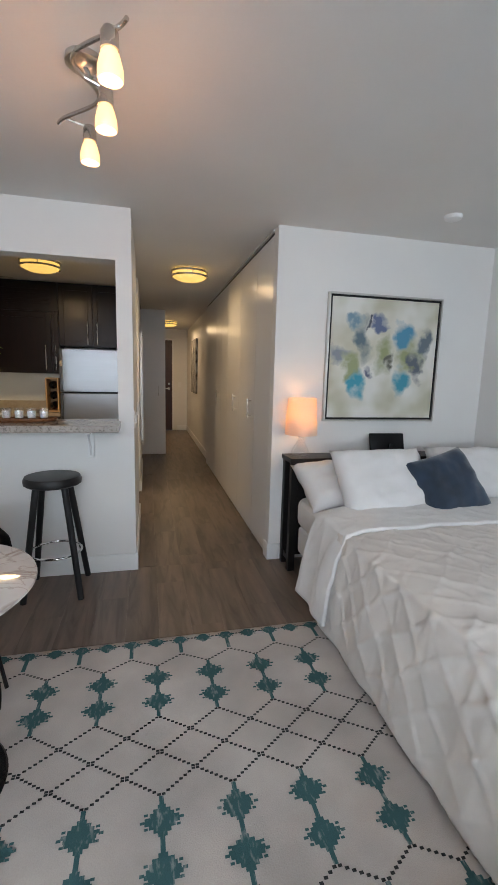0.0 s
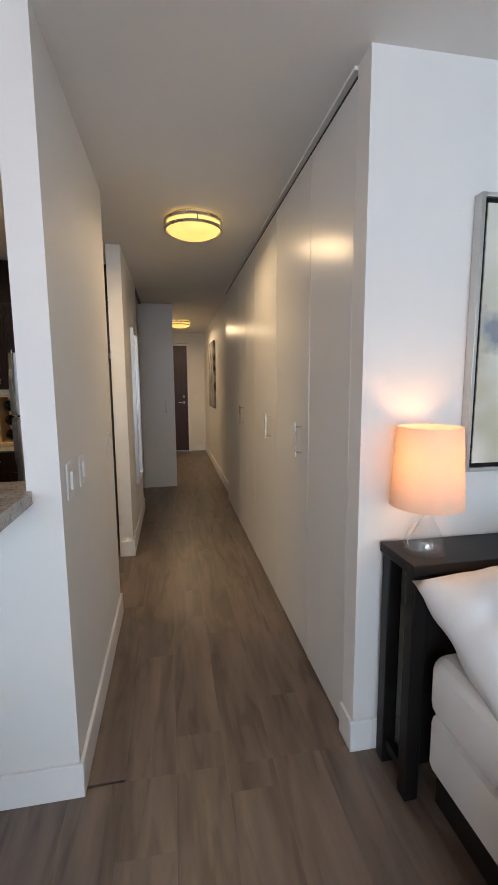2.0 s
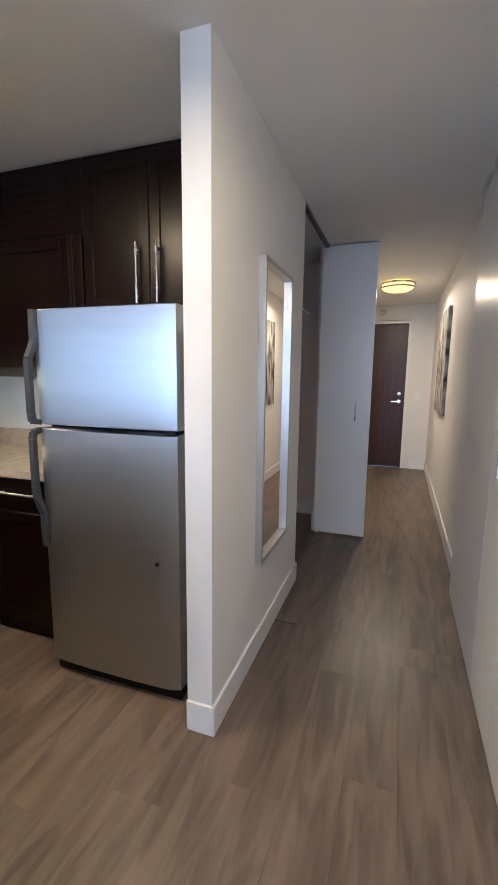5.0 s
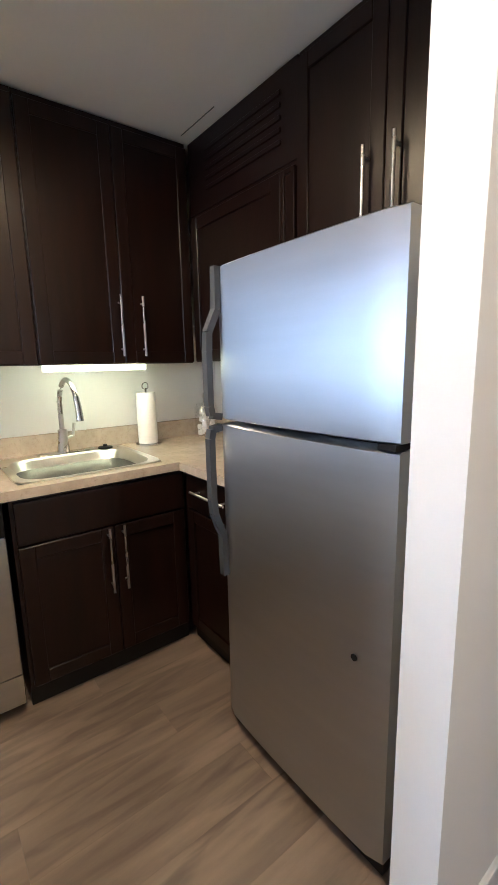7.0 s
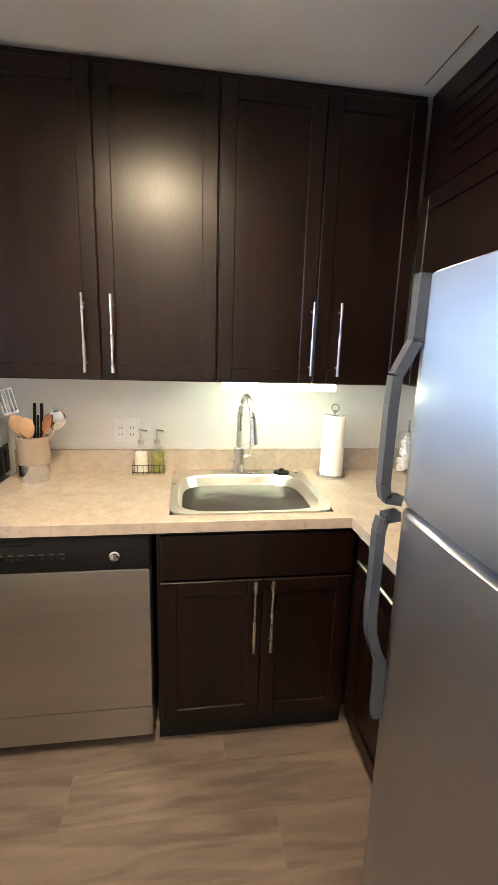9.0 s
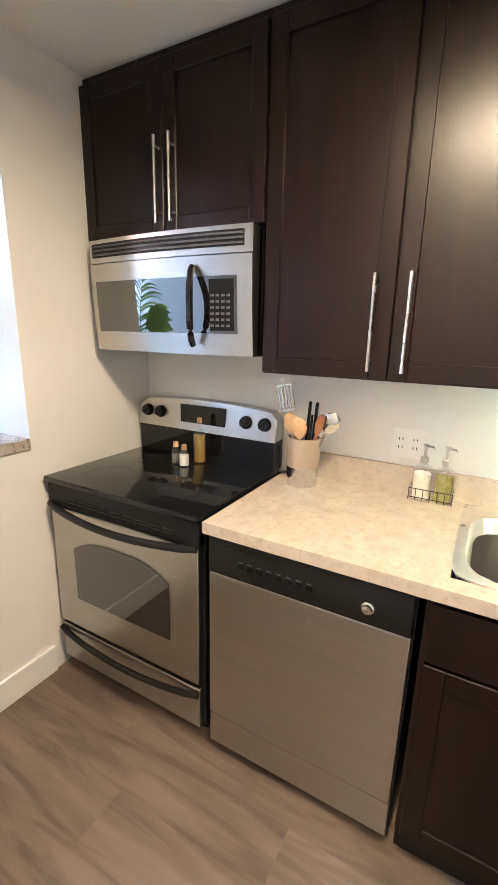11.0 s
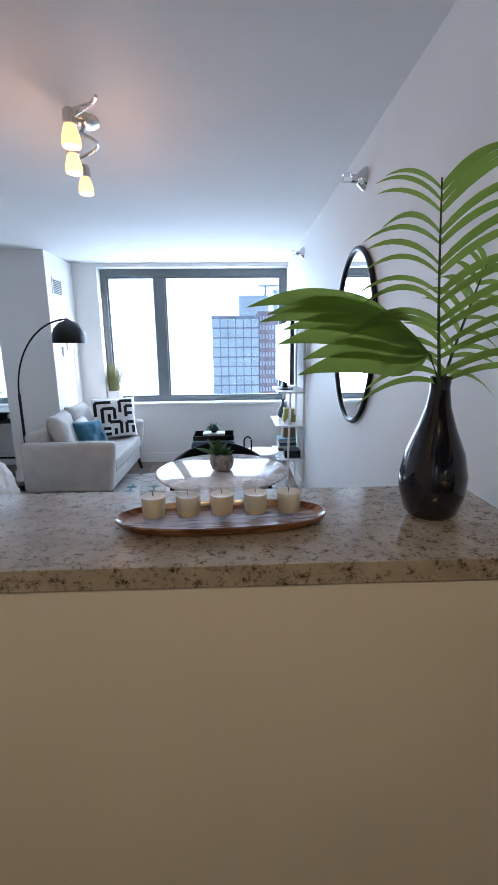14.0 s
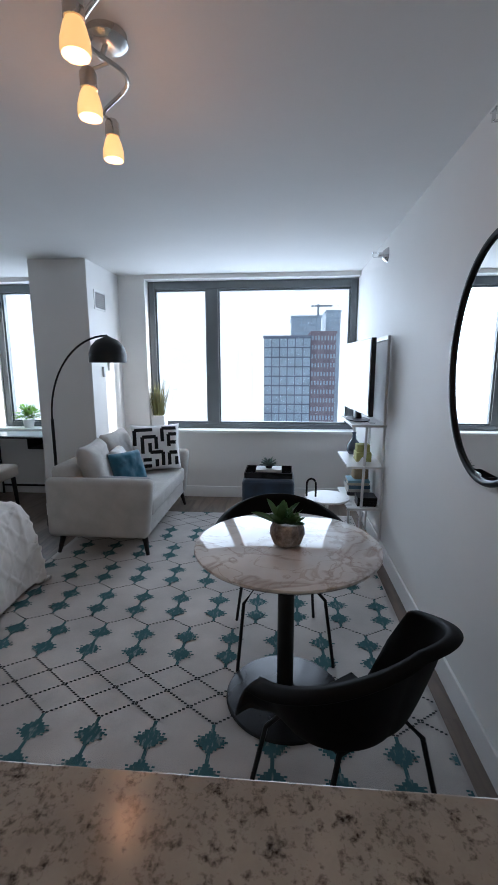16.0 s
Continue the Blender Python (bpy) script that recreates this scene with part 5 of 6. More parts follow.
BLUEG = mat("blue_grey_ceramic", (0.12, 0.15, 0.21), 0.25, vary=0.1)
simple("bottle_vase", [(0, 0), (0.04, 0), (0.062, 0.03), (0.058, 0.08), (0.02, 0.13), (0.014, 0.17), (0.018, 0.19), (0, 0.185)], BLUEG, (XL + 0.16, -3.62, 0.7185), "blue-grey ceramic bottle vase on a shelf", "vase")
YEL = mat("yellow_green_box", (0.45, 0.45, 0.16), 0.6, vary=0.05)
tagged(box("gift_box", (XL + 0.07, -3.44, 0.7185), (XL + 0.19, -3.30, 0.79), YEL, None, 0.004), "pale yellow-green box on a shelf", "box", "boxes on the shelf")
tagged(box("gift_box", (XL + 0.08, -3.43, 0.7905), (XL + 0.18, -3.32, 0.85), YEL, None, 0.004), "pale yellow-green box on a shelf", "box", "boxes on the shelf")
bl = thing("photo_block", (XL + 0.16, -3.20, 0.7185), "small white pyramid ornament on a shelf", "ornament")
bm = bmesh.new()
bmesh.ops.create_cone(bm, cap_ends=True, segments=4, radius1=0.04, radius2=0.001, depth=0.06, matrix=pose(0, 0, 0.03))
put("body", bm, TRIM, bl)
for k, (w, h, col) in enumerate(((0.20, 0.03, (0.03, 0.035, 0.05)), (0.19, 0.025, (0.5, 0.5, 0.48)), (0.18, 0.03, (0.05, 0.12, 0.18)), (0.17, 0.022, (0.55, 0.52, 0.45)), (0.18, 0.02, (0.25, 0.45, 0.55)))):
    z = 0.3885 + sum((0.0305, 0.0255, 0.0305, 0.0225, 0.0205)[:k])
    b = thing("book", (XL + 0.13, -3.55, z), "hardcover book lying in a stack on a shelf", "book", "stacked books on the shelf", rz=4 * (k % 3) - 4)
    box("cover", (-0.09, -w / 2, 0), (0.09, w / 2, h), mat("book_cover", col, 0.6), b, 0.002)
    box("pages", (-0.085, -w / 2 - 0.0, 0.004), (0.0915, w / 2 - 0.004, h - 0.004), mat("book_pages", (0.7, 0.68, 0.62), 0.9, bump=0.4, bscale=300, stretch=(1, 1, 8)), b)
tagged(box("brown_canister", (XL + 0.04, -3.66, 0.496), (XL + 0.17, -3.52, 0.64), mat("kraft", (0.40, 0.30, 0.18), 0.7), None, 0.03, 3), "tan woven box on the stacked books", "box")
for k in range(3):
    tagged(box("book", (XL + 0.04, -3.30, 0.3885 + 0.026 * k), (XL + 0.19, -3.17 + 0.01 * k, 0.413 + 0.026 * k), BLACKP, None, 0.002), "small dark book lying on a shelf", "book", "small dark books")

# television
tv = thing("television", (XL + 0.165, -3.46, 1.0385), "black flat television standing on the shelf", "television", rz=3)
box("panel", (-0.012, -0.44, 0.07), (0.024, 0.44, 0.63), BLACKG, tv, 0.006)
box("screen", (0.0245, -0.425, 0.09), (0.026, 0.425, 0.615), mat("tv_screen", (0.02, 0.02, 0.022), 0.06, vary=0.05), tv)
bm = bmesh.new()
lathe_bm(bm, [(0, 0), (0.11, 0), (0.112, 0.008), (0.04, 0.016), (0.03, 0.07), (0, 0.07)], n=32, fy=1.6, fx=0.8)
put("stand", bm, BLACKP, tv, smooth=True)

# side table with a handle
stb = thing("side_table", (-0.98, -3.15, RT), "small white round side table with a loop handle", "side table")
lathe("top", [(0, 0.44), (0.17, 0.44), (0.175, 0.448), (0.172, 0.455), (0, 0.45)], SHW, stb, n=36)
lathe("column", [(0.012, 0.44), (0.012, 0.012)], SHW, stb, n=12)
lathe("base", [(0.012, 0.016), (0.13, 0.012), (0.135, 0.0), (0, 0)], SHW, stb, n=36)
tube("loop_handle", [(0.09, 0.0, 0.45)] + [(0.09 + 0.035 * (1 - math.cos(a)), 0, 0.55 + 0.045 * math.sin(a)) for a in [math.pi * k / 10 for k in range(11)]] + [(0.16, 0, 0.45)], 0.008, BLACKP, stb, 8)

# navy chair and tray
nc = thing("ottoman_cube", (-0.50, -3.85, 0), "navy upholstered cube ottoman by the window", "ottoman")
box("cushion", (-0.24, -0.22, 0.06), (0.24, 0.22, 0.46), NAVY, nc, 0.045, 4)
for sx in (-1, 1):
    for sy in (-1, 1):
        tube("leg", [(sx * 0.19, sy * 0.17, 0), (sx * 0.18, sy * 0.16, 0.07)], 0.014, BLACKWOOD, nc, 8, 0.02)
ty = thing("black_tray", (-0.50, -3.85, 0.461), "black lacquer tray with books on the ottoman", "tray")
boxes("tray", [((-0.22, -0.16, 0), (0.22, 0.16, 0.012)), ((-0.22, -0.16, 0.012), (0.22, -0.15, 0.05)), ((-0.22, 0.15, 0.012), (0.22, 0.16, 0.05)), ((-0.22, -0.15, 0.012), (-0.21, 0.15, 0.05)), ((0.21, -0.15, 0.012), (0.22, 0.15, 0.05))], BLACKG, ty)
for k in range(2):
    tagged(box("book", (-0.62, -3.95, 0.4735 + 0.024 * k), (-0.38, -3.78, 0.496 + 0.024 * k), mat("book_dark", (0.02, 0.02, 0.025) if k == 0 else (0.6, 0.6, 0.58), 0.5), None, 0.002), "hardcover book lying on a black tray", "book", "books on the tray")
su = thing("succulent", (-0.50, -3.87, 0.521), "spiky grey-green succulent on stacked books", "plant")
lathe("pot", [(0, 0), (0.03, 0), (0.035, 0.02), (0, 0.02)], BLACKP, su, n=16)
rosette(su, 0, 0, 0.02, 22, 0.10, 0.014, 0.2, 9, mat("agave", (0.10, 0.16, 0.14), 0.5, vary=0.1))


# soft cushions
def cushion(name, w, h, d, m, loc, rot, lab, cat="cushion", group="", seed=0, crumple=0.012, n=22, child=None):
    ob = child or thing(name, loc, lab, cat, group)
    if not child:
        ob.matrix_basis = pose(*loc, *rot)

    bm = bmesh.new()
    sides = {}
    for s in (1, -1):
        for i in range(n + 1):
            for j in range(n + 1):
                u, v = -1 + 2 * i / n, -1 + 2 * j / n
                edge = i in (0, n) or j in (0, n)
                if edge and s == -1:
                    sides[s, i, j] = sides[1, i, j]
                    continue
                x = u * w / 2 * (1 - 0.07 * (1 - v * v) ** 1.0 * (abs(u) ** 6))
                y = v * h / 2 * (1 - 0.07 * (1 - u * u) ** 1.0 * (abs(v) ** 6))
                t = ((1 - u ** 4) * (1 - v ** 4)) ** 0.5
                z = s * d / 2 * t + crumple * (noise.noise((u * 2.3 + seed, v * 2.3, s)) + 0.5 * noise.noise((u * 6 + seed, v * 5, s))) * (0.3 + t)
                sides[s, i, j] = bm.verts.new((x, y, z))
        for i in range(n):
            for j in range(n):
                q = [sides[s, i, j], sides[s, i + 1, j], sides[s, i + 1, j + 1], sides[s, i, j + 1]]
                bm.faces.new(q if s == 1 else q[::-1])
    put("cover", bm, m, ob, smooth="all")
    return ob


# sofa, along the column side, facing the television
sf = thing("sofa", (0, 0, 0), "oatmeal fabric two-seat sofa with tapered dark legs", "sofa")
SX0, SX1, SY0, SY1 = 0.35, 1.20, -4.27, -2.93
bm = bmesh.new()
add_box(bm, (SX0 + 0.06, SY0 + 0.02, 0.155), (SX1 - 0.02, SY1 - 0.02, 0.30), 0.02, 3)
put("frame", bm, SOFAF, sf, smooth=True)
for y0, y1 in ((SY0, SY0 + 0.11), (SY1 - 0.11, SY1)):
    bm = bmesh.new()
    add_box(bm, (SX0, y0, 0.155), (SX1, y1, 0.625), 0.045, 4)
    for v in bm.verts:
        if v.co.z < 0.4 and v.co.x < SX0 + 0.2:
            v.co.x += 0.05 * (0.4 - v.co.z) / 0.25
    put("arm", bm, SOFAF, sf, smooth=True)
bm = bmesh.new()
add_box(bm, (SX1 - 0.20, SY0 + 0.10, 0.28), (SX1, SY1 - 0.10, 0.70), 0.05, 4)
put("backrest", bm, SOFAF, sf, smooth=True)
box("seat_cushion", (SX0 + 0.03, SY0 + 0.115, 0.30), (SX1 - 0.19, SY1 - 0.115, 0.45), SOFAF, sf, 0.04, 4)
for x, y, dx, dy in ((SX0 + 0.09, SY1 - 0.07, -0.03, 0.03), (SX1 - 0.10, SY1 - 0.07, 0.03, 0.03), (SX0 + 0.09, SY0 + 0.07, -0.03, -0.03), (SX1 - 0.10, SY0 + 0.07, 0.03, -0.03)):
    tube("leg", [(x + dx, y + dy, RT if x < 1.0 else 0.0 + RT * (x + dx < RX1)), (x, y, 0.16)], 0.014, BLACKWOOD, sf, 10, 0.024)
for y in (SY0 + 0.20, SY1 - 0.20):
    b = thing("bolster", (0.66, y, 0.53), "round oatmeal fabric bolster on the sofa", "cushion", "bolsters on the sofa")
    b.matrix_basis = pose(0.66, y, 0.525, 0, 90, 0)
    lathe("roll", [(0, -0.24), (0.06, -0.238), (0.075, -0.22), (0.078, 0), (0.075, 0.22), (0.06, 0.238), (0, 0.24)], GREYC if y > -3.5 else SOFAF, b, n=24)

cushion("back_cushion", 0.50, 0.42, 0.18, SOFAF, (0.93, -3.32, 0.645), (72, 0, -83), "oatmeal fabric loose back cushion on the sofa", "cushion", "loose back cushions", 1)
cushion("back_cushion", 0.50, 0.44, 0.18, SOFAF, (0.93, -3.80, 0.66), (72, 0, -90), "oatmeal fabric loose back cushion on the sofa", "cushion", "loose back cushions", 2)
cushion("throw_pillow", 0.32, 0.30, 0.13, TEALV, (0.72, -3.45, 0.60), (64, 0, -125), "teal velvet throw pillow on the sofa", "cushion", "throw pillows", 3)
cushion("throw_pillow", 0.30, 0.28, 0.13, LINEN, (0.82, -3.55, 0.63), (66, 0, -78), "white throw pillow behind a teal one", "cushion", "throw pillows", 5)
bwp = cushion("throw_pillow", 0.48, 0.46, 0.15, LINEN, (0.62, -3.96, 0.685), (76, 0, -158), "white throw pillow with a bold black maze print", "cushion", "throw pillows", 4, 0.006)
bm = bmesh.new()
for x0, y0, x1, y1 in ((-.20, .17, -.03, .17), (-.20, .17, -.20, .02), (-.13, .10, -.13, -.06), (-.13, .10, .0, .10), (.0, .10, .0, -.02), (-.20, -.05, -.20, -.18), (-.20, -.18, -.05, -.18), (-.13, -.12, -.05, -.12), (-.06, -.05, .06, -.05),
                       (.06, .18, .20, .18), (.06, .18, .06, .05), (.12, .12, .20, .12), (.12, .12, .12, .0), (.06, -.05, .06, -.18), (.12, -.06, .20, -.06), (.12, -.06, .12, -.18), (.19, .04, .12, .04), (.19, -.18, .19, -.10), (-.06, -.05, -.06, .04), (0.0, -.12, 0.0, -.19)):
    n = max(2, int(math.hypot(x1 - x0, y1 - y0) / 0.012))
    prev = None
    for i in range(n + 1):
        x, y = x0 + (x1 - x0) * i / n, y0 + (y1 - y0) * i / n
        px, py = (0.0, 0.017) if abs(x1 - x0) > abs(y1 - y0) else (0.017, 0.0)

        def zz(x, y):
            u, v = x / 0.24, y / 0.23
            t = (max(0.0, 1 - u ** 4) * max(0.0, 1 - v ** 4)) ** 0.5
            return 0.075 * t + 0.006 * (noise.noise((u * 2.3 + 4, v * 2.3, 1)) + 0.5 * noise.noise((u * 6 + 4, v * 5, 1))) * (0.3 + t) + 0.003
        cur = (bm.verts.new((x - px, y - py, zz(x - px, y - py))), bm.verts.new((x + px, y + py, zz(x + px, y + py))))
        if prev:
            bm.faces.new((prev[0], prev[1], cur[1], cur[0]))
        prev = cur
put("black_print", bm, mat("black_ink", (0.012, 0.012, 0.014), 0.9), bwp)

# arc floor lamp
fl = thing("arc_floor_lamp", (1.47, -3.62, 0), "black arc floor lamp with a dome shade", "floor lamp")
lathe("base", [(0, 0), (0.115, 0), (0.12, 0.01), (0.115, 0.05), (0.02, 0.058), (0, 0.058)], BLACKP, fl, n=36)
arcp = [(0, 0, 0.05), (0, 0, 1.0)] + [(-0.60 * (1 - math.cos(a)) - 0.0, 0.10 * (1 - math.cos(a)), 1.0 + 0.73 * math.sin(a)) for a in [0.5 * math.pi * k / 18 for k in range(1, 19)]]
tube("pole", arcp[:2], 0.014, BLACKP, fl, 10)
tube("arm", arcp[1:], 0.0085, BLACKP, fl, 10)
e = arcp[-1]
lathe("shade", [(0.012, 0.0), (0.03, -0.012), (0.09, -0.04), (0.135, -0.09), (0.155, -0.15), (0.155, -0.225), (0.152, -0.225), (0.151, -0.15), (0.13, -0.092), (0.085, -0.046), (0.0, -0.02)], [BLACKP], fl, (e[0], e[1], e[2]), 40)

# grass plant on the sill
GRASS = mat("grass_blade", (0.16, 0.20, 0.07), 0.6, vary=0.2, scale=20, second=(0.22, 0.17, 0.07))
gp = thing("grass_plant", (0.78, -4.66, 0.7725), "ornamental grass in a white square pot on the sill", "potted plant")
box("pot", (-0.075, -0.07, 0), (0.075, 0.07, 0.15), TRIM, gp, 0.008)
bm = bmesh.new()
for k in range(130):
    a, l = rnd.uniform(0, 6.28), rnd.uniform(0.2, 0.42)
    tilt = rnd.uniform(0.02, 0.32)
    strip_leaf(bm, Vector((rnd.uniform(-0.05, 0.05), rnd.uniform(-0.045, 0.045), 0.14)), Vector((math.cos(a) * tilt, math.sin(a) * tilt * 0.6, 1)), l, 0.003, 0.0, up=Vector((math.sin(a), math.cos(a), 0.2)), n=3)
tagged(put("grass_blades", bm, GRASS, gp, smooth="all"), kind="stuff")

# desk, bench and plant by the second window
dk2 = thing("desk", (2.22, -4.36, 0), "glass-topped desk with a black metal frame", "desk")
box("top", (-0.48, -0.20, 0.735), (0.46, 0.20, 0.747), mat("desk_glass", (0.55, 0.60, 0.60), 0.05, vary=0.02), dk2, 0.002)
bm = bmesh.new()
for x in (-0.46, 0.44):
    tube_bm(bm, [(x, -0.18, 0), (x, -0.18, 0.734), (x, 0.18, 0.734), (x, 0.18, 0)], 0.012, 8)
tube_bm(bm, [(-0.46, -0.18, 0.10), (0.44, -0.18, 0.10)], 0.012, 8)
tube_bm(bm, [(-0.46, 0.18, 0.724), (0.44, 0.18, 0.724)], 0.010, 8)
put("frame", bm, BLACKP, dk2, smooth=True)
boxes("tray", [((-0.42, -0.15, 0.60), (-0.12, 0.16, 0.61)), ((-0.42, -0.15, 0.61), (-0.41, 0.16, 0.73)), ((-0.13, -0.15, 0.61), (-0.12, 0.16, 0.73))], BLACKP, dk2)
bn = thing("bench", (2.40, -3.78, 0), "beige upholstered bench with dark wooden legs", "bench")
box("seat", (-0.32, -0.22, 0.36), (0.32, 0.22, 0.49), mat("beige_fabric", (0.52, 0.45, 0.38), 0.95, vary=0.05, bump=0.3, bscale=400), bn, 0.035, 4)
for sx in (-1, 1):
    for sy in (-1, 1):
        tube("leg", [(sx * 0.29, sy * 0.19, 0), (sx * 0.27, sy * 0.17, 0.37)], 0.015, BLACKWOOD, bn, 8, 0.024)
FERN = leaf_mat("fern_green", (0.10, 0.28, 0.04), (0.30, 0.55, 0.08))
fp = thing("fern_plant", (2.33, -4.63, 0.7725), "bushy bright green plant in a white pot on the sill", "potted plant")
lathe("pot", [(0, 0), (0.05, 0), (0.065, 0.10), (0.06, 0.10), (0, 0.09)], TRIM, fp, n=24)
bm = bmesh.new()
for k in range(150):
    a, e = rnd.uniform(0, 6.28), rnd.uniform(0.1, 1.4)
    d = Vector((math.cos(a) * math.cos(e), math.sin(a) * math.cos(e) * 0.6, math.sin(e)))
    strip_leaf(bm, Vector((0, 0, 0.11)) + d * rnd.uniform(0.02, 0.15), d + Vector((rnd.uniform(-.5, .5), rnd.uniform(-.5, .5), 0)), rnd.uniform(0.05, 0.10), 0.016, 0.4, n=4)
tagged(put("foliage", bm, FERN, fp, smooth="all"), kind="stuff")

# air vent and switches
vn = thing("air_vent", (1.164, -4.10, 2.10), "white louvred air vent grille on the column", "vent")
boxes("frame", [((-0.008, -0.13, -0.09), (-0.0005, 0.13, -0.075)), ((-0.008, -0.13, 0.075), (-0.0005, 0.13, 0.09)), ((-0.008, -0.13, -0.075), (-0.0005, -0.115, 0.075)), ((-0.008, 0.115, -0.075), (-0.0005, 0.13, 0.075))], TRIM, vn)
boxes("slat", [((-0.006, -0.115, -0.07 + 0.018 * k), (-0.0005, 0.115, -0.06 + 0.018 * k)) for k in range(8)], GREYP, vn)
for y, z in ((-4.24, 1.48), (-4.10, 1.42)):
    b = thing("thermostat", (1.164, y, z), "small white wall control on the column", "switch", "column wall controls")
    box("case", (-0.022, -0.035, -0.05), (-0.0005, 0.035, 0.05), TRIM, b, 0.004)
smk = thing("smoke_detector", (1.98, -0.49, C), "white round ceiling smoke detector", "detector")
lathe("case", [(0, -0.03), (0.035, -0.03), (0.05, -0.022), (0.055, -0.001), (0, -0.001)], TRIM, smk, n=28)

# ---- bed corner ----
cs = thing("console_headboard", (0, 0, 0), "dark wood console table used as a headboard", "console table")
boxes("top", [((1.06, -0.235, 0.80), (2.70, -0.02, 0.835))], BLACKWOOD, cs, 0.004)
for x in (1.07, 2.64):
    boxes("leg", [((x, -0.075, 0), (x + 0.05, -0.025, 0.80)), ((x, -0.23, 0.0), (x + 0.05, -0.18, 0.80)), ((x + 0.01, -0.18, 0.06), (x + 0.04, -0.075, 0.10))], BLACKWOOD, cs, 0.004)
box("panel", (1.12, -0.215, 0.12), (2.64, -0.19, 0.80), BLACKWOOD, cs)

la = thing("table_lamp", (1.165, -0.125, 0.8355), "lit table lamp with a linen drum shade on clear glass", "table lamp")
lathe("base", [(0, 0.0), (0.066, 0), (0.068, 0.006), (0.067, 0.03), (0.055, 0.06), (0.032, 0.10), (0.022, 0.125), (0.02, 0.14)], GLASS, la, n=36, label="clear blown glass base")
lathe("collar", [(0.021, 0.138), (0.021, 0.165), (0.01, 0.17), (0.01, 0.20), (0, 0.2)], NICKEL, la, n=16)
tube("cord", [(0.0, 0.0, 0.14), (-0.02, 0.01, 0.09), (-0.05, 0.02, 0.03), (-0.04, 0.03, 0.012)], 0.002, TRIM, la, 6)
lathe("shade", [(0.101, 0.418), (0.117, 0.157), (0.115, 0.157), (0.099, 0.418)], SHADE, la, n=48, label="warm glowing linen drum shade")
bm = bmesh.new()
lathe_bm(bm, [(0.0, 0.19), (0.02, 0.2), (0.028, 0.24), (0.02, 0.27), (0, 0.275)], n=16)
put("bulb", bm, BULBG, la, smooth=True)
ck = thing("clock_dock", (1.87, -0.125, 0.8355), "black clock speaker standing on the console", "clock")
bm = bmesh.new()
add_box(bm, (-0.14, -0.015, 0.0), (0.14, 0.015, 0.155), 0.006, 2)
for v in bm.verts:
    v.co.y += v.co.z * 0.25
put("body", bm, BLACKP, ck, smooth=True)
boxes("dock", [((-0.06, -0.075, 0), (0.06, -0.01, 0.025)), ((-0.02, -0.05, 0.025), (0.02, -0.035, 0.085))], BLACKG, ck, 0.004)

# painting
PAINT = bpy.data.materials.new("abstract_paint")
PAINT.use_nodes = True
pn, pl = PAINT.node_tree.nodes, PAINT.node_tree.links
pc = pn.new("ShaderNodeTexCoord")
warp = pn.new("ShaderNodeTexNoise")
warp.inputs["Scale"].default_value, warp.inputs["Detail"].default_value = 7.0, 5
pl.new(pc.outputs["Object"], warp.inputs["Vector"])
wm = pn.new("ShaderNodeVectorMath")
wm.operation = "MULTIPLY_ADD"
wm.inputs[1].default_value = (0.30, 0.0, 0.30)
pl.new(warp.outputs["Color"], wm.inputs[0]), pl.new(pc.outputs["Object"], wm.inputs[2])
bg = pn.new("ShaderNodeTexNoise")
bg.inputs["Scale"].default_value = 3.5
pl.new(pc.outputs["Object"], bg.inputs["Vector"])
br = pn.new("ShaderNodeValToRGB")
br.color_ramp.elements[0].color, br.color_ramp.elements[1].color = (0.52, 0.50, 0.38, 1), (0.74, 0.73, 0.68, 1)
br.color_ramp.elements[0].position, br.color_ramp.elements[1].position = 0.35, 0.62
pl.new(bg.outputs["Fac"], br.inputs[0])
last = br.outputs[0]
BLOBS = [(-.26, .27, .05, .05, .15, .27, .36), (-.05, .27, .06, .035, .10, .14, .27), (-.12, .25, .02, .02, .06, .07, .10), (.15, .18, .075, .085, .05, .26, .42), (-.18, .14, .055, .13, .10, .16, .20), (.33, .12, .05, .10, .10, .14, .18),
         (-.35, .02, .075, .05, .22, .25, .30), (.0, .04, .07, .11, .28, .31, .14), (.22, .02, .10, .10, .28, .31, .14), (-.27, -.06, .055, .09, .30, .33, .16), (-.22, -.17, .055, .10, .02, .30, .42), (.15, -.17, .065, .10, .02, .28, .40),
         (-.12, -.07, .03, .05, .09, .10, .18), (.27, -.05, .04, .09, .10, .12, .16), (.06, .0, .03, .04, .10, .10, .08)]
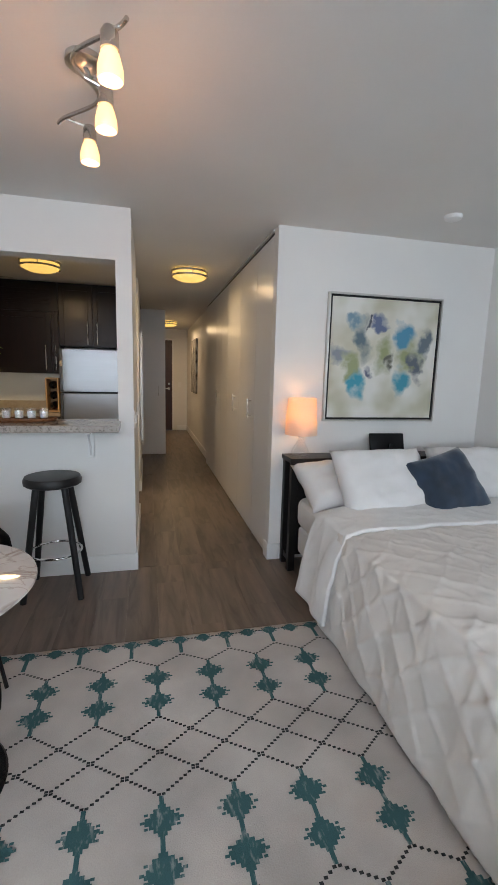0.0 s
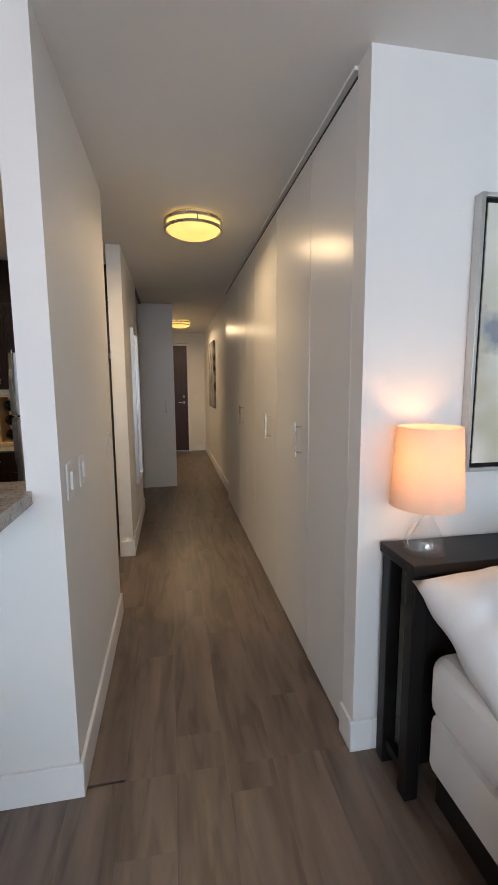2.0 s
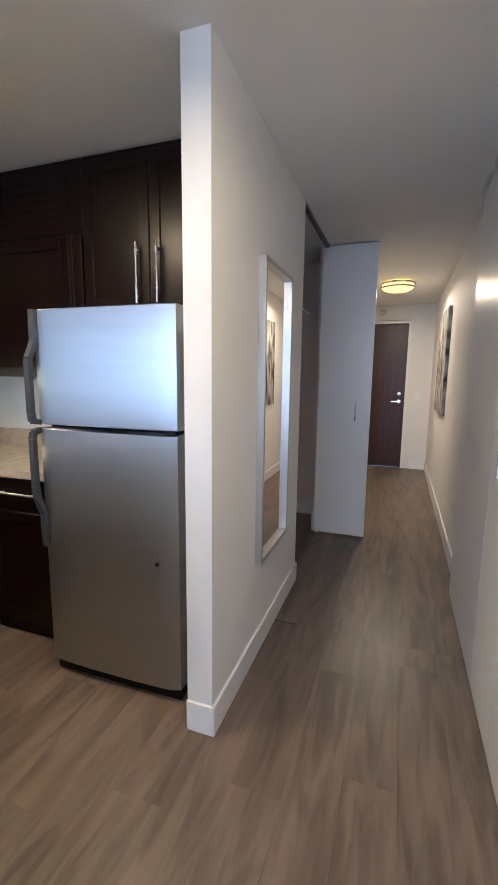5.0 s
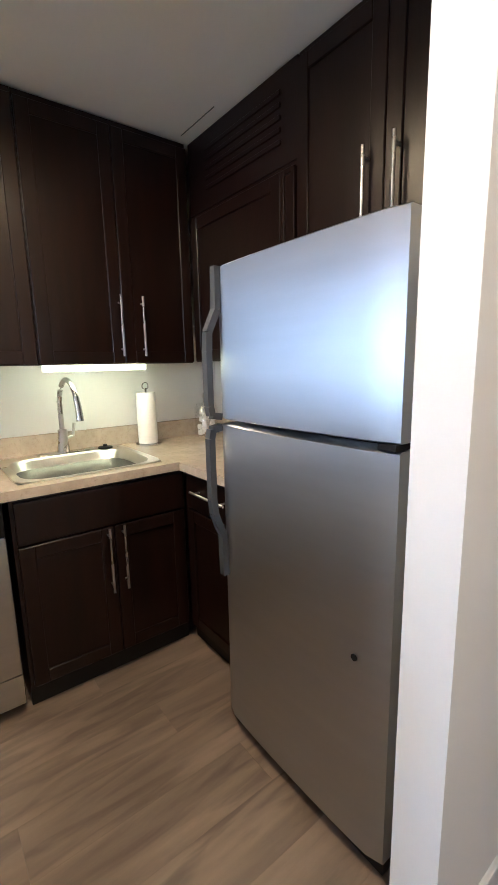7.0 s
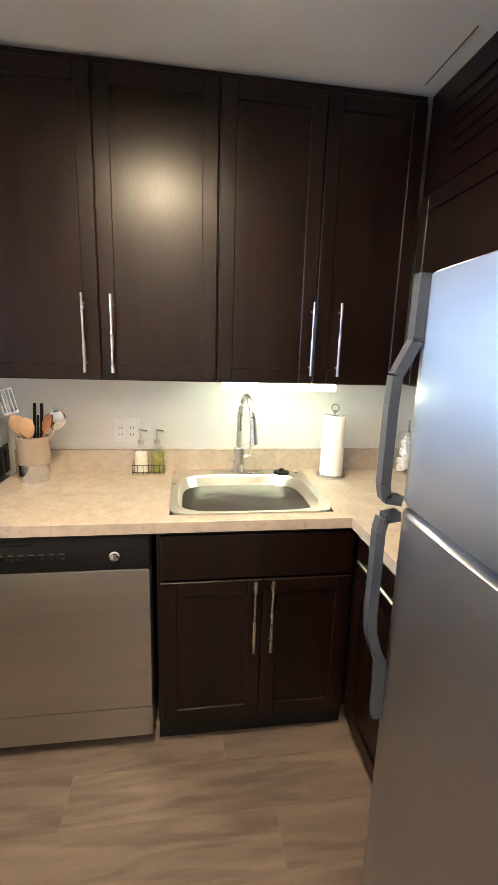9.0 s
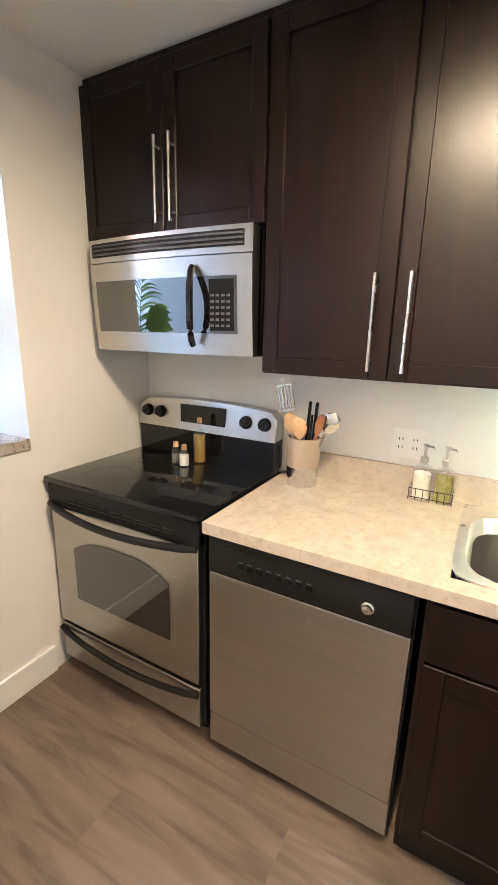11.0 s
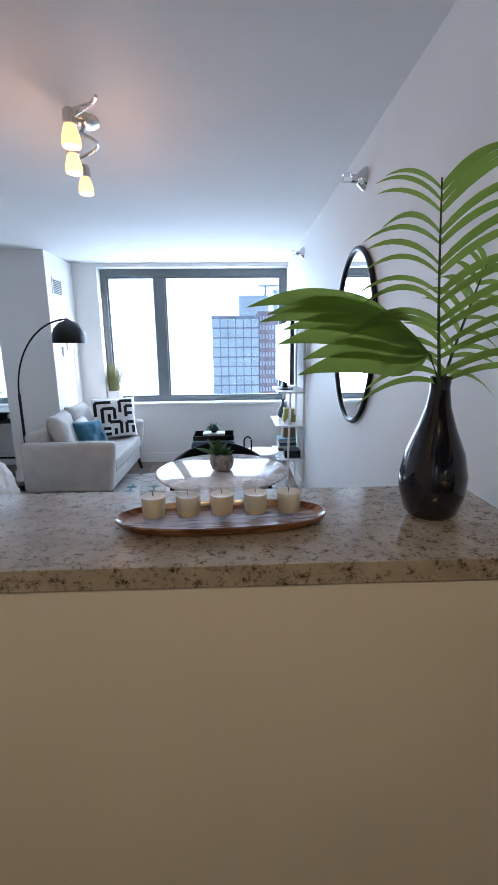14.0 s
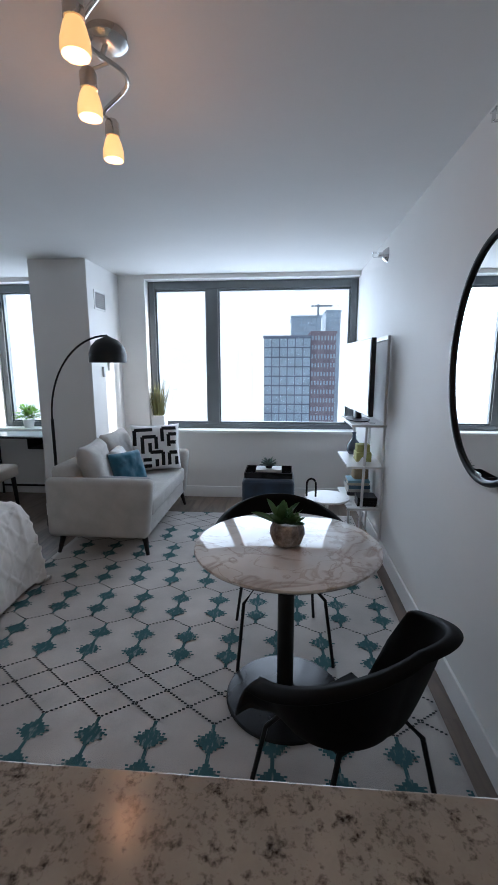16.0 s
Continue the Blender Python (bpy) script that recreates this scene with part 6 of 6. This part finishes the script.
for x, z, w, h, r, g_, b_ in BLOBS:
    mp = pn.new("ShaderNodeMapping")
    mp.vector_type = "TEXTURE"
    mp.inputs["Location"].default_value, mp.inputs["Scale"].default_value = (x + 0.15, 0, z + 0.15), (w, 1, h)
    pl.new(wm.outputs[0], mp.inputs["Vector"])
    gr = pn.new("ShaderNodeVectorMath")
    gr.operation = "LENGTH"
    fl2 = pn.new("ShaderNodeVectorMath")
    fl2.operation = "MULTIPLY"
    fl2.inputs[1].default_value = (1, 0, 1)
    pl.new(mp.outputs[0], fl2.inputs[0]), pl.new(fl2.outputs[0], gr.inputs[0])
    rm = pn.new("ShaderNodeMapRange")
    rm.inputs["From Min"].default_value, rm.inputs["From Max"].default_value = 1.35, 0.45
    rm.inputs["To Max"].default_value = 0.95
    pl.new(gr.outputs["Value"], rm.inputs["Value"])
    mx = pn.new("ShaderNodeMix")
    mx.data_type = "RGBA"
    pl.new(rm.outputs[0], mx.inputs["Factor"]), pl.new(last, mx.inputs["A"])
    mx.inputs["B"].default_value = (r, g_, b_, 1)
    last = mx.outputs["Result"]
pl.new(last, pn["Principled BSDF"].inputs["Base Color"])
pn["Principled BSDF"].inputs["Roughness"].default_value = 0.6
pa = thing("framed_painting", (1.835, 0, 1.545), "abstract blue and green painting in a silver frame", "painting")
H = 0.468
box("canvas", (-H + 0.03, -0.032, -H + 0.03), (H - 0.03, -0.006, H - 0.03), PAINT, pa)
boxes("liner", [((-H + 0.014, -0.028, -H + 0.014), (-H + 0.03, -0.004, H - 0.014)), ((H - 0.03, -0.028, -H + 0.014), (H - 0.014, -0.004, H - 0.014)), ((-H + 0.03, -0.028, -H + 0.014), (H - 0.03, -0.004, -H + 0.03)), ((-H + 0.03, -0.028, H - 0.03), (H - 0.03, -0.004, H - 0.014))], BLACKP, pa)
boxes("frame", [((-H, -0.042, -H), (-H + 0.014, -0.002, H)), ((H - 0.014, -0.042, -H), (H, -0.002, H)), ((-H + 0.014, -0.042, -H), (H - 0.014, -0.002, -H + 0.014)), ((-H + 0.014, -0.042, H - 0.014), (H - 0.014, -0.002, H))], SILVERF, pa, 0.002)

# bed
BX0, BX1, BY0, BY1 = 1.12, 2.70, -2.42, -0.26
bd = thing("bed", (0, 0, 0), "double bed with white linen and a rumpled cream duvet", "bed")
box("bed_base", (BX0 + 0.04, BY0 + 0.06, 0.02), (BX1, BY1, 0.16), BLACKWOOD, bd, 0.006)
box("box_spring", (BX0, BY0 + 0.02, 0.162), (BX1, BY1, 0.36), LINEN, bd, 0.03, 3)
box("mattress", (BX0 - 0.02, BY0, 0.362), (BX1, BY1, 0.575), LINEN, bd, 0.06, 4)


def drape(lift, y_head, y_foot, hem, seed, amp, flare, tuck=0.0):
    """A cover over the mattress that hangs down at the side and the foot."""
    def f(u, v):
        s = -hem + u * (BX1 - BX0 + hem + 0.02)       # across, 0 is the mattress's edge
        wob = 0.05 * math.sin(v * 9 + seed) + 0.04 * noise.noise((v * 4, seed, 0))
        y = y_head + (y_foot - y_head) * v
        top = 0.60 + lift
        if s < 0:
            q = -s
            x = BX0 - 0.03 - flare * (1 - math.exp(-q * 4)) - 0.04 * q * (1 + 3 * wob)
            z = top - q - 0.02
        else:
            x = BX0 - 0.03 + s
            z = top - 0.03 * math.exp(-s * 12)
        over = BY0 - y
        if over > 0:
            if s < 0:
                x -= 0.05 * min(1, over * 4)
            y = BY0 - 0.10 * (1 - math.exp(-over * 5)) - 0.02
            z -= over
        d = amp * (noise.noise((x * 3 + seed, y * 2.4, z * 3)) + 0.55 * noise.noise((x * 7, y * 6 + seed, z * 7)) + 0.45 * noise.noise((x * 14, y * 12, z * 12 + seed)) + 0.15 * noise.noise((x * 30, y * 24, z * 24 + seed)))
        d += amp * 0.7 * (1 - abs(noise.noise((x * 5 + y * 3, y * 5 - x * 2, seed)))) ** 8 + amp * 0.5 * (1 - abs(noise.noise((x * 9 - y * 4, y * 8 + x * 3, seed + 5)))) ** 8
        if tuck:
            # pinched pleats on a diagonal lattice
            wx, wy = x + (0.0 if s >= 0 else -(0.6 - z) * 0.9) + 0.03 * noise.noise((x * 5, y * 5, seed)), y + 0.03 * noise.noise((y * 5, x * 5, seed + 2))
            for q in ((wx + wy) / 0.19, (wx - wy) / 0.19):
                d += tuck * (1 - abs(math.sin(math.pi * q))) ** 5 * (0.45 + 0.55 * abs(noise.noise((wx * 6, wy * 6, 9))) * 2)
        if s < 0:
            x -= d * 1.4 + 0.006 * math.sin(y * 17 + 2 * noise.noise((y * 3, 0, seed))) * min(1, -s * 4)
        if over > 0:
            y -= d * 1.3
        z += d
        return (x, y, max(z, 0.02 + 0.012 * noise.noise((x * 8, y * 8, 1)) + 0.012))
    return f


grid_surface("duvet", drape(0.005, -0.98, -2.98, 0.54, 3, 0.0062, 0.055, 0.0085), 210, 230, DUVET, bd, 0.02)
grid_surface("folded_sheet", drape(0.028, -0.72, -1.10, 0.50, 8, 0.008, 0.10), 120, 44, LINEN, bd, 0.02)
cushion("pillow", 0.66, 0.46, 0.19, LINEN, (1.555, -0.62, 0.755), (54, 0, 3), "white cotton bed pillow leaning on the headboard", "pillow", "white bed pillows", 11, 0.02)
cushion("pillow", 0.66, 0.44, 0.19, LINEN, (1.40, -0.40, 0.68), (30, 0, 5), "white cotton bed pillow leaning on the headboard", "pillow", "white bed pillows", 12, 0.022)
cushion("pillow", 0.66, 0.46, 0.20, LINEN, (2.36, -0.48, 0.735), (52, 0, -4), "white cotton bed pillow leaning on the headboard", "pillow", "white bed pillows", 13, 0.02)
nv = cushion("throw_pillow", 0.46, 0.44, 0.15, NAVY, (1.95, -0.70, 0.735), (56, 0, 3), "dark navy velvet square throw pillow on the bed", "cushion", "", 14, 0.012)
nv.matrix_basis = pose(1.955, -0.72, 0.745, 56, 0, 0) @ pose(0, 0, 0, 0, 0, 14)

# ---- hall ----
for y, z in ((0.105, 1.08), (0.297, 1.08), (1.007, 1.08)):
    b = thing("light_switch", (0, y, z), "white wall switch plate with a rocker", "switch", "hall wall switches")
    box("plate", (0.0005, -0.04, -0.06), (0.007, 0.04, 0.06), TRIM, b, 0.002)
    box("rocker", (0.007, -0.012, -0.03), (0.016, 0.012, 0.03), TRIM, b, 0.002)

# closet doors
edges = [0.10, 0.575, 1.22, 1.905, 2.32, 2.73, 3.615]
handle_y = {1: 0.68, 2: 1.37, 4: 2.44}
for k, (a, b) in enumerate(zip(edges, edges[1:])):
    d = thing("closet_door", (0, 0, 0), "tall plain white folding closet door", "closet door", "hall closet doors")
    box("leaf", (HX, a + 0.003, 0.015), (HX + 0.03, b - 0.003, 2.393), DOORW, d, 0.0025)
    if k in handle_y:
        y = handle_y[k]
        bar_handle(d, (HX, y, 1.03), (HX, y, 1.20), (-0.035, 0, 0), 0.006)
    box("pivot", (HX + 0.005, b - 0.03, 0), (HX + 0.025, b - 0.01, 0.015), NICKEL, d)
# open folding door across the hall's edge
fd = thing("folding_door", (0, 0, 0), "open white bifold closet door standing out into the hall", "closet door")
box("leaf", (-0.045, 4.40, 0.018), (0.387, 4.43, 2.42), DOORW, fd, 0.003)
box("leaf", (-0.045, 4.436, 0.018), (0.383, 4.466, 2.42), DOORW, fd, 0.003)
bar_handle(fd, (0.27, 4.40, 1.02), (0.27, 4.40, 1.18), (0, -0.03, 0), 0.006)
box("pivot", (-0.03, 4.41, 0), (-0.01, 4.425, 0.018), NICKEL, fd)
tagged(box("closet_track", (-0.03, 3.48, C - 0.022), (0.0, 4.46, C - 0.0005), GREYP), "slim grey ceiling track of a folding door", "trim", kind="structure")
sh = thing("closet_shelf", (0, 0, 0), "white closet shelf with a hanging rod", "shelf")
box("board", (-0.638, 3.482, 1.96), (-0.25, 4.918, 1.98), TRIM, sh)
tube("rod", [(-0.34, 3.482, 1.90), (-0.34, 4.918, 1.90)], 0.014, TRIM, sh, 10)

# hall mirror
hm = thing("wall_mirror", (0, 2.84, 1.19), "tall wall mirror in a slim silver frame", "mirror")
W, H = 0.245, 0.705
box("glass", (0.004, -W + 0.02, -H + 0.02), (0.012, W - 0.02, H - 0.02), MIRROR, hm)
boxes("frame", [((0.001, -W, -H), (0.035, -W + 0.022, H)), ((0.001, W - 0.022, -H), (0.035, W, H)), ((0.001, -W + 0.022, -H), (0.035, W - 0.022, -H + 0.022)), ((0.001, -W + 0.022, H - 0.022), (0.035, W - 0.022, H))], SILVERF, hm, 0.002)

# hall picture
hp = thing("hall_picture", (1.04, 5.85, 1.54), "dark grey abstract canvas on the hall wall", "painting")
box("canvas", (-0.035, -0.45, -0.53), (-0.0005, 0.45, 0.53), mat("grey_abstract", (0.40, 0.39, 0.37), 0.7, vary=0.1, scale=4.5, second=(0.03, 0.028, 0.03), stretch=(1, 3, 1), mix=0.5, sharp=0.1), hp, 0.004)

# entry door
dr = thing("entry_door", (0, 0, 0), "closed dark mahogany flush entry door with a lever", "door")
box("leaf", (-0.18, 7.66, 0.008), (0.68, 7.70, 2.17), DOORRED, dr, 0.003)
lathe("rose", [(0.028, 0), (0.028, 0.008), (0, 0.01)], NICKEL, dr, n=20).matrix_basis = pose(0.60, 7.66, 1.02, 90, 0, 0)
tube("lever", [(0.60, 7.655, 1.02), (0.60, 7.61, 1.02), (0.49, 7.605, 1.02)], 0.009, NICKEL, dr, 8)
lathe("deadbolt", [(0.026, 0), (0.024, 0.02), (0, 0.022)], NICKEL, dr, n=20).matrix_basis = pose(0.60, 7.66, 1.14, 90, 0, 0)
tagged(boxes("door_frame", [((-0.219, 7.62, 0), (-0.18, 7.735, 2.21)), ((0.68, 7.62, 0), (0.719, 7.735, 2.21)), ((-0.18, 7.62, 2.172), (0.68, 7.735, 2.21))], TRIM), "white painted steel door frame", "door frame", kind="structure")
b = thing("light_switch", (0.86, 7.64, 1.12), "white wall switch plate with a rocker", "switch", "hall wall switches", rz=-90)
box("plate", (0.0005, -0.04, -0.06), (0.007, 0.04, 0.06), TRIM, b, 0.002)
box("rocker", (0.007, -0.012, -0.03), (0.016, 0.012, 0.03), TRIM, b, 0.002)
b = thing("door_chime", (0.30, 7.64, 2.33), "small round chrome chime above the entry door", "chime")
lathe("bell", [(0.05, 0), (0.045, 0.02), (0.015, 0.04), (0, 0.042)], NICKEL, b, n=20).matrix_basis = pose(0, 0, 0, 90, 0, 0)

# ---- outside ----
GLOW = bpy.data.materials.new("hazy_sky")
GLOW.use_nodes = True
GLOW.node_tree.nodes["Principled BSDF"].inputs["Base Color"].default_value = (0, 0, 0, 1)
GLOW.node_tree.nodes["Principled BSDF"].inputs["Emission Color"].default_value = (0.88, 0.95, 1.0, 1)
GLOW.node_tree.nodes["Principled BSDF"].inputs["Emission Strength"].default_value = 1.0
struct("backdrop", (-500, -265, -60), (500, -262, 260), GLOW, "bright white hazy sky", "sky")
# haze over the ground is put into its pale colour
struct("ground", (-1500, -1500, -60.5), (1500, 60, -60), mat("city_ground", (0.62, 0.64, 0.66), 0.9, vary=0.2, scale=0.02, bscale=0.2), "hazy city ground far below", "ground")
# glass colour lifted towards white to imitate haze over the far towers
BGLASS = mat("hazed_tower_glass", (0.72, 0.82, 0.90), 0.3, 0.0, vary=0.08, scale=0.15, bscale=0.6)

BFRAME = mat("tower_frame", (0.34, 0.36, 0.44), 0.6, vary=0.06, scale=0.2, bscale=2)
BBRICK = mat("tower_brick", (0.48, 0.37, 0.40), 0.9, vary=0.08, scale=0.3, bscale=3)
BLIGHT = mat("tower_bright_pane", (0.78, 0.86, 0.93), 0.2, vary=0.08, scale=0.1, bscale=0.5)


def tower(x0, x1, y0, y1, z0, z1, nx, nz, lab, m, wy, wx):
    t = thing("tower_block", ((x0 + x1) / 2, y1, z0), lab, "building", "towers beyond the window")
    ox, oy, oz = (x0 + x1) / 2, y1, z0
    box("body", (x0 - ox, y0 - oy, 0), (x1 - ox, 0, z1 - oz), m, t)
    bm = bmesh.new()
    cw, chh = (x1 - x0) / nx, (z1 - z0) / nz
    for i in range(nx):
        for j in range(nz):
            a, b = x0 - ox + cw * (i + 0.5 - wx / 2), x0 - ox + cw * (i + 0.5 + wx / 2)
            c, d = chh * (j + 0.5 - wy / 2), chh * (j + 0.5 + wy / 2)
            add_box(bm, (a, 0.02, c), (b, 0.25, d))
    put("window", bm, BLIGHT, t)
    box("parapet", (x0 - ox - 0.3, y0 - oy - 0.3, z1 - oz), (x1 - ox + 0.3, 0.3, z1 - oz + 0.8), m, t)
    return t


tower(-9.5, 6.4, -175, -150, -60, 11, 6, 22, "glass fronted high-rise tower with dark floor bands", BFRAME, 0.86, 0.88)
tower(-18, -9.6, -176, -150.5, -60, 12.4, 8, 24, "brownish brick high-rise tower with small windows", BBRICK, 0.5, 0.5)
tower(-16, -3.4, -215, -190, -60, 22, 6, 26, "blue glass tower under construction", BGLASS, 0.7, 0.8)
tower(-26, -19.5, -230, -205, -60, 26, 4, 30, "slim glass high-rise tower", BGLASS, 0.7, 0.8)
cr = thing("tower_crane", (-15, -195, 22), "thin construction crane on the unfinished tower", "crane")
boxes("jib", [((-0.4, -0.4, 0), (0.4, 0.4, 6)), ((-6, -0.3, 5.0), (3, 0.3, 5.6))], mat("crane_steel", (0.3, 0.35, 0.4), 0.5), cr)

# ---- floor planks ----
fl = bpy.data.objects["floor"]
PW, PL = 0.18, 1.22
rows = int((2.76 + 2.05) / PW) + 1
rnd2 = random.Random(3)
zones = [(-1.42, XR + 0.01, -4.60, 0.02), (XK, 1.06, 0.02, YK), (-0.66, 1.06, YK, 7.66)]
for zx0, zx1, zy0, zy1 in zones:
    x = math.floor((zx0 + 2.2) / PW) * PW - 2.2
    while x < zx1:
        start = zy0 - ((hash_x := int(round((x + 3) / PW)) * 0.437 % 1.0) * PL)
        while start < zy1:
            a, b = max(start, zy0), min(start + PL, zy1)
            xa, xb = max(x, zx0), min(x + PW, zx1)
            if b - a > 0.03 and xb - xa > 0.01:
                bm = bmesh.new()
                g = 0.0001
                w, l = xb - xa, b - a
                add_box(bm, (g, g, -0.011), (w - g, l - g, 0))
                for v in bm.verts:
                    if v.co.z > -0.001:
                        v.co.x += 0.0001 * (1 if v.co.x < w / 2 else -1)
                        v.co.y += 0.0001 * (1 if v.co.y < l / 2 else -1)
                put("plank", bm, PLANK, fl, loc=(xa, a, 0))
            start += PL
        x += PW
